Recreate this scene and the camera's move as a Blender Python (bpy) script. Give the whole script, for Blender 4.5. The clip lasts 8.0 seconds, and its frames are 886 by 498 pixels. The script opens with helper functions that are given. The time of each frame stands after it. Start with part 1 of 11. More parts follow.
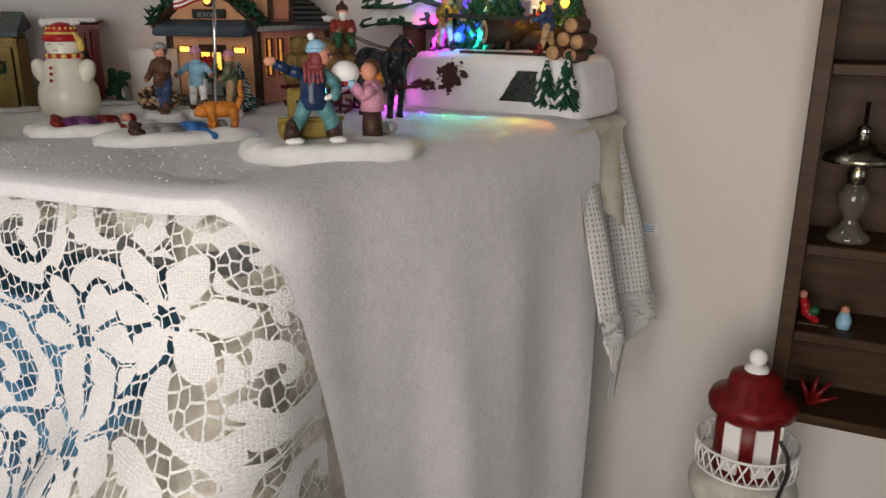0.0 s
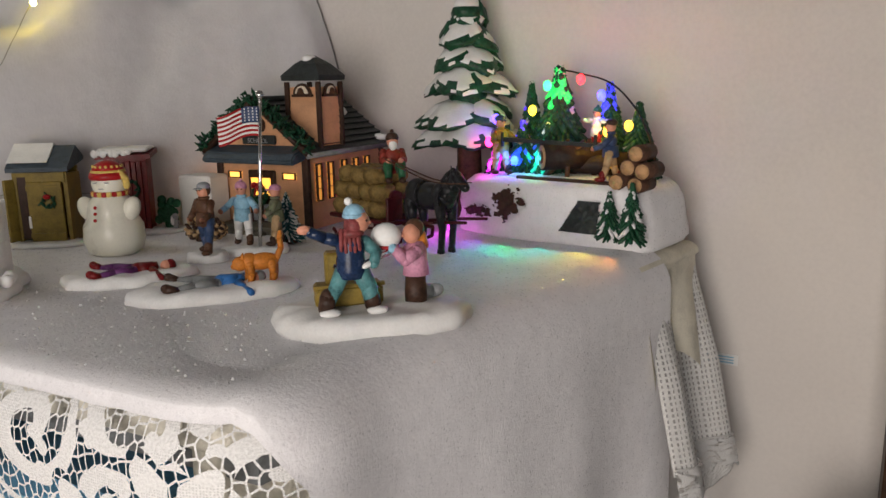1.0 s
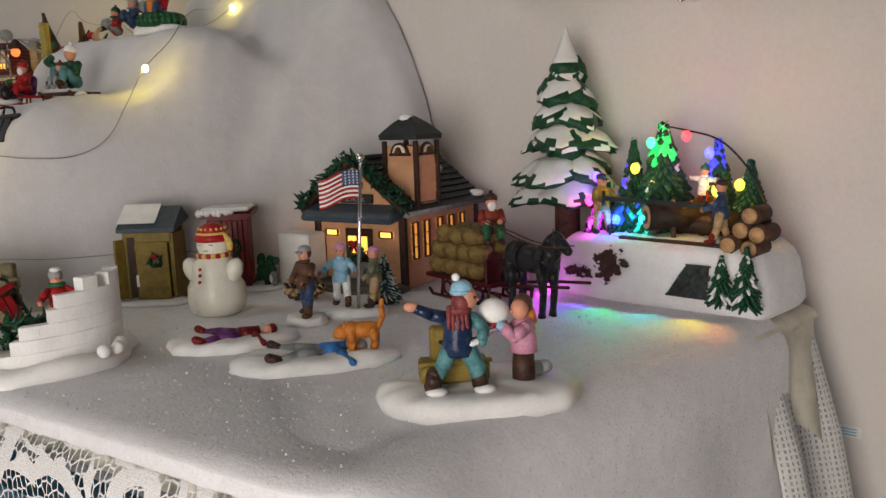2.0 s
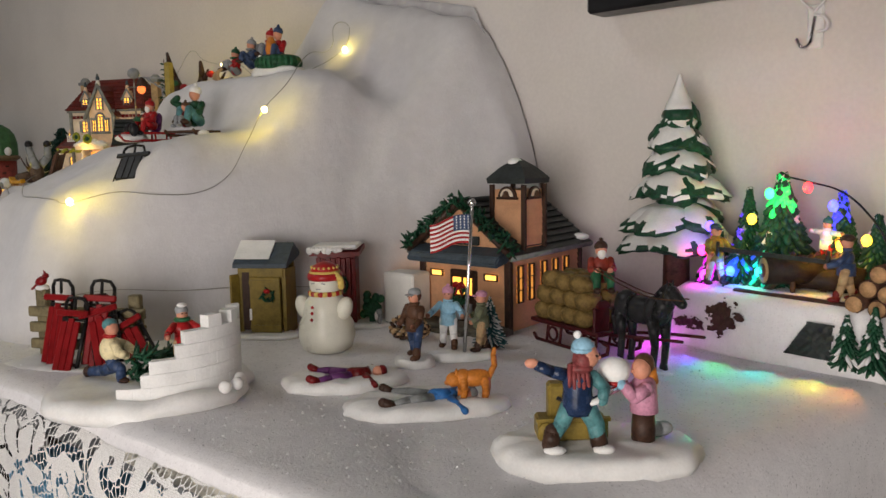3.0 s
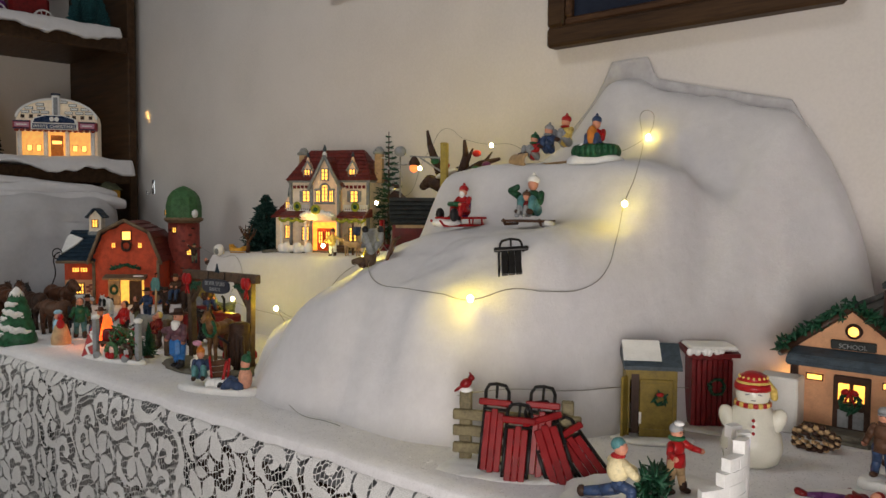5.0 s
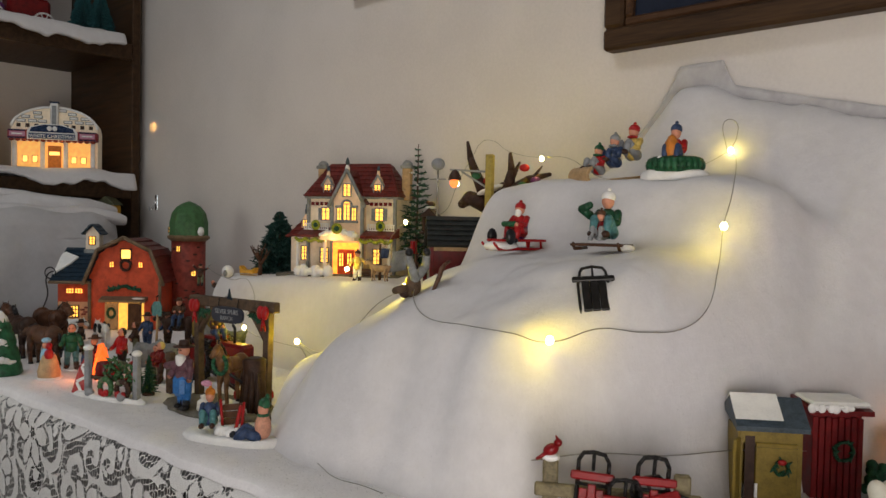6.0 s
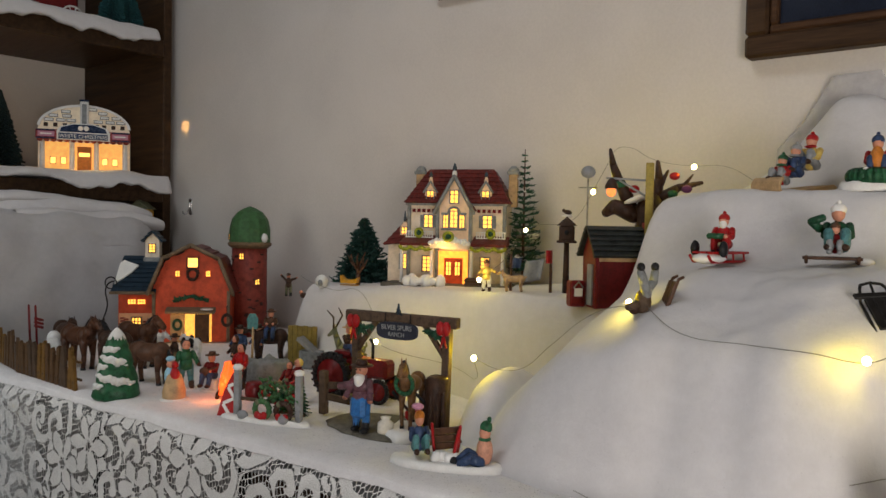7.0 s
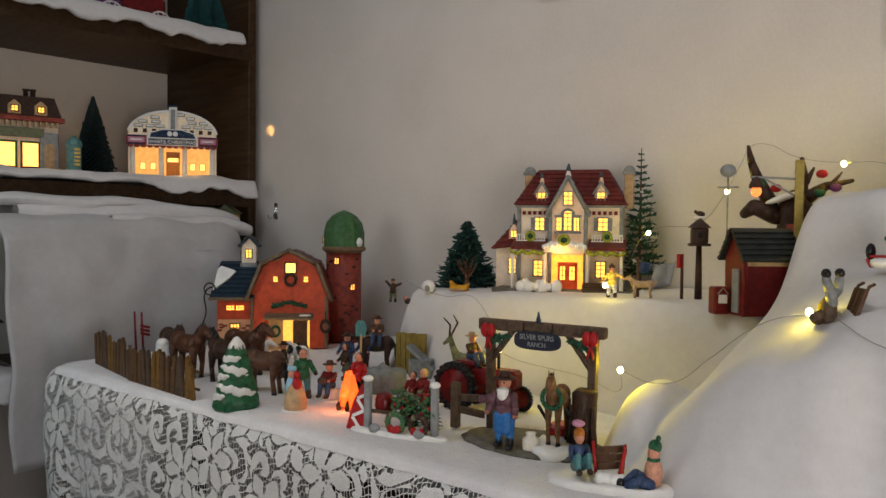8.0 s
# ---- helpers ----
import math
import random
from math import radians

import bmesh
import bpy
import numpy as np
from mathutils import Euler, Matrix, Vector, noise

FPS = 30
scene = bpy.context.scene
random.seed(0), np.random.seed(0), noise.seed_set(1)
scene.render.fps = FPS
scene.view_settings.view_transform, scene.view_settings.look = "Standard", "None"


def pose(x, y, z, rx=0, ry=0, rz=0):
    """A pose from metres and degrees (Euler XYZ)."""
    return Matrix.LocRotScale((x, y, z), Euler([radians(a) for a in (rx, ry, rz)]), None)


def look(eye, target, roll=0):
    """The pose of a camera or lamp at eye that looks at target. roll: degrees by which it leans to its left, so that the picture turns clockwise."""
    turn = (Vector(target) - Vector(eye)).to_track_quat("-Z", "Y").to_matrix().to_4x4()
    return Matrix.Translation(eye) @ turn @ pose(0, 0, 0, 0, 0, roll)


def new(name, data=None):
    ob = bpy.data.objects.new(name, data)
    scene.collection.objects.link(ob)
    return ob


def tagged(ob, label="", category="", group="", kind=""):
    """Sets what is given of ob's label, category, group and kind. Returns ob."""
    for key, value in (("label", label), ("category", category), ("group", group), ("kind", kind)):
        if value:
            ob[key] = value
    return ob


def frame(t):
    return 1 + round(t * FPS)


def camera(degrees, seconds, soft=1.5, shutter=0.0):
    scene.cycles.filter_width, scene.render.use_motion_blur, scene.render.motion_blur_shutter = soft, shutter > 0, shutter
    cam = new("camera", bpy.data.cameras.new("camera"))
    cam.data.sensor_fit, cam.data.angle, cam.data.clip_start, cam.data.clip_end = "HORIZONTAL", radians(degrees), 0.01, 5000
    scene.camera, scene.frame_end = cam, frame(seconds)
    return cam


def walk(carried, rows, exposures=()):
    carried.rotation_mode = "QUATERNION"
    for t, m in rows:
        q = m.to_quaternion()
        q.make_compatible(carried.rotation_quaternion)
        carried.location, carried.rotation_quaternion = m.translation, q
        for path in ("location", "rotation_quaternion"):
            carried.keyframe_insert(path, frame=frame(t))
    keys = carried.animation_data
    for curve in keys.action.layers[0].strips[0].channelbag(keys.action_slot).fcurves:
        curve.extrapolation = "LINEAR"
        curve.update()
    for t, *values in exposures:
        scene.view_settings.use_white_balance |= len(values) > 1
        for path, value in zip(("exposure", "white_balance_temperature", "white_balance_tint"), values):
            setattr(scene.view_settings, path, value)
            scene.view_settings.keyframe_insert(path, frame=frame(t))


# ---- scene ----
cam = camera(59.5, 8.0)
PATH = [
    (0, (-0.016, 0.02, 0.85), (-0.822, 1.757, 0.272), 0.3),
    (0.5, (-0.024, 0.066, 0.888), (-0.93, 1.782, 0.402), -0.6),
    (1, (-0.034, 0.082, 0.901), (-1.011, 1.776, 0.483), -1.1),
    (1.5, (-0.048, 0.089, 0.913), (-1.108, 1.747, 0.555), -1.4),
    (2.8, (-0.067, 0.087, 0.931), (-1.37, 1.581, 0.666), -1.6),
    (3, (-0.073, 0.075, 0.936), (-1.403, 1.549, 0.692), -1.0),
    (3.5, (-0.121, 0.027, 0.954), (-1.504, 1.457, 0.749), -0.9),
    (4, (-0.219, -0.061, 0.976), (-1.602, 1.376, 0.82), -0.6),
    (4.5, (-0.308, -0.15, 0.98), (-1.68, 1.3, 0.865), -0.0),
    (4.7, (-0.326, -0.162, 0.986), (-1.703, 1.283, 0.863), 0.2),
    (6, (-0.482, -0.093, 0.982), (-1.863, 1.352, 0.92), 1.2),
    (6.5, (-0.618, -0.166, 0.994), (-1.917, 1.354, 0.935), 1.2),
    (7, (-0.71, -0.249, 0.99), (-1.971, 1.302, 0.929), 1.1),
    (7.5, (-0.763, -0.302, 0.985), (-2.029, 1.245, 0.921), 0.9),
    (8, (-0.815, -0.281, 0.992), (-2.167, 1.192, 0.932), 0.6),
]
walk(cam, [(t, look(eye, target, roll)) for t, eye, target, roll in PATH],
     [(0, -0.38), (1.5, -0.36), (3.0, -0.25), (4.5, -0.12), (6.0, -0.10), (7.5, -0.05), (8, 0.0)])

# ---------------------------------------------------------------- world and light
world = bpy.data.worlds.new("world")
scene.world = world
world.use_nodes = True
sky = world.node_tree.nodes.new("ShaderNodeTexSky")
sky.sky_type, sky.sun_disc = "NISHITA", False
sky.sun_elevation, sky.sun_rotation = radians(18), radians(200)
world.node_tree.links.new(sky.outputs[0], world.node_tree.nodes["Background"].inputs[0])
world.node_tree.nodes["Background"].inputs[1].default_value = 0.08
scene.view_settings.exposure = 0.0


def area_lamp(name, m, sx, sy, power, colour):
    data = bpy.data.lights.new(name, "AREA")
    data.shape, data.size, data.size_y, data.energy, data.color = "RECTANGLE", sx, sy, power, colour
    ob = new(name, data)
    ob.matrix_basis = m
    return ob


def point_lamp(name, x, y, z, power, colour, radius=0.004):
    data = bpy.data.lights.new(name, "POINT")
    data.energy, data.color, data.shadow_soft_size = power, colour, radius
    ob = new(name, data)
    ob.location = (x, y, z)
    return ob


# front, far and side fills added at unseen wall openings, and the ceiling lamp
area_lamp("front_fill_light", look((-0.05, -0.515, 0.80), (-0.30, 0.35, 0.74)), 0.58, 0.62, 12.6, (1.0, 0.92, 0.87))
area_lamp("ceiling_lamp_light", look((-1.45, -0.15, 2.36), (-1.4, 0.4, 0.5)), 0.5, 0.5, 8.8, (0.95, 0.97, 1.0))
area_lamp("far_fill_light", look((-1.95, -0.515, 1.10), (-2.0, 0.5, 0.90)), 0.48, 0.58, 1.5, (0.82, 0.94, 1.0))
area_lamp("side_fill_light", look((1.64, -0.1, 0.95), (-0.3, 0.4, 0.75)), 0.58, 0.88, 1.7, (0.90, 0.95, 1.0))

# ---------------------------------------------------------------- materials
MATS = {}


def nodes_of(name):
    m = bpy.data.materials.new(name)
    m.use_nodes = True
    return m, m.node_tree.nodes, m.node_tree.links, m.node_tree.nodes["Principled BSDF"]


def noise_node(n, l, scale, detail=4, vec=None, rough=0.55):
    t = n.new("ShaderNodeTexNoise")
    t.inputs["Scale"].default_value, t.inputs["Detail"].default_value = scale, detail
    t.inputs["Roughness"].default_value = rough
    if vec:
        l.new(vec, t.inputs["Vector"])
    return t


def maths(n, l, op, a, b=None, clamp=False):
    t = n.new("ShaderNodeMath")
    t.operation, t.use_clamp = op, clamp
    for i, v in enumerate((a, b)):
        if v is None:
            continue
        if isinstance(v, (int, float)):
            t.inputs[i].default_value = v
        else:
            l.new(v, t.inputs[i])
    return t.outputs[0]


def ramp(n, l, src, stops):
    r = n.new("ShaderNodeValToRGB")
    e = r.color_ramp.elements
    while len(e) < len(stops):
        e.new(0.5)
    for i, (p, c) in enumerate(stops):
        e[i].position = p
        e[i].color = c if len(c) == 4 else (*c, 1)
    l.new(src, r.inputs[0])
    return r.outputs[0]


def shade(c, k):
    return tuple(min(1, max(0, v * k)) for v in c)


def paint(name, rgb, rough=0.45, var=0.18, scale=90, bump=0.15, metal=0.0, coat=0.0, second=None, fine=600, emit=0.0, sub=0.0):
    """Painted or plain surface with two scales of variation and a fine relief."""
    if name in MATS:
        return MATS[name]
    m, n, l, b = nodes_of(name)
    tc = n.new("ShaderNodeTexCoord").outputs["Object"]
    big, small = noise_node(n, l, scale, 3, tc), noise_node(n, l, fine, 2, tc)
    mixed = maths(n, l, "ADD", maths(n, l, "MULTIPLY", big.outputs[0], 0.7), maths(n, l, "MULTIPLY", small.outputs[0], 0.3))
    dark = second or shade(rgb, 1 - 1.6 * var)
    col = ramp(n, l, mixed, [(0.36, dark), (0.52, rgb), (0.68, shade(rgb, 1 + var))])
    l.new(col, b.inputs["Base Color"])
    b.inputs["Metallic"].default_value = metal
    l.new(maths(n, l, "ADD", maths(n, l, "MULTIPLY", big.outputs[0], 0.3), rough - 0.15, True), b.inputs["Roughness"])
    b.inputs["Coat Weight"].default_value = coat
    b.inputs["Specular IOR Level"].default_value = 0.25
    if sub:
        b.inputs["Subsurface Weight"].default_value = sub
        b.inputs["Subsurface Radius"].default_value = (0.012, 0.01, 0.009)
        b.inputs["Subsurface Scale"].default_value = 1.0
    if emit:
        l.new(col, b.inputs["Emission Color"])
        b.inputs["Emission Strength"].default_value = emit
    if bump:
        bp = n.new("ShaderNodeBump")
        bp.inputs["Strength"].default_value, bp.inputs["Distance"].default_value = bump, 0.002
        l.new(mixed, bp.inputs["Height"])
        l.new(bp.outputs[0], b.inputs["Normal"])
    MATS[name] = m
    return m


def glow(name, rgb, strength):
    """A lit bulb, a lit pane, or a part that emits in place of lamplight."""
    if name in MATS:
        return MATS[name]
    m, n, l, b = nodes_of(name)
    b.inputs["Base Color"].default_value = (*shade(rgb, 0.6), 1)
    tc = n.new("ShaderNodeTexCoord").outputs["Object"]
    t = noise_node(n, l, 120, 2, tc)
    b.inputs["Emission Color"].default_value = (*rgb, 1)
    l.new(maths(n, l, "MULTIPLY", maths(n, l, "ADD", t.outputs[0], 0.5), strength), b.inputs["Emission Strength"])
    MATS[name] = m
    return m


def cotton_mat(name, grain, flakes, tone):
    """Fluffy polyester snow batting: rough, soft, with loose fibres and sparkling flakes."""
    m, n, l, b = nodes_of(name)
    tc = n.new("ShaderNodeTexCoord").outputs["Object"]
    big, mid, fine = noise_node(n, l, 9, 4, tc), noise_node(n, l, 70, 5, tc, 0.65), noise_node(n, l, 520, 3, tc, 0.7)
    mp = n.new("ShaderNodeMapping")
    mp.inputs["Scale"].default_value = (160, 160, 60)
    l.new(tc, mp.inputs["Vector"])
    fibre = noise_node(n, l, 3.0, 6, mp.outputs[0], 0.7)
    soft = maths(n, l, "ADD", maths(n, l, "MULTIPLY", big.outputs[0], 0.45),
                 maths(n, l, "ADD", maths(n, l, "MULTIPLY", mid.outputs[0], 0.35), maths(n, l, "MULTIPLY", fibre.outputs[0], 0.2)))
    mixed = maths(n, l, "ADD", maths(n, l, "MULTIPLY", soft, 1 - 0.22 * grain), maths(n, l, "MULTIPLY", fine.outputs[0], 0.22 * grain))
    col = ramp(n, l, mixed, [(0.34, shade((0.64 - 0.12 * grain, 0.625 - 0.12 * grain, 0.635 - 0.12 * grain), tone)), (0.5, shade((0.69 - 0.05 * grain, 0.675 - 0.05 * grain, 0.685 - 0.05 * grain), tone)), (0.66, shade((0.75, 0.735, 0.745), tone))])
    v = n.new("ShaderNodeTexVoronoi")
    v.inputs["Scale"].default_value = 420
    l.new(tc, v.inputs["Vector"])
    sep = n.new("ShaderNodeSeparateColor")
    l.new(v.outputs["Color"], sep.inputs[0])
    flake = maths(n, l, "MULTIPLY", maths(n, l, "GREATER_THAN", sep.outputs[0], 1 - flakes), maths(n, l, "LESS_THAN", v.outputs["Distance"], 0.30))
    l.new(col, b.inputs["Base Color"])
    b.inputs["Roughness"].default_value = 0.95
    l.new(flake, b.inputs["Coat Weight"])
    b.inputs["Coat Roughness"].default_value, b.inputs["Coat IOR"].default_value = 0.12, 1.7
    b.inputs["Specular IOR Level"].default_value = 0.1
    b.inputs["Sheen Weight"].default_value = 0.25
    b.inputs["Sheen Roughness"].default_value = 0.6
    b.inputs["Subsurface Weight"].default_value = 0.35
    b.inputs["Subsurface Radius"].default_value = (0.012, 0.012, 0.012)
    b.inputs["Subsurface Scale"].default_value = 1.0
    h = maths(n, l, "ADD", maths(n, l, "MULTIPLY", mid.outputs[0], 1.0 - 0.5 * grain), maths(n, l, "ADD", maths(n, l, "MULTIPLY", fibre.outputs[0], 0.5), maths(n, l, "MULTIPLY", fine.outputs[0], 0.3 + 0.5 * grain)))
    bp = n.new("ShaderNodeBump")
    bp.inputs["Strength"].default_value, bp.inputs["Distance"].default_value = 0.2 + 0.06 * grain, 0.006 - 0.002 * grain
    l.new(h, bp.inputs["Height"])
    # each flake lies at its own tilt
    rnd = n.new("ShaderNodeVectorMath")
    rnd.operation = "SUBTRACT"
    l.new(v.outputs["Color"], rnd.inputs[0])
    rnd.inputs[1].default_value = (0.5, 0.5, 0.5)
    scaled = n.new("ShaderNodeVectorMath")
    scaled.operation = "SCALE"
    l.new(rnd.outputs[0], scaled.inputs[0])
    scaled.inputs["Scale"].default_value = 1.5
    add = n.new("ShaderNodeVectorMath")
    l.new(bp.outputs[0], add.inputs[0])
    l.new(scaled.outputs[0], add.inputs[1])
    unit = n.new("ShaderNodeVectorMath")
    unit.operation = "NORMALIZE"
    l.new(add.outputs[0], unit.inputs[0])
    l.new(unit.outputs[0], b.inputs["Coat Normal"])
    l.new(bp.outputs[0], b.inputs["Normal"])
    return m


def lace_mat():
    """Machine lace: six-petalled flowers and curling tapes of dense cloth, with an open net of threads between them."""
    m, n, l, b = nodes_of("lace")
    uv = n.new("ShaderNodeUVMap").outputs[0]
    warp = noise_node(n, l, 26, 2, uv)
    off = n.new("ShaderNodeVectorMath")
    off.operation = "MULTIPLY_ADD"
    l.new(warp.outputs["Color"], off.inputs[0])
    off.inputs[1].default_value = (0.016, 0.016, 0)
    l.new(uv, off.inputs[2])

    def motif(scale, loose, seed):
        """Distance from and angle about the nearest motif centre."""
        mp = n.new("ShaderNodeMapping")
        mp.inputs["Location"].default_value = (seed, seed * 0.7, 0)
        l.new(off.outputs[0], mp.inputs["Vector"])
        v = n.new("ShaderNodeTexVoronoi")
        v.voronoi_dimensions = "2D"
        v.inputs["Scale"].default_value, v.inputs["Randomness"].default_value = scale, loose
        l.new(mp.outputs[0], v.inputs["Vector"])
        d = n.new("ShaderNodeVectorMath")
        d.operation = "SUBTRACT"
        l.new(mp.outputs[0], d.inputs[0])
        l.new(v.outputs["Position"], d.inputs[1])
        xyz = n.new("ShaderNodeSeparateXYZ")
        l.new(d.outputs[0], xyz.inputs[0])
        return v.outputs["Distance"], maths(n, l, "ARCTAN2", xyz.outputs[1], xyz.outputs[0])

    def over(v, k):
        return maths(n, l, "GREATER_THAN", v, k)

    def both(p, q):
        return maths(n, l, "MULTIPLY", p, q)
    dist, ang = motif(9.5, 0.8, 0.0)
    wave = maths(n, l, "COSINE", maths(n, l, "MULTIPLY", ang, 6.0))
    rad = maths(n, l, "DIVIDE", dist, maths(n, l, "ADD", maths(n, l, "MULTIPLY", wave, 0.24), 1.0))
    # curls: a tape that winds out of each small cell
    dist2, ang2 = motif(19, 0.9, 3.7)
    curl = maths(n, l, "SINE", maths(n, l, "ADD", ang2, maths(n, l, "MULTIPLY", dist2, 13.0)))
    dist3, ang3 = motif(31, 1.0, 9.1)
    sprig = maths(n, l, "DIVIDE", dist3, maths(n, l, "ADD", maths(n, l, "MULTIPLY", maths(n, l, "SINE", maths(n, l, "MULTIPLY", ang3, 2.0)), 0.45), 1.0))
    net = both(both(over(rad, 0.33), maths(n, l, "LESS_THAN", curl, 0.12)), over(sprig, 0.17))
    rim = both(over(rad, 0.295), maths(n, l, "LESS_THAN", rad, 0.34))
    gaps = both(both(maths(n, l, "LESS_THAN", wave, -0.80), over(rad, 0.13)), maths(n, l, "LESS_THAN", rad, 0.34))
    heart = maths(n, l, "LESS_THAN", rad, 0.06)
    zone = maths(n, l, "MAXIMUM", maths(n, l, "MAXIMUM", net, rim), maths(n, l, "MAXIMUM", gaps, heart))
    cell = n.new("ShaderNodeTexVoronoi")
    cell.voronoi_dimensions, cell.feature = "2D", "DISTANCE_TO_EDGE"
    cell.inputs["Scale"].default_value, cell.inputs["Randomness"].default_value = 195, 0.55
    lie = n.new("ShaderNodeMapping")
    lie.inputs["Rotation"].default_value = (0, 0, 0.25)
    lie.inputs["Scale"].default_value = (1.0, 0.68, 1.0)
    l.new(uv, lie.inputs["Vector"])
    l.new(lie.outputs[0], cell.inputs["Vector"])
    hole = both(zone, over(cell.outputs["Distance"], 0.08))
    # gauze weave of the cloth lets a little through
    weave = n.new("ShaderNodeTexVoronoi")
    weave.voronoi_dimensions = "2D"
    weave.inputs["Scale"].default_value, weave.inputs["Randomness"].default_value = 700, 0.2
    l.new(uv, weave.inputs["Vector"])
    gauze = both(maths(n, l, "LESS_THAN", weave.outputs["Distance"], 0.28), over(warp.outputs[0], 0.5))
    thread = noise_node(n, l, 700, 3, uv)
    l.new(ramp(n, l, thread.outputs[0], [(0.3, (0.60, 0.59, 0.575)), (0.6, (0.76, 0.75, 0.735))]), b.inputs["Base Color"])
    b.inputs["Roughness"].default_value = 0.85
    bp = n.new("ShaderNodeBump")
    bp.inputs["Strength"].default_value, bp.inputs["Distance"].default_value = 0.6, 0.0015
    l.new(maths(n, l, "ADD", maths(n, l, "MULTIPLY", zone, -0.8), thread.outputs[0]), bp.inputs["Height"])
    l.new(bp.outputs[0], b.inputs["Normal"])
    l.new(maths(n, l, "SUBTRACT", 1.0, maths(n, l, "MAXIMUM", hole, maths(n, l, "MULTIPLY", gauze, 0.2))), b.inputs["Alpha"])
    return m


def net_mat():
    """Ribbed see-through net of the runner."""
    m, n, l, b = nodes_of("ribbed_net")
    xyz = n.new("ShaderNodeSeparateXYZ")
    l.new(n.new("ShaderNodeUVMap").outputs[0], xyz.inputs[0])
    rib = maths(n, l, "GREATER_THAN", maths(n, l, "SINE", maths(n, l, "MULTIPLY", xyz.outputs[0], 1500)), -0.35)
    bar = maths(n, l, "GREATER_THAN", maths(n, l, "SINE", maths(n, l, "MULTIPLY", xyz.outputs[1], 1900)), 0.25)
    solid_part = maths(n, l, "MAXIMUM", rib, bar)
    grain = noise_node(n, l, 400, 3, n.new("ShaderNodeTexCoord").outputs["Object"])
    l.new(ramp(n, l, grain.outputs[0], [(0.3, (0.58, 0.57, 0.55)), (0.7, (0.74, 0.73, 0.71))]), b.inputs["Base Color"])
    b.inputs["Roughness"].default_value = 0.9
    l.new(maths(n, l, "ADD", maths(n, l, "MULTIPLY", solid_part, 0.65), 0.3), b.inputs["Alpha"])
    return m


def wood_mat(name, light, dark, rough=0.5, scale=(3, 40, 40)):
    if name in MATS:
        return MATS[name]
    m, n, l, b = nodes_of(name)
    tc = n.new("ShaderNodeTexCoord").outputs["Object"]
    mp = n.new("ShaderNodeMapping")
    mp.inputs["Scale"].default_value = scale
    l.new(tc, mp.inputs["Vector"])
    g, f = noise_node(n, l, 2.2, 6, mp.outputs[0], 0.65), noise_node(n, l, 9, 4, mp.outputs[0])
    mixed = maths(n, l, "ADD", maths(n, l, "MULTIPLY", g.outputs[0], 0.7), maths(n, l, "MULTIPLY", f.outputs[0], 0.3))
    l.new(ramp(n, l, mixed, [(0.35, dark), (0.65, light)]), b.inputs["Base Color"])
    l.new(maths(n, l, "ADD", maths(n, l, "MULTIPLY", f.outputs[0], 0.25), rough - 0.12), b.inputs["Roughness"])
    b.inputs["Specular IOR Level"].default_value = 0.2
    bp = n.new("ShaderNodeBump")
    bp.inputs["Strength"].default_value, bp.inputs["Distance"].default_value = 0.25, 0.001
    l.new(mixed, bp.inputs["Height"])
    l.new(bp.outputs[0], b.inputs["Normal"])
    MATS[name] = m
    return m


COTTON, SHEET, LACE = cotton_mat("cotton_batting", 0.15, 0.02, 0.90), cotton_mat("glitter_sheet", 0.7, 0.40, 1.13), lace_mat()
NET = net_mat()
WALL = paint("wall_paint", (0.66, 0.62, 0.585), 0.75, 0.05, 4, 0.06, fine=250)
# unseen walls and ceiling are darkened to cut light bounced onto the table
DIMWALL = paint("dimmed_wall_paint", (0.30, 0.27, 0.24), 0.8, 0.05, 4, 0.06, fine=250)
CEIL = paint("dimmed_ceiling_paint", (0.45, 0.44, 0.42), 0.85, 0.04, 5, 0.1)
# carpet kept near black so the lace holes read as shade
CARPET = paint("carpet", (0.06, 0.045, 0.035), 0.95, 0.25, 30, 0.6)
DARKWOOD = wood_mat("dark_wood", (0.070, 0.037, 0.017), (0.024, 0.012, 0.006), 0.5)
FRAMEWOOD = wood_mat("frame_wood", (0.10, 0.05, 0.024), (0.03, 0.014, 0.008), 0.4)
SNOWRESIN = paint("resin_snow", (0.78, 0.77, 0.75), 0.5, 0.06, 60, 0.25, sub=0.15)
GLITTERSNOW = cotton_mat("glitter_snow", 0.4, 0.5, 1.16)
CUTWOOD = paint("cut_wood", (0.46, 0.27, 0.13), 0.6, 0.25, 160, 0.2)
CREAM = paint("cream_cloth", (0.70, 0.66, 0.55), 0.9, 0.12, 40, 0.5)
FLEECE = paint("cream_fleece", (0.76, 0.72, 0.62), 0.95, 0.14, 45, 1.0, fine=260)
BLUE = paint("blue_plastic", (0.16, 0.40, 0.62), 0.4, 0.2, 25, 0.1)
BLACK = paint("black_paint", (0.012, 0.012, 0.014), 0.35, 0.2, 60, 0.1)
IRON = paint("black_iron", (0.015, 0.014, 0.014), 0.4, 0.3, 120, 0.2, metal=0.3)
RED = paint("red_paint", (0.34, 0.012, 0.014), 0.35, 0.15, 90, 0.12)
SLEIGHRED = paint("maroon_sleigh", (0.06, 0.006, 0.008), 0.4, 0.3, 120, 0.2)
DARKRED = paint("dark_red_paint", (0.14, 0.006, 0.007), 0.4, 0.25, 120, 0.15)
SLEDRED = paint("sled_red", (0.20, 0.006, 0.008), 0.35, 0.2, 90, 0.12)
BARNRED = paint("barn_red", (0.52, 0.075, 0.03), 0.5, 0.2, 70, 0.2)
BRICKRED = paint("brick_red", (0.26, 0.05, 0.035), 0.55, 0.25, 90, 0.3)
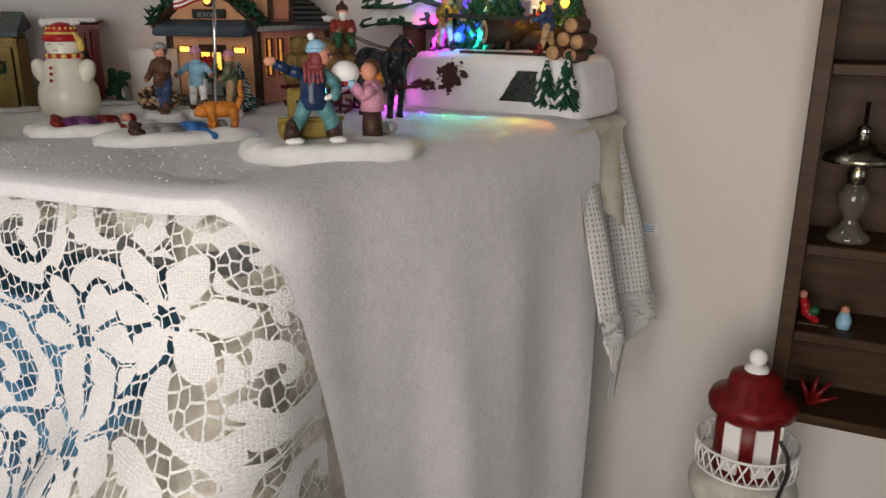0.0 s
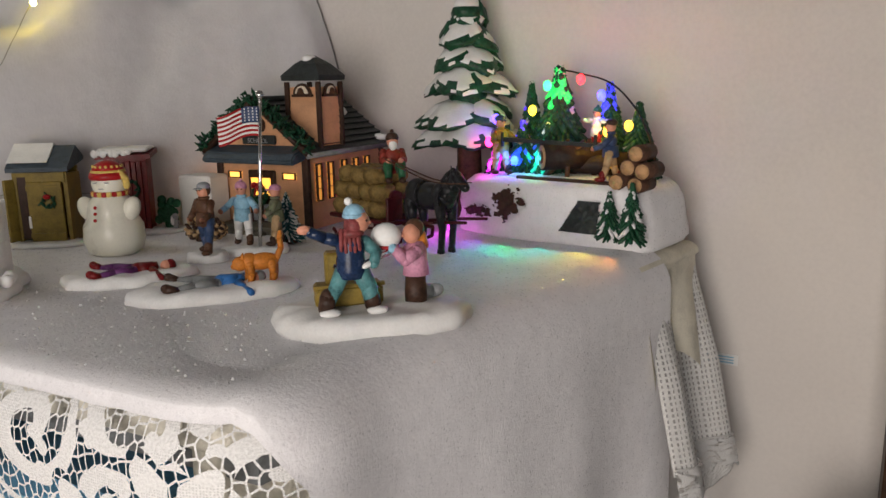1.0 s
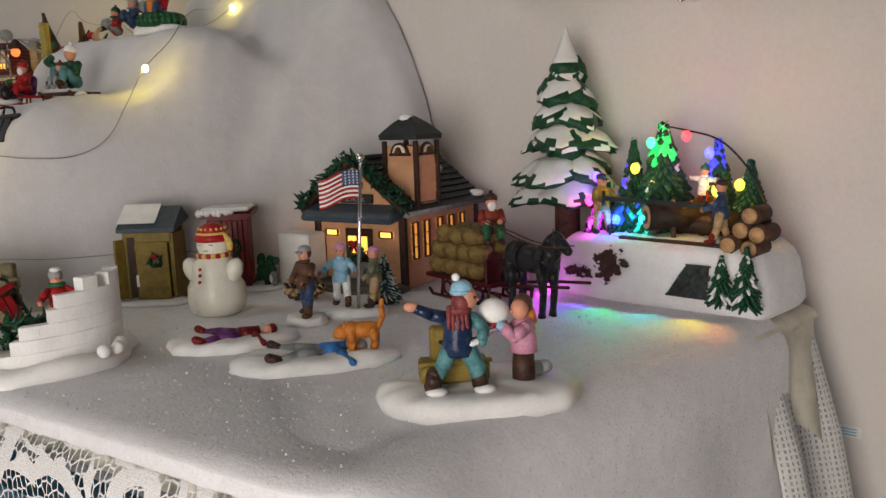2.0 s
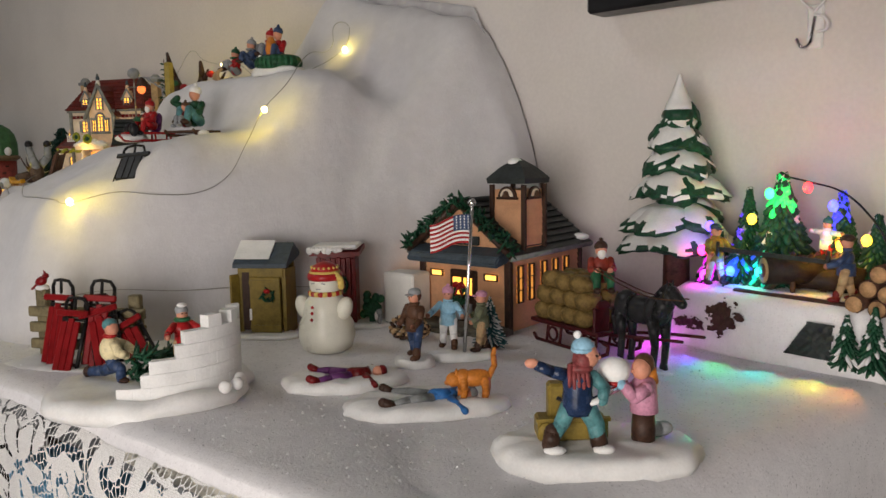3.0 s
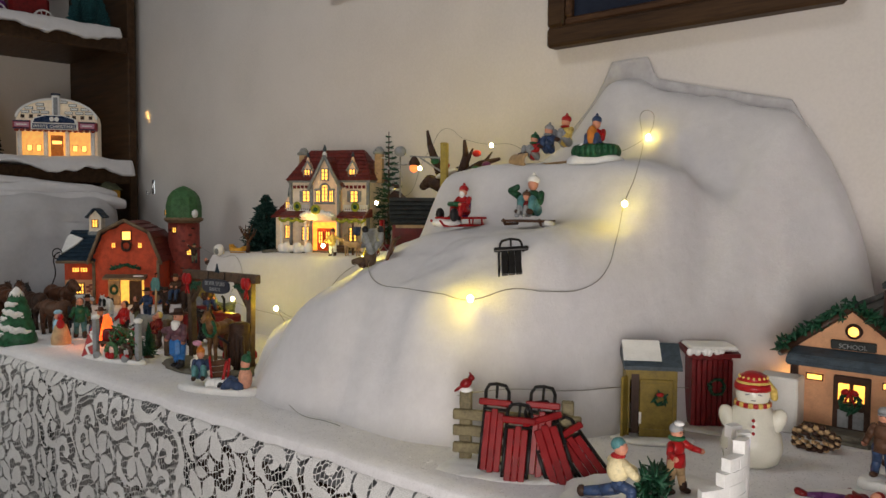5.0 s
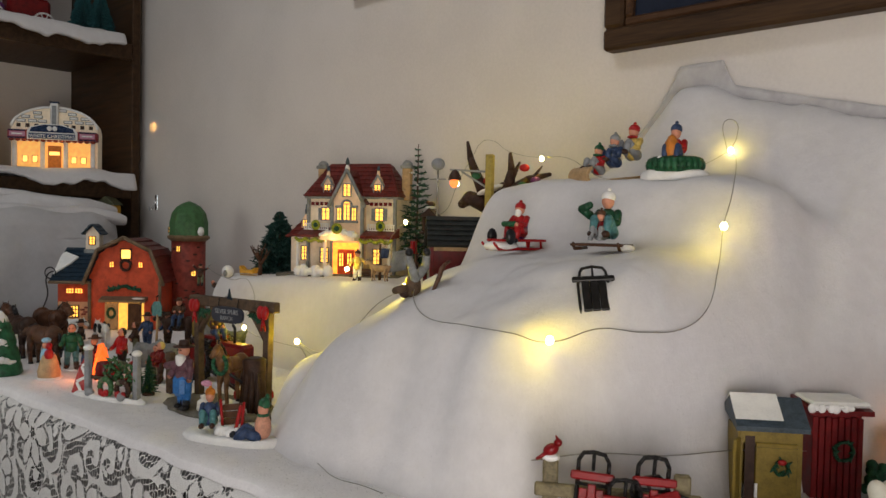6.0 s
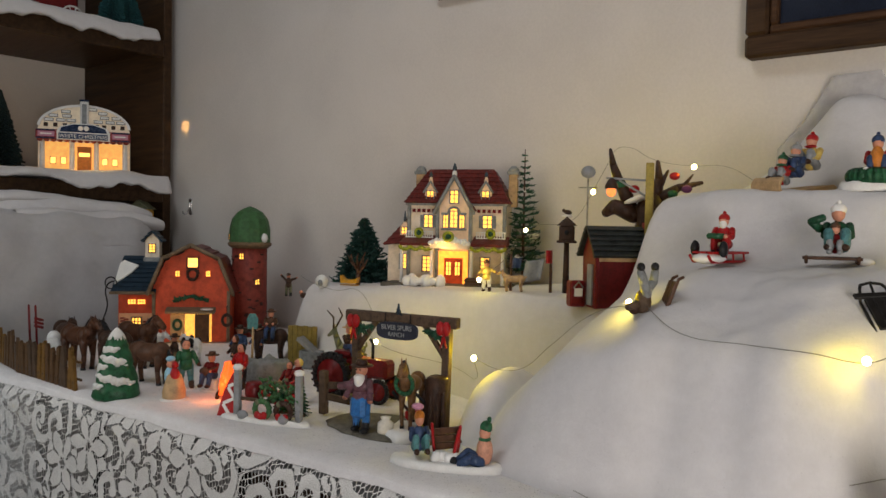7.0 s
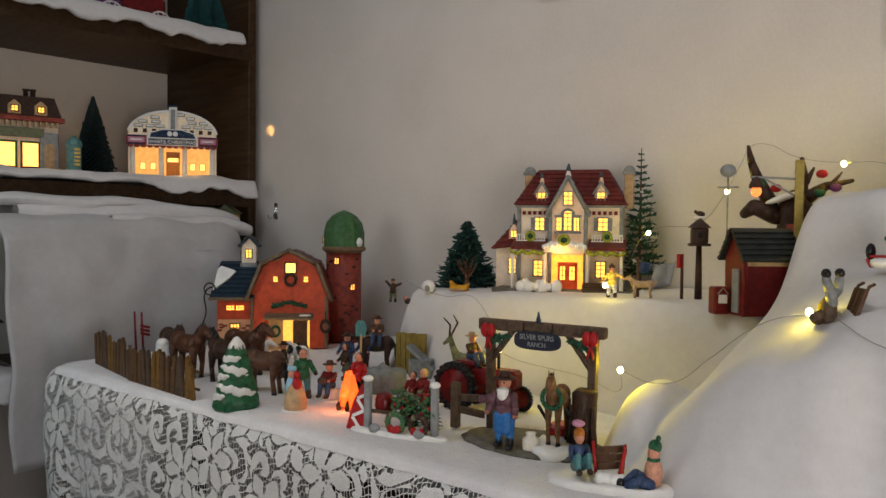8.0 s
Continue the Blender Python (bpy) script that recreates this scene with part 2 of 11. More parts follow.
GREEN = paint("green_paint", (0.02, 0.1, 0.045), 0.45, 0.35, 140, 0.25)
SILOGREEN = paint("silo_green", (0.05, 0.13, 0.05), 0.5, 0.2, 120, 0.2)
PINEGREEN = paint("pine_green", (0.012, 0.06, 0.03), 0.45, 0.35, 180, 0.4)
SPRUCE = paint("spruce_needles", (0.03, 0.085, 0.05), 0.7, 0.4, 300, 0.4)
BLUEGREEN = paint("frosted_bristle", (0.03, 0.11, 0.12), 0.6, 0.4, 260, 0.4, second=(0.01, 0.04, 0.045))
BARK = paint("painted_bark", (0.085, 0.04, 0.025), 0.65, 0.35, 140, 0.5)
SLATE = paint("slate_paint", (0.05, 0.07, 0.09), 0.5, 0.25, 120, 0.3)
NAVYROOF = paint("navy_roof", (0.018, 0.035, 0.055), 0.5, 0.25, 110, 0.3)
DARKROOF = paint("charcoal_roof", (0.025, 0.03, 0.03), 0.5, 0.3, 110, 0.4)
MAROON = paint("maroon_roof", (0.13, 0.022, 0.018), 0.45, 0.3, 150, 0.35)
PEACH = paint("peach_clapboard", (0.66, 0.35, 0.19), 0.5, 0.1, 60, 0.2, sub=0.1)
IVORY = paint("ivory_wall", (0.76, 0.65, 0.52), 0.5, 0.12, 80, 0.2)
PEACHIVORY = paint("peach_ivory_wall", (0.80, 0.58, 0.40), 0.5, 0.10, 80, 0.2)
WHITE = paint("white_paint", (0.76, 0.75, 0.73), 0.45, 0.06, 70, 0.12)
GREYTRIM = paint("grey_trim", (0.22, 0.23, 0.23), 0.5, 0.2, 120, 0.25)
BROWN = paint("brown_paint", (0.085, 0.04, 0.022), 0.5, 0.25, 120, 0.25)
DARKBROWN = paint("dark_brown_paint", (0.045, 0.022, 0.014), 0.5, 0.3, 140, 0.3)
OLIVE = paint("olive_wood_paint", (0.22, 0.155, 0.03), 0.45, 0.2, 90, 0.25)
TAN = paint("tan_paint", (0.45, 0.30, 0.16), 0.5, 0.2, 100, 0.2)
HAY = paint("hay", (0.20, 0.13, 0.04), 0.65, 0.35, 180, 0.8, fine=900)
GREYWOOD = paint("weathered_wood", (0.085, 0.055, 0.035), 0.65, 0.3, 140, 0.5)
GREY = paint("grey_paint", (0.25, 0.26, 0.27), 0.5, 0.15, 100, 0.15)
STONE = paint("grey_stone", (0.13, 0.12, 0.095), 0.7, 0.3, 110, 0.5)
CERAMIC = paint("cream_ceramic", (0.70, 0.68, 0.58), 0.3, 0.05, 40, 0.04, coat=0.3)
SKIN = paint("painted_skin", (0.58, 0.26, 0.17), 0.45, 0.12, 160, 0.1)
DENIM = paint("denim_paint", (0.035, 0.06, 0.13), 0.4, 0.25, 150, 0.15)
JACKET = paint("navy_jacket", (0.015, 0.03, 0.075), 0.25, 0.25, 150, 0.12)
TEAL = paint("teal_paint", (0.08, 0.21, 0.22), 0.4, 0.2, 150, 0.12)
PALEBLUE = paint("pale_blue_paint", (0.27, 0.48, 0.62), 0.4, 0.15, 150, 0.12)
BLUEP = paint("blue_paint", (0.03, 0.14, 0.38), 0.4, 0.2, 150, 0.12)
PINK = paint("pink_paint", (0.52, 0.24, 0.34), 0.4, 0.18, 150, 0.12)
PURPLE = paint("purple_paint", (0.12, 0.03, 0.13), 0.4, 0.25, 150, 0.12)
ORANGE = paint("ginger_paint", (0.5, 0.17, 0.025), 0.45, 0.2, 150, 0.2)
YELLOW = paint("yellow_paint", (0.62, 0.45, 0.12), 0.45, 0.15, 150, 0.12)
KHAKI = paint("khaki_paint", (0.14, 0.15, 0.09), 0.5, 0.2, 150, 0.15)
HORSE = paint("horse_charcoal", (0.02, 0.02, 0.022), 0.35, 0.35, 120, 0.2)
BAY = paint("bay_horse", (0.08, 0.032, 0.016), 0.4, 0.3, 120, 0.2)
CHROME = paint("chrome", (0.75, 0.75, 0.76), 0.2, 0.08, 60, 0.03, metal=1.0)
WIRE = paint("silver_wire", (0.35, 0.34, 0.31), 0.35, 0.15, 200, 0.1, metal=0.9)
PANE = glow("lit_pane", (1.0, 0.47, 0.07), 2.4)
PANEDIM = glow("amber_pane", (1.0, 0.40, 0.07), 0.9)
PANEHOT = glow("bright_pane", (1.0, 0.50, 0.10), 2.6)
BULB = glow("fairy_bulb", (1.0, 0.82, 0.30), 30)
FIRE = glow("fire_glow", (1.0, 0.11, 0.012), 1.7)

# ---------------------------------------------------------------- mesh helpers
def mark_verts(got, m, smooth):
    for v in got["verts"]:
        for f in v.link_faces:
            f.material_index, f.smooth = m, smooth


def mark(bm, before, m, smooth=False):
    for f in bm.faces:
        if f not in before:
            f.material_index, f.smooth = m, smooth


def box(bm, c, s, m=0, rot=None, bev=0.0):
    """A box with slightly broken edges: centre c, size s."""
    before = set(bm.faces)
    mat4 = Matrix.Translation(c) @ (rot or Matrix()) @ Matrix.Diagonal((*s, 1))
    got = bmesh.ops.create_cube(bm, size=1, matrix=mat4)
    if bev:
        edges = list({e for v in got["verts"] for e in v.link_edges})
        bmesh.ops.bevel(bm, geom=edges, offset=bev, segments=1, affect="EDGES")
    mark(bm, before, m)


def turn(x=0, y=0, z=0):
    return Euler((radians(x), radians(y), radians(z))).to_matrix().to_4x4()


def ball(bm, c, r, m=0, seg=10, rot=None):
    if isinstance(r, (int, float)):
        r = (r, r, r)
    mat4 = Matrix.Translation(c) @ (rot or Matrix()) @ Matrix.Diagonal((*r, 1))
    mark_verts(bmesh.ops.create_uvsphere(bm, u_segments=seg, v_segments=max(5, seg * 2 // 3), radius=1, matrix=mat4), m, True)


def cone(bm, p, q, r1, r2, m=0, seg=10, smooth=True):
    """A round bar from p to q."""
    p, q = Vector(p), Vector(q)
    d = q - p
    mat4 = Matrix.Translation((p + q) / 2) @ d.to_track_quat("Z", "Y").to_matrix().to_4x4()
    mark_verts(bmesh.ops.create_cone(bm, cap_ends=True, segments=seg, radius1=r1, radius2=max(r2, 0.00005), depth=d.length, matrix=mat4), m, smooth)


def limb(bm, pts, radii, m=0, seg=8):
    """Joined round bars with ball joints."""
    for i in range(len(pts) - 1):
        cone(bm, pts[i], pts[i + 1], radii[i], radii[i + 1], m, seg)
    for p, r in zip(pts, radii):
        ball(bm, p, r * 1.0, m, seg)


def prism(bm, pts, lo, hi, axis="y", m=0):
    """A polygon given in the plane across the axis, stretched along it from lo to hi."""
    def at(a, b, d):
        return {"y": (a, d, b), "x": (d, a, b), "z": (a, b, d)}[axis]
    before = set(bm.faces)
    v0 = [bm.verts.new(at(a, b, lo)) for a, b in pts]
    v1 = [bm.verts.new(at(a, b, hi)) for a, b in pts]
    k = len(pts)
    bm.faces.new(v0)
    bm.faces.new(v1[::-1])
    for i in range(k):
        bm.faces.new((v0[i], v1[i], v1[(i + 1) % k], v0[(i + 1) % k]))
    bmesh.ops.recalc_face_normals(bm, faces=[f for f in bm.faces if f not in before])
    mark(bm, before, m)


def lathe(bm, profile, seg=20, m=0, c=(0, 0, 0), wob=0.0):
    """A turned body from (radius, height) pairs."""
    before = set(bm.faces)
    rings = []
    for r, z in profile:
        ring = []
        for i in range(seg):
            a = 2 * math.pi * i / seg
            k = 1 + wob * noise.noise((math.cos(a) * 2 + c[0] * 50, math.sin(a) * 2 + c[1] * 50, z * 40))
            ring.append(bm.verts.new((c[0] + r * k * math.cos(a), c[1] + r * k * math.sin(a), c[2] + z)))
        rings.append(ring)
    for a, b in zip(rings, rings[1:]):
        for i in range(seg):
            bm.faces.new((a[i], a[(i + 1) % seg], b[(i + 1) % seg], b[i]))
    bm.faces.new(rings[0][::-1])
    bm.faces.new(rings[-1])
    mark(bm, before, m, True)


def wire(name, pts, r, mat, parent=None):
    """A bent wire as a round curve."""
    cu = bpy.data.curves.new(name, "CURVE")
    cu.dimensions, cu.bevel_depth, cu.bevel_resolution = "3D", r, 1
    sp = cu.splines.new("BEZIER")
    sp.bezier_points.add(len(pts) - 1)
    for bp, p in zip(sp.bezier_points, pts):
        bp.co = p
        bp.handle_left_type = bp.handle_right_type = "AUTO"
    cu.materials.append(mat)
    ob = new(name, cu)
    ob.parent = parent
    return ob


def mesh_of(name, bm, mats):
    me = bpy.data.meshes.new(name)
    bm.to_mesh(me)
    bm.free()
    for x in (mats if isinstance(mats, (list, tuple)) else [mats]):
        me.materials.append(x)
    return me


def part(name, bm, mats, parent, label=""):
    ob = new(name, mesh_of(name, bm, mats))
    ob.parent = parent
    return tagged(ob, label)


def empty(name, x, y, z, yaw, label, category, group="", kind=""):
    ob = new(name)
    ob.empty_display_size = 0.02
    ob.matrix_basis = pose(x, y, z, 0, 0, yaw)
    return tagged(ob, label, category, group, kind)


def solid(name, bm, mats, x, y, z, yaw, label, category, group="", kind=""):
    ob = new(name, mesh_of(name, bm, mats))
    ob.matrix_basis = pose(x, y, z, 0, 0, yaw)
    return tagged(ob, label, category, group, kind)


def grid_mesh(bm, nu, nv, fn, m=0, uv=None):
    before = set(bm.faces)
    vs = [[bm.verts.new(fn(i / nu, j / nv)) for j in range(nv + 1)] for i in range(nu + 1)]
    for i in range(nu):
        for j in range(nv):
            f = bm.faces.new((vs[i][j], vs[i + 1][j], vs[i + 1][j + 1], vs[i][j + 1]))
            if uv:
                lay = bm.loops.layers.uv.verify()
                for lp, (a, b) in zip(f.loops, ((i, j), (i + 1, j), (i + 1, j + 1), (i, j + 1))):
                    lp[lay].uv = uv(a / nu, b / nv)
    mark(bm, before, m, True)


# ---------------------------------------------------------------- the room
TOP = 0.757          # table top with its snow sheet
WALL_Y = 0.845
bm = bmesh.new()
box(bm, (-0.6, WALL_Y + 0.06, 1.2), (5.0, 0.12, 2.4))
solid("wall_north", bm, WALL, 0, 0, 0, 0, "warm off-white painted plaster wall behind the village", "wall", kind="structure")
# added dark panel stands in for the shade under the table
bm = bmesh.new()
box(bm, (-1.24, WALL_Y - 0.006, 0.34), (1.86, 0.012, 0.68), bev=0.003)
solid("under_table_shade_panel", bm, DARKWOOD, 0, 0, 0, 0, "dark panel added behind the table to stand for the shade under it", "panelling", kind="structure")
bm = bmesh.new()
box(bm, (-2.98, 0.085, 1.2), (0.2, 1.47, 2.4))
solid("wall_west", bm, DIMWALL, 0, 0, 0, 0, "unseen plaster wall behind the bookcase, darkened to cut bounced light", "wall", kind="structure")
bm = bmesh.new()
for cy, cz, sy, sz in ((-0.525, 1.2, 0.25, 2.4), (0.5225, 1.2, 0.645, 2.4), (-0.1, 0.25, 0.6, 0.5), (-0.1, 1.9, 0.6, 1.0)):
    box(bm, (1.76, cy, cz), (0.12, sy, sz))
solid("wall_east", bm, DIMWALL, 0, 0, 0, 0, "unseen plaster wall, darkened, with an added opening for fill", "wall", kind="structure")
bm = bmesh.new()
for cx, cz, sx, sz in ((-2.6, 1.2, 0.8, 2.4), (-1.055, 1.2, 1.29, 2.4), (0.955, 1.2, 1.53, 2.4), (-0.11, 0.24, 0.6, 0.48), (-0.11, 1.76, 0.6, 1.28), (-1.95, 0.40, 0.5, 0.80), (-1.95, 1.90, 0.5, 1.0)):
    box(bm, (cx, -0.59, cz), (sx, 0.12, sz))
solid("wall_south", bm, DIMWALL, 0, 0, 0, 0, "unseen plaster wall, darkened, with two added openings for fill", "wall", kind="structure")
bm = bmesh.new()
box(bm, (-0.6, 0.128, -0.05), (5.0, 1.556, 0.1))
solid("floor", bm, CARPET, 0, 0, 0, 0, "brown carpeted floor", "floor", kind="structure")
bm = bmesh.new()
box(bm, (-0.6, 0.128, 2.45), (5.0, 1.556, 0.1))
solid("ceiling", bm, CEIL, 0, 0, 0, 0, "unseen plain ceiling, darkened to cut bounced light", "ceiling", kind="structure")
bm = bmesh.new()
lathe(bm, [(0.28, 0.0), (0.29, -0.006), (0.28, -0.012), (0.10, -0.014)], 28, 0, (-1.45, -0.15, 2.398))
solid("ceiling_lamp", bm, CEIL, 0, 0, 0, 0, "flat round ceiling lamp over the table", "ceiling lamp")


# ---------------------------------------------------------------- table, snow sheet and lace cloth
def front_y(x):
    return 0.312 + 0.058 * (x + 0.24)


def right_x(y):
    return -0.262 + 0.19 * (y - 0.33)


def table():
    t = empty("table", -1.2, 0.53, 0, 0, "long folding table hidden under snow sheet and lace", "table")
    bm = bmesh.new()
    prism(bm, [(-0.97, -0.29), (0.92, -0.20), (1.0, 0.29), (-0.97, 0.29)], 0.715, 0.742, "z")
    part("tabletop", bm, GREY, t)
    for x in (-0.85, 0.0, 0.8):
        for y in (-0.1, 0.22):
            bm = bmesh.new()
            cone(bm, (x, y, 0), (x, y, 0.715), 0.014, 0.014)
            part("leg", bm, IRON, t)


def edge_line():
    """The rim of the table from its left end along the front, round the corner and back: (x, y, nx, ny, length)."""
    pts = [(-2.155, 0.80), (-2.15, 0.26)]
    for a in range(0, 91, 15):
        c = radians(180 + a)
        pts.append((-2.10 + 0.05 * math.cos(c), 0.255 + 0.05 * math.sin(c)))
    x1 = -0.31
    pts.append((x1, front_y(x1)))
    for a in range(10, 81, 10):
        c = radians(-90 + a * 1.0)
        pts.append((-0.305 + 0.05 * math.cos(c), front_y(-0.3) + 0.052 + 0.05 * math.sin(c)))
    pts.append((right_x(0.40), 0.40))
    pts.append((right_x(0.83), 0.83))
    fine, run = [], 0.0
    for p, q in zip(pts, pts[1:]):
        d = math.dist(p, q)
        k = max(1, int(d / 0.01))
        for i in range(k):
            fine.append((p[0] + (q[0] - p[0]) * i / k, p[1] + (q[1] - p[1]) * i / k))
    fine.append(pts[-1])
    for _ in range(6):
        fine = [fine[0]] + [((a[0] + 2 * b[0] + c[0]) / 4, (a[1] + 2 * b[1] + c[1]) / 4) for a, b, c in zip(fine, fine[1:], fine[2:])] + [fine[-1]]
    out = []
    for i, p in enumerate(fine):
        a, b = fine[max(0, i - 1)], fine[min(len(fine) - 1, i + 1)]
        d = Vector((b[0] - a[0], b[1] - a[1])).normalized()
        out.append((p[0], p[1], d.y, -d.x, run))
        if i + 1 < len(fine):
            run += math.dist(p, fine[i + 1])
    return out


RIM = edge_line()


def skirt(bm, k0, k1, inset, radius, drop, fold, out, m=0, seed=0.0, lift=0.0, base=0.0):
    """Cloth that lies inset metres on the table, rolls over its rim and hangs by drop(k); fold(k, depth) pushes it outwards."""
    rows = []
    rim = [r for r in RIM if k0 <= r[4] <= k1]
    n_top, n_arc = 8, 6
    reach, lay_in = out, inset
    for x, y, nx, ny, k in rim:
        line = []
        out = reach(k) if callable(reach) else reach
        inset = lay_in(k) if callable(lay_in) else lay_in
        length = drop(k)
        n_drop = 34
        for j in range(n_top):
            d = -inset * (1 - j / n_top) - radius
            line.append((d + out, 0.0))
        bend = 90 if length > 0 else max(12, 90 + math.degrees(length / radius))
        for j in range(n_arc):
            a = radians(bend * j / n_arc)
            line.append((out - radius + radius * math.sin(a), -radius + radius * math.cos(a)))
        for j in range(n_drop + 1):
            z = max(0, length) * j / n_drop
            if bend < 90:
                a = radians(bend)
                line.append((out - radius + radius * math.sin(a) + 0.0001 * j, -radius + radius * math.cos(a) - 0.0002 * j))
            else:
                line.append((out + fold(k, z), -radius - z))
        rise = [min(1, max(0, (d + inset + radius - out) / inset)) for d, z in line]
        rows.append([(x + nx * d, y + ny * d, TOP + z + base + (lift - base) * g * g * (3 - 2 * g)) for (d, z), g in zip(line, rise)])
    before = set(bm.faces)
    lay = bm.loops.layers.uv.verify()
    vs = [[bm.verts.new(p) for p in row] for row in rows]
    arc = [0.0]
    for a, b in zip(rows[0], rows[0][1:]):
        arc.append(arc[-1] + math.dist(a, b))
    for i in range(len(vs) - 1):
        for j in range(len(vs[0]) - 1):
            f = bm.faces.new((vs[i][j], vs[i][j + 1], vs[i + 1][j + 1], vs[i + 1][j]))
            for lp, (a, b) in zip(f.loops, ((i, j), (i, j + 1), (i + 1, j + 1), (i + 1, j))):
                lp[lay].uv = (rim[a][4] + seed, arc[b])
    mark(bm, before, m, True)


def thick(ob, t, offset=-1.0):
    md = ob.modifiers.new("thickness", "SOLIDIFY")
    md.thickness, md.offset = t, offset
    return ob


def rim_at(x, y):
    return min(RIM, key=lambda r: (r[0] - x) ** 2 + (r[1] - y) ** 2)[4]


K_FRONT = rim_at(-0.285, 0.318)
K_CORNER = rim_at(right_x(0.395), 0.395)
K_BACK = rim_at(right_x(0.715), 0.715)
K_END = RIM[-1][4]


def rim_out(k):
    """The padded edge stands out along the front, less at the end."""
    return 0.006 + 0.012 * (1 - step((k - K_FRONT) / (K_CORNER - K_FRONT)))


def step(v):
    v = min(1, max(0, v))
    return v * v * (3 - 2 * v)


def heap(k, z):
    """How far the fleece bundle under the corner pushes the lace out: below a slanting crease near the corner only."""
    s = K_FRONT - k
    line = np.interp(s, (-0.08, -0.03, 0.06, 0.16, 0.27, 0.5), (0.05, 0.045, 0.07, 0.155, 0.30, 0.6))
    return 0.060 * step((z - line + 0.02) / 0.10) * (1 - step((-s + 0.01) / 0.06))


def lace_fold(k, z):
    g = min(1, z / 0.12)
    return heap(k, z) * (1 + 0.8 * noise.noise((k * 22, z * 22, 8))) + g * (0.004 + 0.012 * math.sin(k * 31 + 2 * math.sin(k * 9)) * min(1, z / 0.3) + 0.006 * noise.noise((k * 12, z * 8, 3)))


def fleece_fold(k, z):
    p = heap(k, z)
    return p * (1 + 0.8 * noise.noise((k * 22, z * 22, 8))) + 0.010 * noise.noise((k * 34, z * 34, 2)) * (1 - step((k - K_FRONT) / 0.08)) - 0.010 - 0.14 * step((K_FRONT - k - 0.03) / 0.1) * (1 - step(p / 0.04))


def cotton_drop(k):
    u = (k - K_FRONT) / (K_CORNER - K_FRONT)
    if u >= 1:
        return 0.42 + 0.03 * noise.noise((k * 9, 0, 0))
    edge = -0.036 + 0.003 * noise.noise((k * 20, 0, 0)) + 0.002 * noise.noise((k * 70, 3, 0))
    return edge + 0.43 * max(0, u) ** 1.8


def cotton_fold(k, z):
    return 0.004 * noise.noise((k * 7, z * 3, 1)) + 0.010 * noise.noise((k * 14, z * 2.2, 5)) * min(1, z / 0.15)


table()
bm = bmesh.new()
skirt(bm, 0.0, rim_at(-0.264, 0.352), 0.05, 0.033, lambda k: 0.5, lace_fold, lambda k: rim_out(k) - 0.004, lift=0.0035)
lace = solid("lace_tablecloth", bm, LACE, 0, 0, 0, 0, "white floral lace tablecloth hanging over the table edge", "tablecloth")
# white lining that hangs behind the lace at the far end
bm = bmesh.new()
skirt(bm, 0.0, rim_at(-1.84, 0.225), 0.02, 0.010, lambda k: 0.42, lambda k, z: -0.010 + lace_fold(k, z) * 0.8, -0.006)
solid("lining_cloth", bm, paint("lining_cotton", (0.48, 0.47, 0.47), 0.9, 0.1, 60, 0.3), 0, 0, 0, 0, "plain pale lining cloth hanging behind the lace", "cloth")


def lace_runner():
    """The end of a runner that hangs out beside the wall: ribbed net, an embroidered band, and a pointed net tail."""
    t = empty("lace_runner", 0, 0, 0, 0, "white lace runner end hanging in folds beside the wall", "lace cloth")
    k0, k1 = rim_at(right_x(0.69), 0.69), rim_at(right_x(0.785), 0.785)

    def strip(z0, z1, lift, taper):
        def at(u, v):
            z = z0(u) + (z1(u) - z0(u)) * v
            k = k0 + (k1 - k0) * (u * (1 - taper * v) + 0.25 * taper * v)
            x, y, nx, ny, _ = min(RIM, key=lambda r: abs(r[4] - k))
            d = lift - 0.010 + 0.045 * min(1, z / 0.2) + 0.010 * math.sin(k * 80) * min(1, z / 0.1) - 0.12 * max(0, z - 0.20)
            return (x + nx * d, y + ny * d + (k - _) * 1.0, TOP - 0.004 - z)
        bm = bmesh.new()
        grid_mesh(bm, 26, 24, at, 0, lambda u, v: (u * 0.11, v * 0.12))
        return bm
    thick(part("net_panel", strip(lambda u: 0.0, lambda u: 0.175, 0.0, 0.0), NET, t), 0.0006)
    thick(part("embroidered_band", strip(lambda u: 0.168, lambda u: 0.196 + 0.003 * math.sin(u * 40), 0.002, 0.0), LACE, t, "white embroidered lace band"), 0.001)
    thick(part("net_tail", strip(lambda u: 0.192, lambda u: 0.225 + 0.055 * math.sin(math.pi * min(1, u * 1.1)) ** 2, 0.0, 0.45), NET, t), 0.0006)


lace_runner()


def sheet_height(x, y):
    """Soft unevenness of the snow sheet on the table."""
    return 0.0014 * noise.noise((x * 9, y * 9, 0)) + 0.0012 * noise.noise((x * 34, y * 34, 4))


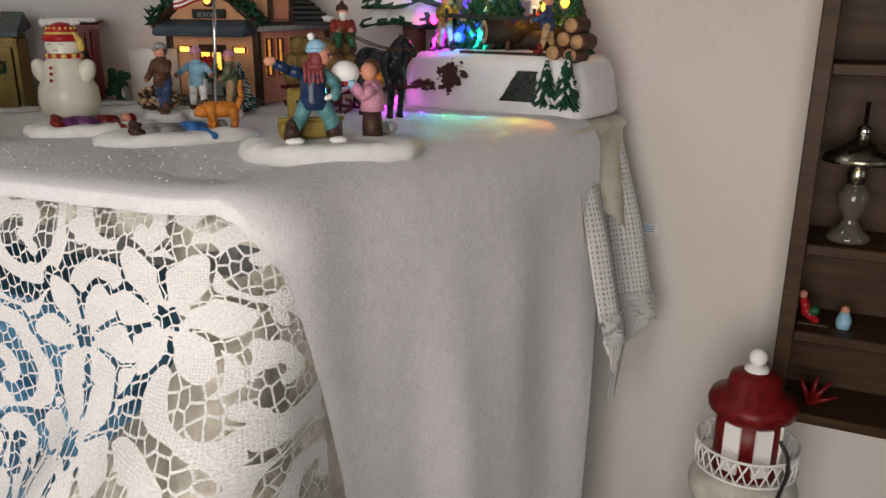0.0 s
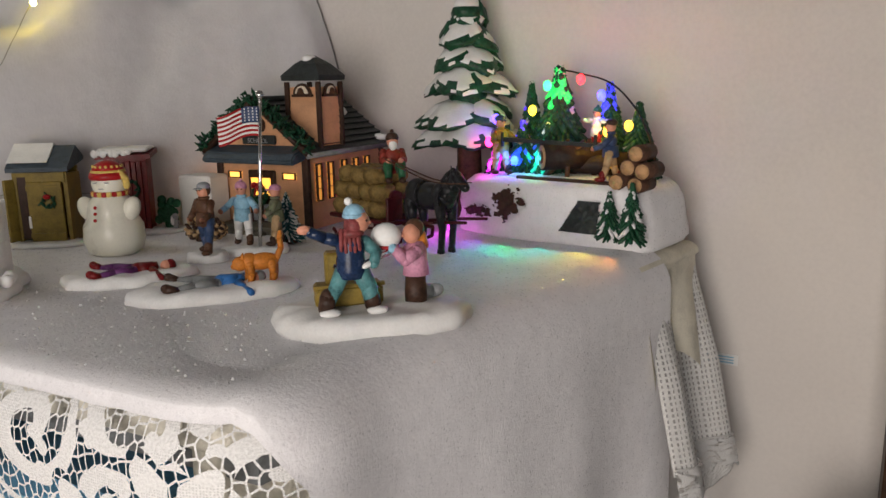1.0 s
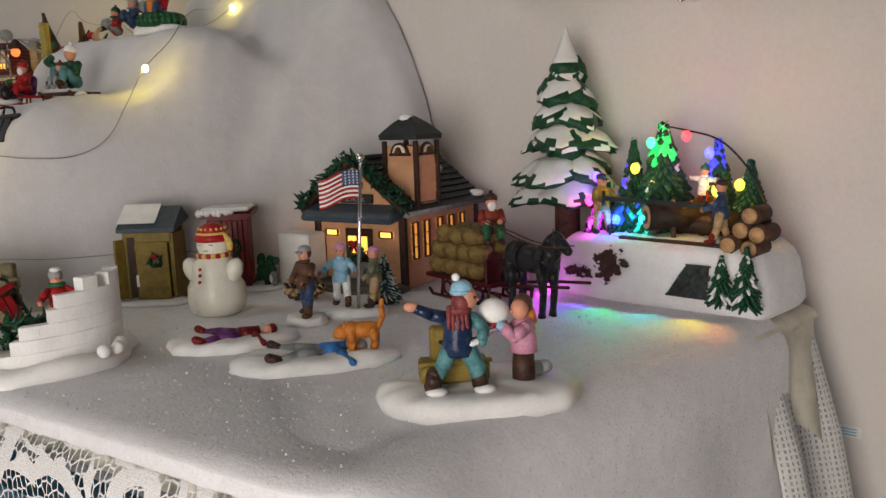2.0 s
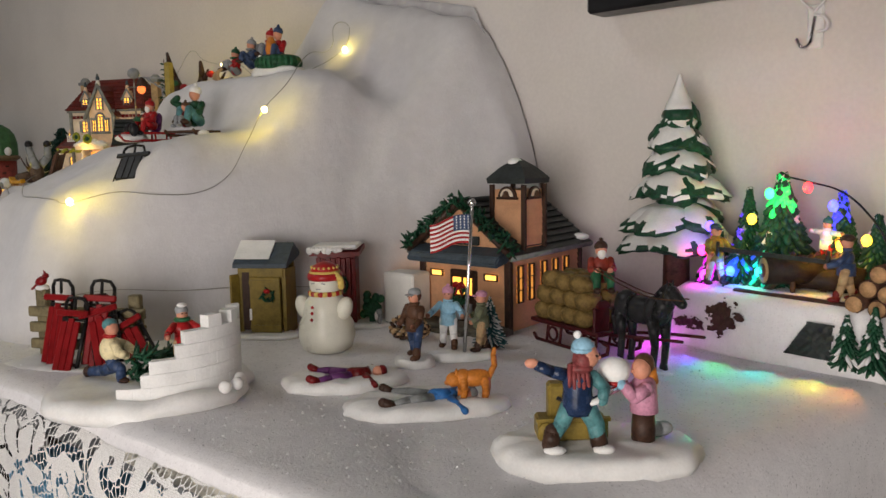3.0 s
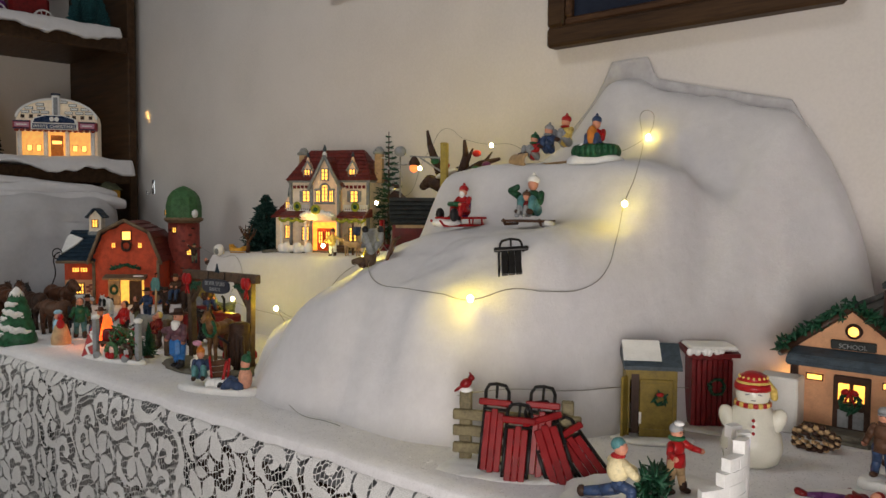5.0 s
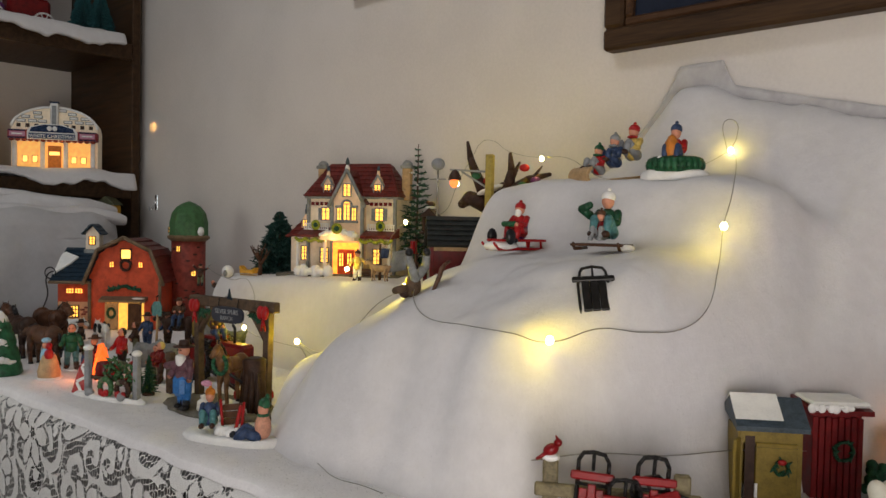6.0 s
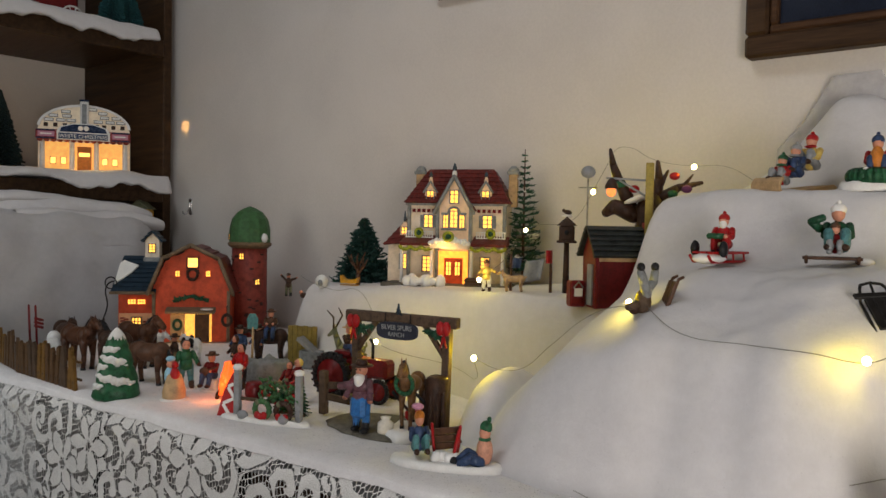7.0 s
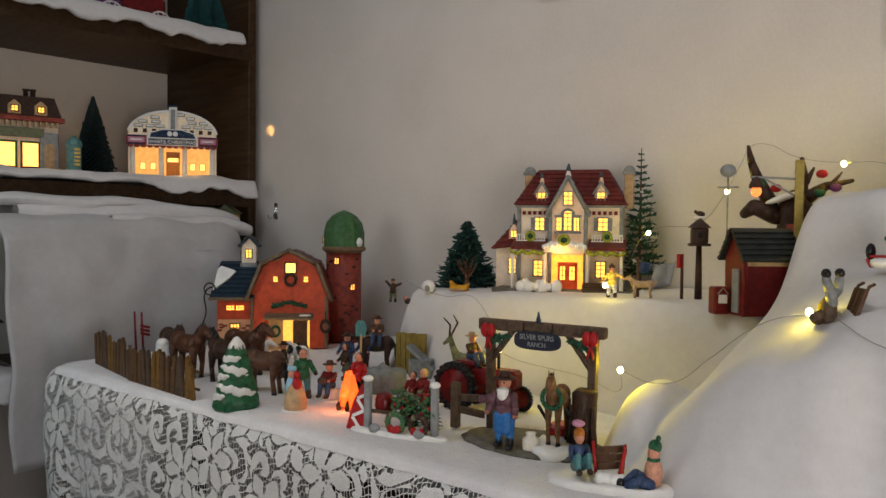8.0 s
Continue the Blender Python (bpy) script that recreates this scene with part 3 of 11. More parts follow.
def snow_sheet():
    bm = bmesh.new()

    def top(u, v):
        x = -2.12 + (2.12 - 0.27) * u
        lo, hi = front_y(x) + 0.03, WALL_Y - 0.012
        y = lo + (hi - lo) * v
        x2 = x + (right_x(y) - 0.035 + 0.27) * max(0, (u - 0.7) / 0.3)
        fade = max(0.0, min(1, (y - lo - 0.05) / 0.12, (right_x(y) - 0.06 - x2) / 0.12))
        return (x2, y, TOP + 0.0045 + sheet_height(x2, y) * fade - 0.002 * (1 - min(1, (y - lo) / 0.03)) ** 2)
    grid_mesh(bm, 230, 80, top)
    skirt(bm, rim_at(-2.09, 0.2), K_BACK, lambda k: 0.13 - 0.10 * step((k - K_FRONT + 0.16) / 0.12) * step((K_CORNER + 0.16 - k) / 0.12), 0.034, cotton_drop, cotton_fold, rim_out, lift=0.0068, base=0.0038)
    ob = solid("snow_sheet", bm, SHEET, 0, 0, 0, 0, "white glittery cotton snow batting spread over the table and its end", "snow blanket")
    return ob


snow_sheet()


def glitter():
    """Loose flakes of glitter strewn over the sheet, each lying at its own tilt."""
    flake = nodes_of("glitter_flake")
    flake[3].inputs["Base Color"].default_value = (0.72, 0.71, 0.73, 1)
    flake[3].inputs["Roughness"].default_value = 0.16
    flake[3].inputs["Specular IOR Level"].default_value = 1.0
    bm = bmesh.new()
    for i in range(5200):
        x = -0.27 - 1.25 * random.random() ** 1.5
        y = random.uniform(front_y(x) + 0.01, 0.72)
        if x > right_x(y) - 0.03:
            continue
        rot = turn(random.gauss(0, 28), random.gauss(0, 28), random.uniform(0, 360))
        r = random.uniform(0.00035, 0.0008)
        o = Vector((x, y, TOP + 0.0075 - 0.0022 * step((y - front_y(x) - 0.01) / 0.11)))
        bm.faces.new([bm.verts.new(o + rot @ Vector((r * math.cos(a), r * math.sin(a), 0))) for a in (0.0, 1.26, 2.51, 3.77, 5.03)])
    solid("glitter_flakes", bm, flake[0], 0, 0, 0, 0, "tiny bright glitter flakes strewn over the snow sheet", "glitter", kind="stuff")


glitter()

# cream cloth tucked under the end, and the fleece bundle below the front corner
bm = bmesh.new()
skirt(bm, rim_at(-0.60, 0.29), rim_at(right_x(0.46), 0.46), 0.01, 0.030, lambda k: 0.5, fleece_fold, -0.006)
solid("fleece_blanket", bm, FLEECE, 0, 0, 0, 0, "bundled cream fleece bulging under the lace at the table corner", "blanket")
bm = bmesh.new()
skirt(bm, rim_at(right_x(0.68), 0.68), rim_at(right_x(0.79), 0.79), 0.03, 0.012, lambda k: 0.085 + 0.015 * math.sin(k * 50), lambda k, z: -0.004 + 0.16 * z + 0.006 * math.sin(k * 70) * min(1, z / 0.05), 0.0)
solid("cream_cloth", bm, CREAM, 0, 0, 0, 0, "cream cloth strip tucked under the snow batting", "cloth")


# ---------------------------------------------------------------- cotton mountain and ledges
def blurred(z, times):
    for _ in range(times):
        p = np.pad(z, 1, mode="edge")
        z = (p[:-2, 1:-1] + p[2:, 1:-1] + p[1:-1, :-2] + p[1:-1, 2:] + 2 * p[1:-1, 1:-1]) / 6
    return z


def curve(x, knots):
    return np.interp(x, [a for a, _ in knots], [b for _, b in knots])


X0, X1, Y0, Y1, STEP = -1.80, -0.56, 0.29, 0.84, 0.005
NX, NY = int((X1 - X0) / STEP), int((Y1 - Y0) / STEP)


def mountain_heights():
    """Height over the table: a steep soft front, a sledding ledge, an upper ledge and the ridge at the wall."""
    h = np.zeros((NX + 1, NY + 1))
    for i in range(NX + 1):
        x = X0 + i * STEP
        if x < -1.2:
            continue
        foot = curve(x, [(-1.2, 0.40), (-1.14, 0.338), (-1.06, 0.322), (-1.0, 0.326), (-0.97, 0.338), (-0.93, 0.334), (-0.87, 0.340), (-0.83, 0.358), (-0.795, 0.402), (-0.765, 0.46), (-0.74, 0.53), (-0.7, 0.605), (-0.62, 0.70), (-0.575, 0.79)])
        shoulder = curve(x, [(-1.2, 0.02), (-1.13, 0.075), (-1.09, 0.11), (-1.0, 0.135), (-0.88, 0.138), (-0.83, 0.143), (-0.8, 0.155), (-0.765, 0.158), (-0.72, 0.11), (-0.62, 0.05), (-0.575, 0.0)])
        ledge = curve(x, [(-1.2, 0.05), (-1.16, 0.09), (-1.13, 0.145), (-1.08, 0.192), (-1.0, 0.208), (-0.95, 0.21), (-0.88, 0.206), (-0.78, 0.215), (-0.74, 0.19), (-0.70, 0.09), (-0.62, 0.0)])
        upper = curve(x, [(-1.2, 0.08), (-1.13, 0.125), (-1.108, 0.278), (-1.05, 0.286), (-1.0, 0.288), (-0.9, 0.288), (-0.8, 0.285), (-0.74, 0.26), (-0.70, 0.20), (-0.66, 0.14), (-0.6, 0.0)])
        ridge = curve(x, [(-1.2, 0.10), (-1.13, 0.15), (-1.108, 0.282), (-1.06, 0.290), (-1.0, 0.33), (-0.975, 0.365), (-0.94, 0.41), (-0.90, 0.41), (-0.88, 0.39), (-0.8, 0.372), (-0.69, 0.35), (-0.655, 0.285), (-0.62, 0.205), (-0.585, 0.12), (-0.57, 0.0)])
        if x < -0.72:
            ys = [foot, foot + (0.045 if x < -0.9 else 0.032), max(0.47 if x > -0.93 else 0.495, foot + 0.08), max(0.585, foot + 0.12), max(0.63, foot + 0.15), 0.74, 0.80]
            mid = curve(x, [(-1.2, 0.03), (-1.16, 0.075), (-1.11, 0.135), (-1.06, 0.175), (-1.0, 0.198), (-0.95, 0.202), (-0.83, 0.194), (-0.77, 0.178), (-0.72, 0.13)])
            zs = [0, shoulder, mid, ledge, upper - 0.004, upper, ridge]
            k = max(0.0, min(1.0, (x + 0.86) / 0.1))          # the ledges run out into one slope
            zs[3] += k * 0.012
            ys[3] += k * 0.01
        else:
            ys = [foot, foot + 0.04, foot + 0.04 + (0.80 - foot) * 0.4, 0.80]
            zs = [0, shoulder, shoulder + (ridge - shoulder) * 0.45, ridge]
        order = np.argsort(ys)
        h[i] = np.interp(Y0 + np.arange(NY + 1) * STEP, np.array(ys)[order], np.array(zs)[order])
    return blurred(h, 9)


def platform_heights():
    """The covered box under the mansion, and a loose tuft in front of it."""
    h = np.zeros((NX + 1, NY + 1))
    for i in range(NX + 1):
        x = X0 + i * STEP
        for j in range(NY + 1):
            y = Y0 + j * STEP
            front = 0.575 + 0.012 * math.sin(x * 21) + 0.02 * max(0, -1.5 - x)
            a = min(1, max(0, (y - front) / 0.022))
            b = min(1, max(0, (x + 1.745 + 0.012 * math.sin(y * 30)) / 0.022)) * min(1, max(0, (-1.09 - x) / 0.05))
            h[i, j] = (0.135 + 0.014 * max(0, min(1, (x + 1.75) / 0.5))) * min(a, b)
    h = blurred(h, 6)
    for i in range(NX + 1):
        x = X0 + i * STEP
        for j in range(NY + 1):
            y = Y0 + j * STEP
            r = ((x + 1.185) / 0.05) ** 2 + ((y - 0.455) / 0.065) ** 2
            h[i, j] = max(h[i, j], 0.085 * max(0, 1 - r) ** 0.45)
    return blurred(h, 4)


HM = np.maximum(mountain_heights(), platform_heights())
HM = blurred(HM, 2)


def snow_fold(x, y, k):
    """Loose folds and creases of the batting."""
    g = min(1, k / 0.05)
    fold = 0.009 * noise.noise((x * 8 + y * 6, y * 7, 2)) + 0.0055 * noise.noise((x * 22 - y * 12, y * 18, 7)) + 0.0022 * noise.noise((x * 60, y * 60, 1))
    if x < -0.96:
        fold *= 0.35 if x < -1.16 else 0.6
    if x > -0.86:
        g2 = min(1, (x + 0.86) / 0.08)
        fold += g2 * (0.013 * noise.noise((x * 20 + y * 12, y * 4 - x * 3, 3)) - 0.012 * abs(noise.noise((x * 27 + y * 17, y * 5 - x * 4, 6))))
    return g * (fold * 0.8 - 0.006 * abs(noise.noise((x * 8 + y * 5, y * 3 - x * 2, 9))))


HZ = np.array([[HM[i, j] + snow_fold(X0 + i * STEP, Y0 + j * STEP, HM[i, j]) - 0.004 for j in range(NY + 1)] for i in range(NX + 1)])


def ground(x, y):
    """Height of the snow at a place."""
    i, j = (x - X0) / STEP, (y - Y0) / STEP
    if 0 <= i < NX and 0 <= j < NY:
        a, b = int(i), int(j)
        u, v = i - a, j - b
        k = HZ[a, b] * (1 - u) * (1 - v) + HZ[a + 1, b] * u * (1 - v) + HZ[a, b + 1] * (1 - u) * v + HZ[a + 1, b + 1] * u * v
        return TOP + max(float(k), 0.0045)
    return TOP + 0.0045


def snow_relief():
    bm = bmesh.new()
    vs = {(i, j): (X0 + i * STEP, Y0 + j * STEP, TOP + HZ[i, j]) for i in range(NX + 1) for j in range(NY + 1)}
    made = {}
    for i in range(NX):
        for j in range(NY):
            if max(HM[i, j], HM[i + 1, j], HM[i, j + 1], HM[i + 1, j + 1]) < 0.004:
                continue
            quad = []
            for key in ((i, j), (i + 1, j), (i + 1, j + 1), (i, j + 1)):
                if key not in made:
                    made[key] = bm.verts.new(vs[key])
                quad.append(made[key])
            f = bm.faces.new(quad)
            f.smooth = True
    solid("snow_mountain", bm, COTTON, 0, 0, 0, 0, "white cotton batting draped into a sledding hill and house ledge", "snow hill")


snow_relief()


def thin_batting():
    """The same batting pulled so thin that the wall shows through."""
    m = cotton_mat("thin_batting", 0.15, 0.02, 0.93)
    n, l, b = m.node_tree.nodes, m.node_tree.links, m.node_tree.nodes["Principled BSDF"]
    t = noise_node(n, l, 30, 4, n.new("ShaderNodeTexCoord").outputs["Object"])
    l.new(maths(n, l, "ADD", maths(n, l, "MULTIPLY", t.outputs[0], 0.7), 0.15, True), b.inputs["Alpha"])
    return m


def leaning_peak():
    """A loose thin flap of batting that stands against the wall above the ridge."""
    bm = bmesh.new()

    def at(u, v):
        x = -1.02 + 0.36 * u
        hi = curve(x, [(-1.02, 1.10), (-0.985, 1.14), (-0.955, 1.19), (-0.90, 1.192), (-0.885, 1.16), (-0.8, 1.138), (-0.7, 1.115), (-0.66, 1.04)])
        z = 1.04 + (hi - 1.04) * v if hi > 1.04 else 1.04
        return (x, 0.822 + 0.012 * v + 0.006 * noise.noise((x * 25, z * 20, 3)), z)
    grid_mesh(bm, 60, 20, at)
    ob = solid("snow_flap", bm, thin_batting(), 0, 0, 0, 0, "thin flap of cotton batting propped against the wall", "snow blanket")
    thick(ob, 0.006)


leaning_peak()


def bookcase_drape():
    """Batting hung in front of the bookcase behind the barn."""
    bm = bmesh.new()

    def at(u, v):
        y = 0.20 + 0.53 * u
        end = max(0.0, (u - 0.82) / 0.18)
        prof = [(0.0, -2.46, 0.990), (0.1, -2.40, 1.000), (0.2, -2.345, 0.990), (0.28, -2.318, 0.960), (0.5, -2.30, 0.90), (0.75, -2.285, 0.79), (1.0, -2.275, 0.55)]
        x = np.interp(v, [p[0] for p in prof], [p[1] for p in prof])
        z = np.interp(v, [p[0] for p in prof], [p[2] for p in prof])
        w = 0.02 * noise.noise((y * 6, z * 5, 0)) + 0.008 * noise.noise((y * 18, z * 12, 5))
        return (float(x) + w * min(1, v * 4) - 0.10 * end ** 2 * min(1, v * 3), y + 0.01 * noise.noise((0, z * 9, y * 4)), float(z) + 0.012 * noise.noise((y * 9, 3, 0)) * (v < 0.4) - 0.03 * end ** 2)
    grid_mesh(bm, 70, 60, at)
    # darker tone than the other batting
    ob = solid("snow_curtain", bm, cotton_mat("thin_grey_batting", 0.3, 0.01, 0.66), 0, 0, 0, 0, "thin greyish cotton batting draped down from the bookcase shelf", "snow blanket")
    thick(ob, 0.006)


bookcase_drape()


def cotton_rolls():
    """Loose rolls of batting stuffed under the shelf, over the top of the drape."""
    for x, z, r, y0, y1, seed in ((-2.425, 1.008, 0.032, 0.26, 0.745, 2.0), (-2.375, 0.990, 0.026, 0.42, 0.745, 6.0), (-2.43, 1.030, 0.020, 0.20, 0.62, 9.0)):
        bm = bmesh.new()

        def at(u, v):
            y = y0 + (y1 - y0) * u
            a = 2 * math.pi * v
            k = r * (0.25 + 0.75 * math.sin(math.pi * min(1, max(0, u * 0.96 + 0.02))) ** 0.4) * (1 + 0.35 * noise.noise((y * 13, math.cos(a), math.sin(a) + seed)))
            return (x + 1.1 * k * math.cos(a) + 0.012 * noise.noise((y * 7, seed, 0)), y, z + 0.8 * k * math.sin(a) + 0.014 * noise.noise((y * 6, seed, 4)) - 0.05 * max(0, u - 0.8))
        grid_mesh(bm, 40, 18, at)
        solid("cotton_roll", bm, COTTON, 0, 0, 0, 0, "loose roll of cotton batting under the bookcase shelf", "snow blanket", "cotton rolls")


cotton_rolls()


# ---------------------------------------------------------------- bookcase on the west wall
def bookcase():
    t = empty("bookcase", -2.669, 0.0, 0, 0, "tall dark stained wooden bookcase with village shelves", "bookcase")
    for y in (0.815, -0.55):
        bm = bmesh.new()
        box(bm, (0, y, 1.0), (0.41, 0.022, 2.0), bev=0.002)
        part("side_panel", bm, DARKWOOD, t)
    for z in (0.28, 0.66, 1.062, 1.418, 1.82):
        bm = bmesh.new()
        box(bm, (-0.002, 0.132, z), (0.40, 1.34, 0.022), bev=0.002)
        box(bm, (0.203, 0.132, z - 0.008), (0.014, 1.34, 0.042), bev=0.002)
        part("shelf", bm, DARKWOOD, t)
    bm = bmesh.new()
    box(bm, (-0.2, 0.132, 1.0), (0.012, 1.34, 1.98))
    part("back_panel", bm, WALL, t, "beige painted back panel")


bookcase()


def shelf_snow(z, y0, y1, seed, x_in=-2.80, hang=0.02, bulge=0.0):
    """A strip of batting on a shelf whose ragged lip hangs over the front edge."""
    bm = bmesh.new()

    def at(u, v):
        y = y0 + (y1 - y0) * u
        hang_here = hang * (0.35 + 0.65 * step((y - 0.46) / 0.12)) if bulge > 0.025 else hang
        lip = hang_here * (1 + 0.8 * noise.noise((y * 11, seed, 0)) + 0.3 * noise.noise((y * 40, seed, 3)))
        if v < 0.75:
            x = x_in + (-2.453 + bulge - x_in) * v / 0.75
            zz = z + 0.012 + 0.010 * noise.noise((x * 12, y * 12, seed)) + 0.012 * (bulge > 0) * noise.noise((x * 30, y * 7, seed + 4))
        else:
            w = (v - 0.75) / 0.25
            x = -2.453 + bulge + 0.012 * math.sin(w * 1.5)
            zz = z + 0.010 - lip * w + 0.004 * noise.noise((y * 20, seed, 8))
        return (x, y, zz)
    grid_mesh(bm, 90, 24, at)
    ob = solid("shelf_snow", bm, COTTON, 0, 0, 0, 0, "cotton snow strip lying on the bookcase shelf with ragged lip", "snow blanket", "shelf snow strips")
    thick(ob, 0.011)


shelf_snow(1.431, 0.05, 0.775, 2.0, hang=0.026)
shelf_snow(1.075, -0.1, 0.790, 7.0, hang=0.022, bulge=0.03)
shelf_snow(0.672, -0.2, 0.30, 11.0, hang=0.05, bulge=0.02)


# ---------------------------------------------------------------- pictures and things on the walls
def picture(name, x0, x1, z0, z1, depth, rail, frame_mat, face, label, inner=None):
    t = empty(name, (x0 + x1) / 2, WALL_Y, z0, 0, label, "picture")
    w, h = (x1 - x0) / 2, z1 - z0
    for nm, c, s in (("frame_bottom", (0, -depth / 2, rail / 2), (2 * w, depth, rail)), ("frame_top", (0, -depth / 2, h - rail / 2), (2 * w, depth, rail)),
                     ("frame_side", (-w + rail / 2, -depth / 2, h / 2), (rail, depth, h - 2 * rail)), ("frame_side", (w - rail / 2, -depth / 2, h / 2), (rail, depth, h - 2 * rail))):
        bm = bmesh.new()
        box(bm, c, s, bev=0.004)
        part(nm, bm, frame_mat, t)
    if inner:
        for nm, c, s in (("inner_bead", (0, -depth * 0.42, rail + 0.006), (2 * w - 2 * rail, depth * 0.84, 0.012)), ("inner_bead", (0, -depth * 0.42, h - rail - 0.006), (2 * w - 2 * rail, depth * 0.84, 0.012)),
                         ("inner_bead", (-w + rail + 0.006, -depth * 0.42, h / 2), (0.012, depth * 0.84, h - 2 * rail - 0.024)), ("inner_bead", (w - rail - 0.006, -depth * 0.42, h / 2), (0.012, depth * 0.84, h - 2 * rail - 0.024))):
            bm = bmesh.new()
            box(bm, c, s, bev=0.003)
            part(nm, bm, inner, t)
    bm = bmesh.new()
    box(bm, (0, -0.008, h / 2), (2 * w - 2 * rail + 0.002, 0.010, h - 2 * rail + 0.002))
    part("picture_face", bm, face, t)


NIGHT = paint("dark_blue_print", (0.016, 0.022, 0.04), 0.25, 0.3, 12, 0.0)
picture("framed_picture", -1.063, -0.645, 1.222, 1.56, 0.026, 0.030, DARKWOOD, NIGHT, "dark night print in a wide brown wooden frame", FRAMEWOOD)
picture("small_picture", -1.62, -1.50, 1.397, 1.54, 0.02, 0.016, FRAMEWOOD, NIGHT, "small picture in a brown wooden frame hanging high", None)
def television():
    t = empty("television", -0.520, WALL_Y, 1.079, 0, "flat black television hung on the wall", "television")
    bm = bmesh.new()
    box(bm, (0.29, -0.026, 0.20), (0.58, 0.036, 0.40), bev=0.003)
    part("body", bm, BLACK, t)
    bm = bmesh.new()
    box(bm, (0.29, -0.0455, 0.203), (0.562, 0.002, 0.380))
    part("screen", bm, paint("dark_screen", (0.006, 0.006, 0.007), 0.18, 0.1, 30, 0.0), t, "glossy dark screen")
    bm = bmesh.new()
    box(bm, (0.29, -0.004, 0.20), (0.30, 0.008, 0.20))
    part("wall_bracket", bm, IRON, t)


television()


def adhesive_hook(x, z, bow, label):
    t = empty("adhesive_hook", x, WALL_Y, z, 0, label, "wall hook", "adhesive wall hooks")
    bm = bmesh.new()
    box(bm, (0, -0.002, 0), (0.014, 0.004, 0.04), bev=0.0015)
    part("plate", bm, CHROME if not bow else WHITE, t)
    wire("hook", [(0, -0.004, 0.01), (-0.001, -0.007, -0.004), (-0.002, -0.012, -0.016), (-0.006, -0.017, -0.019), (-0.012, -0.016, -0.011)], 0.0017, CHROME, t)
    if bow:
        ribbon = paint("white_ribbon", (0.75, 0.73, 0.72), 0.4, 0.05, 60, 0.1)
        wire("ribbon_loop", [(0, -0.008, 0.012), (-0.012, -0.01, 0.028), (-0.008, -0.012, 0.040), (0.010, -0.012, 0.042), (0.013, -0.01, 0.03), (0, -0.008, 0.012)], 0.0013, ribbon, t)
        wire("ribbon_loop", [(0, -0.008, 0.010), (0.010, -0.010, 0.006), (0.012, -0.012, -0.004), (0.004, -0.012, -0.006)], 0.0013, ribbon, t)


adhesive_hook(-2.403, 1.024, False, "chrome adhesive hook stuck on the wall")
adhesive_hook(-0.304, 1.045, True, "clear adhesive wall hook with a thin white bow")


def wall_label():
    t = empty("wall_label", -0.164, WALL_Y, 0.631, 0, "small white paper label taped to the wall", "label")
    bm = bmesh.new()
    box(bm, (0, -0.0010, 0), (0.040, 0.0012, 0.011))
    part("paper", bm, WHITE, t)
    for z in (0.0028, 0.0, -0.0028):
        bm = bmesh.new()
        box(bm, (0.002, -0.0020, z), (0.028, 0.0006, 0.0012))
        part("text_bar", bm, PALEBLUE, t)


wall_label()


# ---------------------------------------------------------------- the corner by the east side: wall shelf and lighthouse
def wall_shelf():
    t = empty("wall_shelf", 0.20, WALL_Y, 0.478, 0, "dark wooden wall shelf with open compartments", "shelf")
    for x in (-0.208, 0.208):
        bm = bmesh.new()
        box(bm, (x, -0.043, 0.30), (0.014, 0.086, 0.62), bev=0.001)
        part("side_panel", bm, DARKWOOD, t)
    for z in (0.006, 0.088, 0.172, 0.33, 0.60):
        bm = bmesh.new()
        box(bm, (0, -0.041, z), (0.402, 0.082, 0.010), bev=0.001)
        part("shelf", bm, DARKWOOD, t)
    bm = bmesh.new()
    box(bm, (0, -0.004, 0.30), (0.40, 0.006, 0.60))
    part("back_panel", bm, DARKWOOD, t)


wall_shelf()
GLASSY = paint("smoked_glass", (0.10, 0.09, 0.07), 0.1, 0.1, 60, 0.0, coat=0.6)
PEWTER = paint("brushed_metal", (0.42, 0.38, 0.3), 0.3, 0.15, 120, 0.1, metal=1.0)


def oil_lamp():
    t = empty("oil_lamp", 0.032, 0.79, 0.656, 0, "small glass oil lamp with a metal shade on a shelf", "oil lamp")
    bm = bmesh.new()
    lathe(bm, [(0.018, 0), (0.019, 0.004), (0.010, 0.012), (0.006, 0.02), (0.013, 0.032), (0.014, 0.042), (0.008, 0.052)], 16)
    part("glass_font", bm, GLASSY, t)
    bm = bmesh.new()
    lathe(bm, [(0.007, 0.052), (0.009, 0.06), (0.006, 0.072)], 14)
    part("burner", bm, PEWTER, t)
    bm = bmesh.new()
    lathe(bm, [(0.031, 0.072), (0.030, 0.077), (0.02, 0.084), (0.008, 0.092), (0.004, 0.095)], 20)
    part("shade", bm, PEWTER, t)
    bm = bmesh.new()
    lathe(bm, [(0.006, 0.094), (0.006, 0.102), (0.002, 0.104), (0.002, 0.124)], 12)
    part("chimney", bm, CHROME, t)


oil_lamp()
bm = bmesh.new()
lathe(bm, [(0.006, 0), (0.007, 0.008), (0.004, 0.016)], 10, 0, (0.012, 0, 0))
ball(bm, (0.012, 0, 0.018), 0.004, 1)
solid("angel_figurine", bm, [PALEBLUE, SKIN], 0.028, 0.79, 0.571, 0, "tiny pale blue figurine on a dark shelf", "figurine")
bm = bmesh.new()
limb(bm, [(-0.004, 0, 0.012), (0.004, 0, 0.004)], [0.006, 0.004], 0)
limb(bm, [(-0.004, 0, 0.012), (-0.008, 0, 0.022)], [0.005, 0.004], 0)
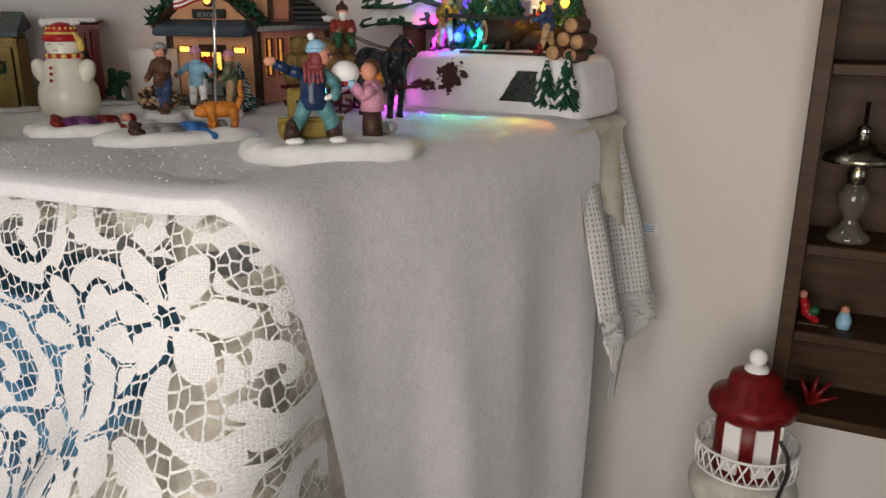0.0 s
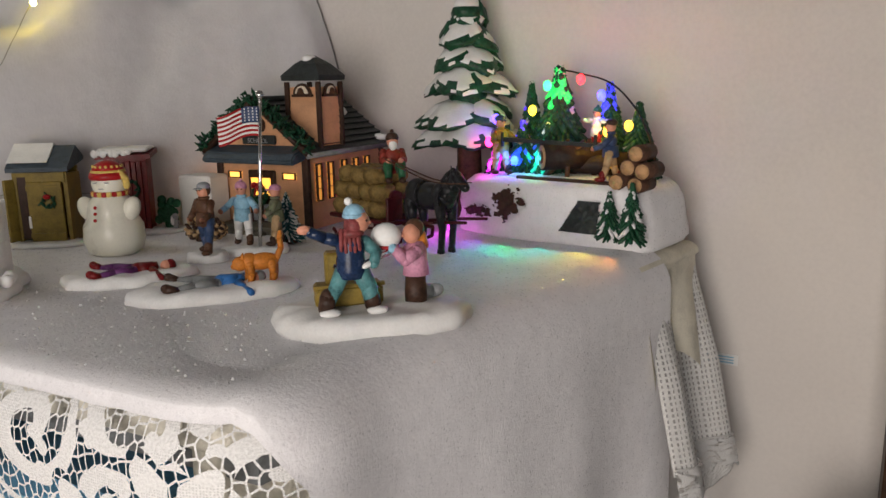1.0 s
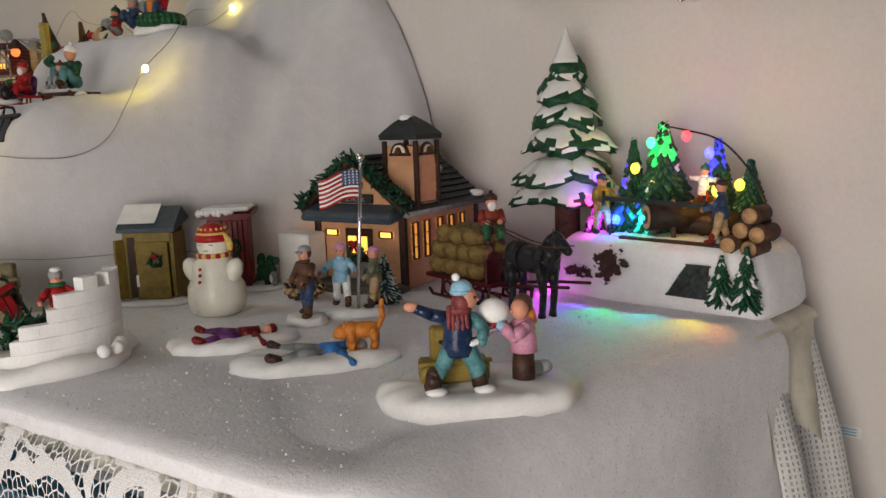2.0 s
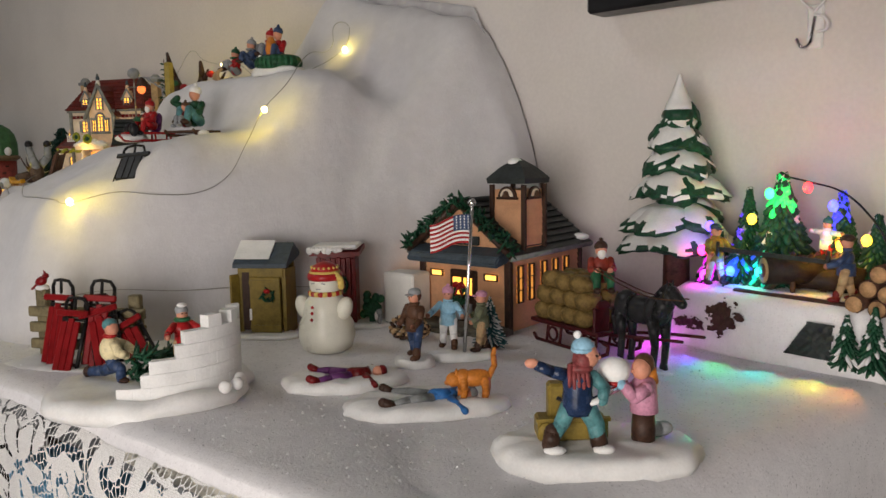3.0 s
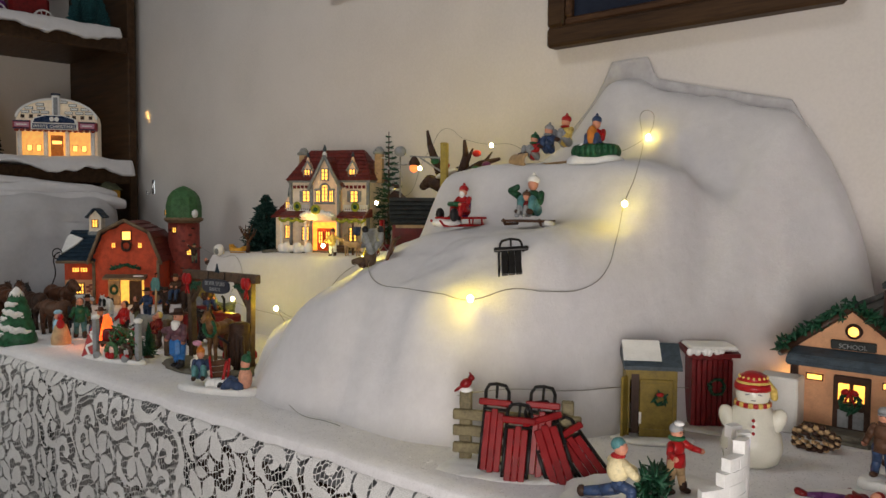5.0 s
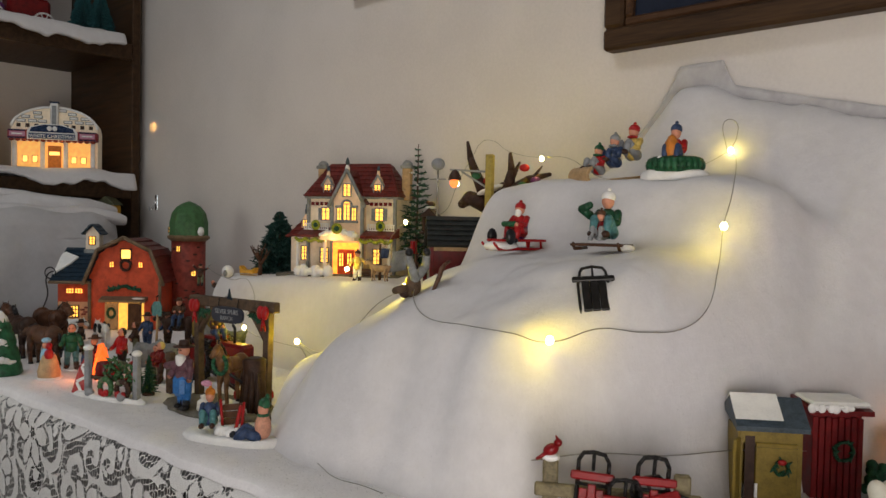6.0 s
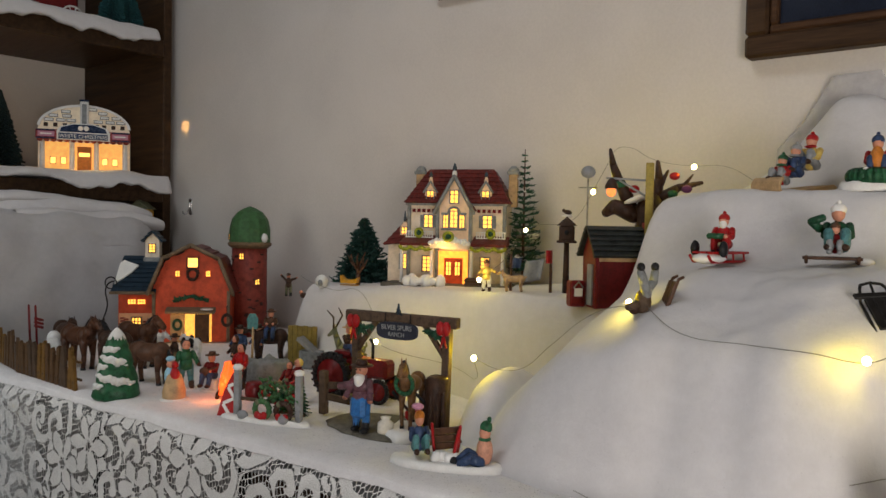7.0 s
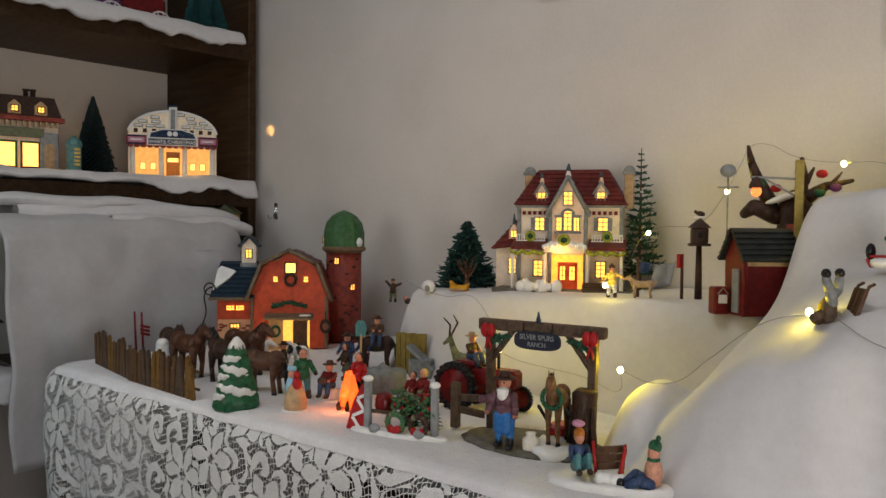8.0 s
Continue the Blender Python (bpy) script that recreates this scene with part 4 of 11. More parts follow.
ball(bm, (-0.009, 0, 0.028), 0.004, 1)
ball(bm, (0.002, -0.003, 0.014), 0.005, 2)
box(bm, (0.002, 0, 0.001), (0.026, 0.012, 0.002), 3)
solid("elf_figurine", bm, [RED, SKIN, GREEN, DARKBROWN], 0.012, 0.79, 0.571, 0, "tiny red and green seated figurine on a dark shelf", "figurine")
bm = bmesh.new()
for a in (-0.5, 0.2, 0.8, 1.5):
    cone(bm, (0, 0, 0.001), (0.024 * math.cos(a + 0.6), 0.003 * math.sin(a * 5), 0.010 + 0.020 * math.sin(a + 0.6)), 0.004, 0.0012)
solid("red_ornament", bm, DARKRED, 0.022, 0.79, 0.489, 0, "dark red star-like ornament lying in a shelf", "ornament")


def lighthouse():
    t = empty("lighthouse", -0.027, 0.70, 0, 0, "white lighthouse ornament with a red lantern room", "lighthouse")
    cap, col = DARKRED, paint("lighthouse_plaster", (0.55, 0.53, 0.46), 0.6, 0.15, 50, 0.3)
    bm = bmesh.new()
    lathe(bm, [(0.085, 0), (0.08, 0.03), (0.062, 0.2), (0.043, 0.405), (0.036, 0.43)], 24)
    part("tower", bm, col, t)
    bm = bmesh.new()
    lathe(bm, [(0.036, 0.418), (0.046, 0.428), (0.048, 0.440), (0.044, 0.452), (0.03, 0.456)], 24)
    part("gallery", bm, col, t)
    bm = bmesh.new()
    lathe(bm, [(0.029, 0.454), (0.0285, 0.520)], 24)
    part("lantern", bm, cap, t)
    for a in (-115, -62, -10, 60, 130):
        c = radians(a)
        bm = bmesh.new()
        box(bm, (0.0285 * math.cos(c), 0.0285 * math.sin(c), 0.486), (0.003, 0.015, 0.046), rot=turn(0, 0, a))
        part("white_stripe", bm, WHITE, t)
    bm = bmesh.new()
    lathe(bm, [(0.037, 0.516), (0.038, 0.522), (0.036, 0.528), (0.024, 0.534), (0.021, 0.548), (0.012, 0.553)], 24)
    part("roof", bm, cap, t)
    bm = bmesh.new()
    lathe(bm, [(0.011, 0.551), (0.010, 0.556), (0.005, 0.558)], 14)
    ball(bm, (0, 0, 0.565), 0.008)
    part("finial", bm, WHITE, t)
    ring = [(0.044 * math.cos(2 * math.pi * i / 16), 0.044 * math.sin(2 * math.pi * i / 16)) for i in range(17)]
    for z in (0.462, 0.484):
        wire("rail", [(x, y, z) for x, y in ring], 0.0013, WHITE, t)
    bm = bmesh.new()
    half = math.pi / 28
    for p, q in ((-half, half), (half, -half)):
        cone(bm, (0.044 * math.cos(p), 0.044 * math.sin(p), 0.462), (0.044 * math.cos(q), 0.044 * math.sin(q), 0.484), 0.0009, 0.0009, 0, 5)
    cross = mesh_of("baluster", bm, WHITE)
    for i in range(28):
        ob = new("baluster", cross)
        ob.parent = t
        ob.matrix_basis = pose(0, 0, 0, 0, 0, 360 * i / 28)
    wire("cord", [(0.026, -0.030, 0.505), (0.034, -0.034, 0.49), (0.030, -0.04, 0.455), (0.022, -0.05, 0.42), (0.02, -0.06, 0.3)], 0.0016, BLACK, t)


lighthouse()


# ---------------------------------------------------------------- figurines and shared pieces
def window(parent, x, y, z, w, h, yaw=0, cols=2, rows=2, fm=None, pm=None, name="window"):
    """A framed lit window, facing -y before its turn; frame with muntins, and a pane behind them."""
    fm, pm = fm or BROWN, pm or PANE
    bar = min(w, h) * 0.13
    def lines(size, count):
        out = [-size / 2 - bar / 2, -size / 2 + bar / 2]
        for i in range(1, count):
            out += [-size / 2 + size * i / count - bar * 0.3, -size / 2 + size * i / count + bar * 0.3]
        return out + [size / 2 - bar / 2, size / 2 + bar / 2]
    xs, zs = lines(w, cols), lines(h, rows)
    bm = bmesh.new()
    vs = [[[bm.verts.new((px, py, pz)) for pz in zs] for px in xs] for py in (-0.0019, 0.0007)]
    bar_at = {(i, j) for i in range(len(xs) - 1) for j in range(len(zs) - 1) if i % 2 == 0 or j % 2 == 0}
    for i, j in bar_at:
        f, g = vs
        bm.faces.new((f[i][j], f[i + 1][j], f[i + 1][j + 1], f[i][j + 1]))
        bm.faces.new((g[i][j + 1], g[i + 1][j + 1], g[i + 1][j], g[i][j]))
        for (di, dj), (p, q) in (((-1, 0), ((i, j + 1), (i, j))), ((1, 0), ((i + 1, j), (i + 1, j + 1))), ((0, -1), ((i, j), (i + 1, j))), ((0, 1), ((i + 1, j + 1), (i, j + 1)))):
            if (i + di, j + dj) not in bar_at:
                bm.faces.new((f[p[0]][p[1]], g[p[0]][p[1]], g[q[0]][q[1]], f[q[0]][q[1]]))
    bmesh.ops.recalc_face_normals(bm, faces=bm.faces[:])
    ob = part(name, bm, fm, parent)
    ob.matrix_basis = pose(x, y, z, 0, 0, yaw)
    bm = bmesh.new()
    box(bm, (0, 0.0008, 0), (w, 0.0012, h))
    part("pane", bm, pm, ob)
    return ob


def clapboard(t, mat, u0, u1, z0, z1, d, n, axis="-y", gable=None):
    """Overlapping boards on a wall plane at d, each a part; axis: the wall's outward axis with its sign."""
    for i in range(n):
        a, b = z0 + (z1 - z0) * i / n, z0 + (z1 - z0) * (i + 1) / n
        lo, hi = u0, u1
        if gable:
            lo, hi = gable(0.5 * (a + b))
            if hi - lo < 0.002:
                continue
        s = 1 if axis == "+x" else -1
        pts = [(d, a), (d + s * 0.0013, a), (d + s * 0.0002, b), (d, b)]
        bm = bmesh.new()
        prism(bm, pts, lo, hi, "x" if axis == "-y" else "y")
        part("clapboard", bm, mat, t)


def roof_rows(t, mat, a, b, c, d, rows, thin=0.0025):
    """A roof plane from eave a-b to ridge d-c, laid in overlapping shingle rows, each a part."""
    a, b, c, d = Vector(a), Vector(b), Vector(c), Vector(d)
    nrm = (b - a).cross(d - a).normalized()
    for i in range(rows):
        u, v = i / rows, min(1.0, (i + 1.15) / rows)
        p = [a.lerp(d, u), b.lerp(c, u), b.lerp(c, v), a.lerp(d, v)]
        top = [p[0] + nrm * thin * 1.5, p[1] + nrm * thin * 1.5, p[2] + nrm * thin * 0.6, p[3] + nrm * thin * 0.6]
        bm = bmesh.new()
        vv = [bm.verts.new(q) for q in [q - nrm * 0.0006 for q in p] + top]
        for f in ((3, 2, 1, 0), (4, 5, 6, 7), (0, 1, 5, 4), (1, 2, 6, 5), (2, 3, 7, 6), (3, 0, 4, 7)):
            bm.faces.new([vv[k] for k in f])
        part("roof_course", bm, mat, t)


def lumpy_base(bm, rx, ry, h, m=0, seed=0.0, seg=36, c=(0, 0)):
    """A soft-edged snow base."""
    before = set(bm.faces)
    rings = []
    for r, z in ((1.0, 0.0), (1.03, h * 0.35), (1.0, h * 0.75), (0.93, h), (0.75, h * 1.06), (0.4, h * 1.02), (0.05, h * 1.04)):
        ring = []
        for i in range(seg):
            a = 2 * math.pi * i / seg
            k = 1 + 0.13 * noise.noise((math.cos(a) * 1.6 + seed, math.sin(a) * 1.6, seed)) + 0.07 * noise.noise((math.cos(a) * 5, math.sin(a) * 5 + seed, 2 + r)) + 0.03 * noise.noise((math.cos(a) * 11, math.sin(a) * 11 + seed, r * 4))
            zz = z * (1 + 0.28 * noise.noise((math.cos(a) * 2.5 * r, math.sin(a) * 2.5 * r, seed + 5)) + 0.14 * noise.noise((math.cos(a) * 7 * r, math.sin(a) * 7 * r, seed)))
            ring.append(bm.verts.new((c[0] + rx * r * k * math.cos(a), c[1] + ry * r * k * math.sin(a), zz)))
        rings.append(ring)
    for a, b in zip(rings, rings[1:]):
        for i in range(seg):
            bm.faces.new((a[i], a[(i + 1) % seg], b[(i + 1) % seg], b[i]))
    bm.faces.new(rings[0][::-1])
    bm.faces.new(rings[-1])
    mark(bm, before, m, True)


def person(bm, h, coat, legs, boots, skin, hat, c=(0, 0, 0), yaw=0, step=0.12, arms=((-0.5, 0.1), (0.5, 0.1)), hair=None, skirt_on=False, beard=None, lean=0.0, hat_kind="knit"):
    """A little painted standing figure. arms: for each side how far it is lifted (turns from hanging) and pushed forward."""
    r = h * 0.1
    rot = turn(0, 0, yaw)

    def at(x, y, z):
        return Vector(c) + rot @ Vector((x * h + lean * z * h, y * h, z * h))
    for s in (-1, 1):
        hip, foot = at(s * 0.07, 0, 0.44), at(s * (0.08 + step * 0.4), -s * step, 0.05)
        limb(bm, [hip, at(s * 0.085, -s * step * 0.4, 0.24), foot], [r * 0.78, r * 0.62, r * 0.5], legs, 8)
        limb(bm, [at(s * (0.08 + step * 0.4), -s * step, 0.12), foot], [r * 0.58, r * 0.55], boots, 8)
        ball(bm, at(s * (0.085 + step * 0.4), -s * step - 0.045, 0.035), (r * 0.55, r * 0.85, r * 0.4), boots, 8, rot)
    if skirt_on:
        cone(bm, at(0, 0, 0.16), at(0, 0, 0.5), r * 1.75, r * 0.95, coat, 12)
    cone(bm, at(0, 0, 0.38), at(0, 0, 0.56), r * 1.32, r * 1.2, coat, 12)
    ball(bm, at(0, 0, 0.44), (r * 1.3, r * 1.05, r * 1.0), coat, 12, rot)
    ball(bm, at(0, 0, 0.63), (r * 1.38, r * 1.02, r * 1.25), coat, 12, rot)
    for s, (lift, fwd) in zip((-1, 1), arms):
        sh = at(s * 0.125, 0, 0.69)
        a = abs(lift) * math.pi
        dx, dz = s * math.sin(a), -math.cos(a)
        el = sh + rot @ Vector((dx * 0.15 * h, -fwd * 0.10 * h, dz * 0.15 * h))
        hd = el + rot @ Vector((dx * 0.11 * h * (1 - fwd * 0.6), -fwd * 0.16 * h, dz * 0.11 * h + fwd * 0.05 * h))
        limb(bm, [sh, el, hd], [r * 0.55, r * 0.48, r * 0.42], coat, 8)
        ball(bm, hd, r * 0.42, skin, 8)
    ball(bm, at(0, 0, 0.755), (r * 0.85, r * 0.8, r * 0.35), coat, 10, rot)
    ball(bm, at(0, -0.005, 0.85), (r * 0.82, r * 0.85, r * 0.98), skin, 12, rot)
    for s in (-1, 1):
        ball(bm, at(s * 0.03, -0.088, 0.865), r * 0.12, boots, 6)
    ball(bm, at(0, -0.092, 0.84), r * 0.13, skin, 6)
    if hair is not None:
        ball(bm, at(0, 0.02, 0.86), (r * 0.92, r * 0.88, r * 0.98), hair, 10, rot)
    if beard is not None:
        ball(bm, at(0, -0.055, 0.80), (r * 0.62, r * 0.5, r * 0.75), beard, 10, rot)
    if hat_kind == "knit":
        ball(bm, at(0, 0.01, 0.90), (r * 0.95, r * 0.98, r * 0.85), hat, 12, rot)
        ball(bm, at(0, 0.015, 0.985), r * 0.3, hat, 8)
    elif hat_kind == "cap":
        ball(bm, at(0, 0.01, 0.91), (r * 0.92, r * 0.95, r * 0.62), hat, 12, rot)
        ball(bm, at(0, -0.09, 0.885), (r * 0.7, r * 0.6, r * 0.13), hat, 10, rot)
    elif hat_kind == "brim":
        cone(bm, at(0, 0, 0.905), at(0, 0, 0.92), r * 1.6, r * 1.55, hat, 14)
        cone(bm, at(0, 0, 0.915), at(0, 0, 1.0), r * 0.85, r * 0.7, hat, 12)
    elif hat_kind == "point":
        cone(bm, at(0, 0.01, 0.89), at(0, 0.05, 1.04), r * 0.95, r * 0.25, hat, 12)
        ball(bm, at(0, 0.05, 1.05), r * 0.3, hat, 8)


def sitter(bm, h, coat, legs, boots, skin, hat, c=(0, 0, 0), yaw=0, beard=None, hair=None, arms_fwd=0.7, hat_kind="knit", knees=0.3):
    """A little painted seated figure; c is the seat, h its full standing height."""
    r = h * 0.1
    rot = turn(0, 0, yaw)

    def at(x, y, z):
        return Vector(c) + rot @ Vector((x * h, y * h, z * h))
    for s in (-1, 1):
        limb(bm, [at(s * 0.07, 0, 0.07), at(s * 0.095, -0.22, 0.09 + knees * 0.2), at(s * 0.095, -0.27, -0.13 + knees * 0.3)], [r * 0.8, r * 0.65, r * 0.5], legs, 8)
        ball(bm, at(s * 0.095, -0.31, -0.15 + knees * 0.3), (r * 0.55, r * 0.85, r * 0.45), boots, 8, rot)
        limb(bm, [at(s * 0.13, 0, 0.31), at(s * 0.15, -0.09 * arms_fwd - 0.02, 0.2), at(s * 0.09, -0.25 * arms_fwd, 0.2)], [r * 0.55, r * 0.5, r * 0.42], coat, 8)
        ball(bm, at(s * 0.085, -0.27 * arms_fwd, 0.2), r * 0.42, skin, 8)
    ball(bm, at(0, 0, 0.1), (r * 1.3, r * 1.15, r * 1.05), coat, 12, rot)
    ball(bm, at(0, -0.01, 0.24), (r * 1.35, r * 1.05, r * 1.35), coat, 12, rot)
    ball(bm, at(0, -0.015, 0.46), (r * 0.82, r * 0.85, r * 0.98), skin, 12, rot)
    if hair is not None:
        ball(bm, at(0, 0.012, 0.47), (r * 0.92, r * 0.86, r * 0.98), hair, 10, rot)
    if beard is not None:
        ball(bm, at(0, -0.065, 0.41), (r * 0.62, r * 0.5, r * 0.8), beard, 10, rot)
    if hat_kind == "brim":
        cone(bm, at(0, 0, 0.52), at(0, 0, 0.535), r * 1.6, r * 1.55, hat, 14)
        cone(bm, at(0, 0, 0.53), at(0, 0, 0.61), r * 0.85, r * 0.7, hat, 12)
    else:
        ball(bm, at(0, 0, 0.51), (r * 0.95, r * 0.98, r * 0.8), hat, 12, rot)
        ball(bm, at(0, 0.01, 0.60), r * 0.3, hat, 8)


def quadruped(bm, length, height, body, dark, c=(0, 0, 0), yaw=0, neck=0.6, tail=0.4, horse=True):
    """A horse, cow or dog, heading along +x before its turn."""
    rot = turn(0, 0, yaw)
    L, H = length, height

    def at(x, y, z):
        return Vector(c) + rot @ Vector((x * L, y * L, z * H))
    R = L * (0.16 if horse else 0.12)
    ball(bm, at(0.0, 0, 0.62), (L * 0.36, R, R * 1.05), body, 14, rot)
    ball(bm, at(0.2, 0, 0.63), (L * 0.17, R * 1.0, R * 1.15), body, 12, rot)
    ball(bm, at(-0.24, 0, 0.64), (L * 0.17, R * 1.02, R * 1.15), body, 12, rot)
    for sx in (-0.27, 0.24):
        for sy in (-0.09, 0.09):
            limb(bm, [at(sx, sy, 0.55), at(sx + 0.03, sy, 0.28), at(sx, sy, 0.03)], [R * 0.5, R * 0.27, R * 0.24], body, 8)
            cone(bm, at(sx, sy, 0.0), at(sx, sy, 0.06), R * 0.32, R * 0.27, dark, 8)
    top = (0.42, 0, 0.62 + 0.38 * neck)
    limb(bm, [at(0.26, 0, 0.66), at(0.36, 0, 0.64 + 0.2 * neck), at(*top)], [R * 0.85, R * 0.62, R * 0.5], body, 10)
    limb(bm, [at(*top), at(top[0] + 0.15, 0, top[2] - 0.10)], [R * 0.52, R * 0.34], body, 10)
    for s in (-1, 1):
        cone(bm, at(top[0] - 0.02, s * 0.035, top[2] + 0.03), at(top[0] - 0.03, s * 0.05, top[2] + 0.13), R * 0.16, 0.0002, body, 6)
    if horse:
        limb(bm, [at(0.22, 0, 0.8), at(0.3, 0, 0.72 + 0.24 * neck), at(top[0] - 0.04, 0, top[2] + 0.07)], [R * 0.28, R * 0.3, R * 0.22], dark, 8)
        limb(bm, [at(-0.38, 0, 0.68), at(-0.45, 0, 0.5), at(-0.44, 0, 0.22)], [R * 0.2, R * 0.3, R * 0.12], dark, 8)
    else:
        limb(bm, [at(-0.36, 0, 0.68), at(-0.43, 0, 0.68 + tail * 0.5), at(-0.42, 0, 0.68 + tail)], [R * 0.3, R * 0.26, R * 0.16], body, 8)


# ---------------------------------------------------------------- the schoolhouse
def schoolhouse():
    t = empty("schoolhouse", -0.5735, 0.662, 0.762, 3, "lit peach clapboard schoolhouse with bell tower and garland", "model house")
    W, D, E, P = 0.0535, 0.135, 0.083, 0.124
    bm = bmesh.new()
    prism(bm, [(-W, 0), (W, 0), (W, E), (0, P), (-W, E)], 0.0, D, "y")
    wall = part("wall", bm, PEACH, t)
    clapboard(wall, PEACH, -W, W, 0.006, E, 0.0, 13, "-y")
    clapboard(wall, PEACH, -W, W, E, P, 0.0, 7, "-y", gable=lambda z: (-W * (P - z) / (P - E), W * (P - z) / (P - E)))
    clapboard(wall, PEACH, 0.0, D, 0.006, E, W, 13, "+x")
    clapboard(wall, PEACH, 0.0, D, 0.006, E, -W, 13, "-x")
    for x, y, s in ((-W, -0.001, 1), (W, -0.001, 1), (W, D, 1), (-W, D, 1)):
        bm = bmesh.new()
        box(bm, (x, y, E / 2), (0.007, 0.007, E), bev=0.0012)
        part("corner_post", bm, DARKBROWN, t)
    bm = bmesh.new()
    ov = 0.011
    ze = E - ov * (P - E) / W
    cone(bm, (0, -0.010, P + 0.003), (0, D + 0.006, P + 0.003), 0.003, 0.003)
    roof = part("roof_ridge", bm, DARKROOF, t)
    roof_rows(roof, DARKROOF, (W + ov, -0.010, ze), (W + ov, D + 0.006, ze), (0, D + 0.006, P), (0, -0.010, P), 9)
    roof_rows(roof, DARKROOF, (-W - ov, D + 0.006, ze), (-W - ov, -0.010, ze), (0, -0.010, P), (0, D + 0.006, P), 9)
    # eave boards
    for s in (-1, 1):
        bm = bmesh.new()
        cone(bm, (s * (W + ov), -0.012, ze), (s * (W + ov), D + 0.008, ze), 0.003, 0.003)
        part("eave", bm, GREYTRIM, t)
        bm = bmesh.new()
        cone(bm, (s * (W + ov), -0.011, ze + 0.001), (0, -0.011, P + 0.002), 0.0032, 0.0032)
        part("bargeboard", bm, DARKBROWN, t)
    # garland of fir twigs along the gable
    bm = bmesh.new()
    for s in (-1, 1):
        for i in range(150):
            u = random.random()
            x, z = s * (W + ov + 0.004) * (1 - u), ze + (P - ze) * u + 0.006
            ln = random.uniform(0.004, 0.010)
            d = Vector((random.gauss(0, 1), random.gauss(-0.5, 0.8), random.gauss(0.3, 1))).normalized() * ln
            p = Vector((x, -0.010 + random.gauss(0, 0.004), z + random.gauss(0, 0.003)))
            cone(bm, p, p + d, 0.0022, 0.0004, 0, 4)
    part("garland", bm, PINEGREEN, t, "dark green fir garland")
    # porch canopy, door and lights
    bm = bmesh.new()
    prism(bm, [(0.0, 0.083), (-0.021, 0.076), (-0.026, 0.070), (-0.024, 0.066), (0.0, 0.070)], -0.056, 0.056, "x")
    bmesh.ops.bevel(bm, geom=bm.edges[:], offset=0.0015, segments=2, affect="EDGES")
    part("porch_roof", bm, SLATE, t, "blue-grey porch roof")
    bm = bmesh.new()
    box(bm, (0, -0.002, 0.030), (0.033, 0.004, 0.056), bev=0.001)
    door = part("door", bm, DARKBROWN, t)
    for sx in (-1, 1):
        for sz, m in ((0.042, PANE), (0.016, GREY)):
            bm = bmesh.new()
            box(bm, (sx * 0.0068, -0.0045, sz), (0.0095, 0.0015, 0.017))
            part("door_pane", bm, m, door)
    for sx in (-1, 1):
        window(t, sx * 0.034, -0.0025, 0.053, 0.015, 0.006, 0, 1, 1, DARKBROWN, PANEHOT, "transom_window")
    bm = bmesh.new()
    lathe(bm, [(0.0075, 0), (0.0075, 0.003), (0.005, 0.004)], 16)
    ring = part("round_window", bm, DARKBROWN, t)
    ring.matrix_basis = pose(0, -0.001, 0.102, 90)
    bm = bmesh.new()
    ball(bm, (0, 0, 0.0035), (0.0052, 0.0052, 0.002), 0, 12)
    part("pane", bm, PANEHOT, ring)
    bm = bmesh.new()
    box(bm, (0, -0.003, 0.088), (0.040, 0.004, 0.009), bev=0.0008)
    sign = part("name_board", bm, DARKROOF, t, "dark board lettered SCHOOL")
    text("SCHOOL", sign, 0, -0.0054, 0.0852, 0.0062, GREY)
    bm = bmesh.new()
    for i in range(34):
        a = 2 * math.pi * i / 34
        p = Vector((0.0085 * math.cos(a), -0.0075, 0.034 + 0.0085 * math.sin(a)))
        cone(bm, p, p + Vector((random.gauss(0, 0.003), -0.003, random.gauss(0, 0.003))), 0.0026, 0.0006, 0, 5)
    wreath = part("wreath", bm, PINEGREEN, t)
    bm = bmesh.new()
    for s in (-1, 1):
        ball(bm, (s * 0.004, -0.011, 0.044), (0.0045, 0.0022, 0.003), 0, 8, turn(0, s * 25, 0))
        limb(bm, [(0, -0.011, 0.043), (s * 0.004, -0.011, 0.034)], [0.0015, 0.001], 0, 6)
    part("bow", bm, RED, wreath, "red bow")
    bm = bmesh.new()
    box(bm, (0, -0.014, 0.001), (0.115, 0.034, 0.010), bev=0.002)
    box(bm, (0.0, -0.030, -0.001), (0.05, 0.02, 0.006), bev=0.002)
    part("stone_step", bm, STONE, t)
    bm = bmesh.new()
    lumpy_base(bm, 0.075, 0.03, 0.005, 0, 3.0, c=(-0.01, -0.025))
    ob = part("snow_bank", bm, SNOWRESIN, t)
    ob.location.z = -0.006
    # side windows: pairs of tall dark frames
    for i, y in enumerate((0.016, 0.036, 0.060, 0.082, 0.104)):
        window(t, W + 0.0022, y, 0.046, 0.008, 0.036, 90, 1, 3, DARKBROWN, PANEDIM)
        window(t, -W - 0.0022, y, 0.046, 0.008, 0.036, -90, 1, 3, DARKBROWN, PANEDIM)
    # corner bell tower
    tx, ty, w = 0.042, 0.034, 0.0185
    bm = bmesh.new()
    box(bm, (tx, ty, 0.105), (2 * w - 0.003, 2 * w - 0.003, 0.066))
    tower = part("bell_tower", bm, PEACH, t)
    clapboard(tower, PEACH, tx - w, tx + w, 0.092, 0.122, ty - w + 0.0015, 5, "-y")
    clapboard(tower, PEACH, ty - w, ty + w, 0.092, 0.122, tx + w - 0.0015, 5, "+x")
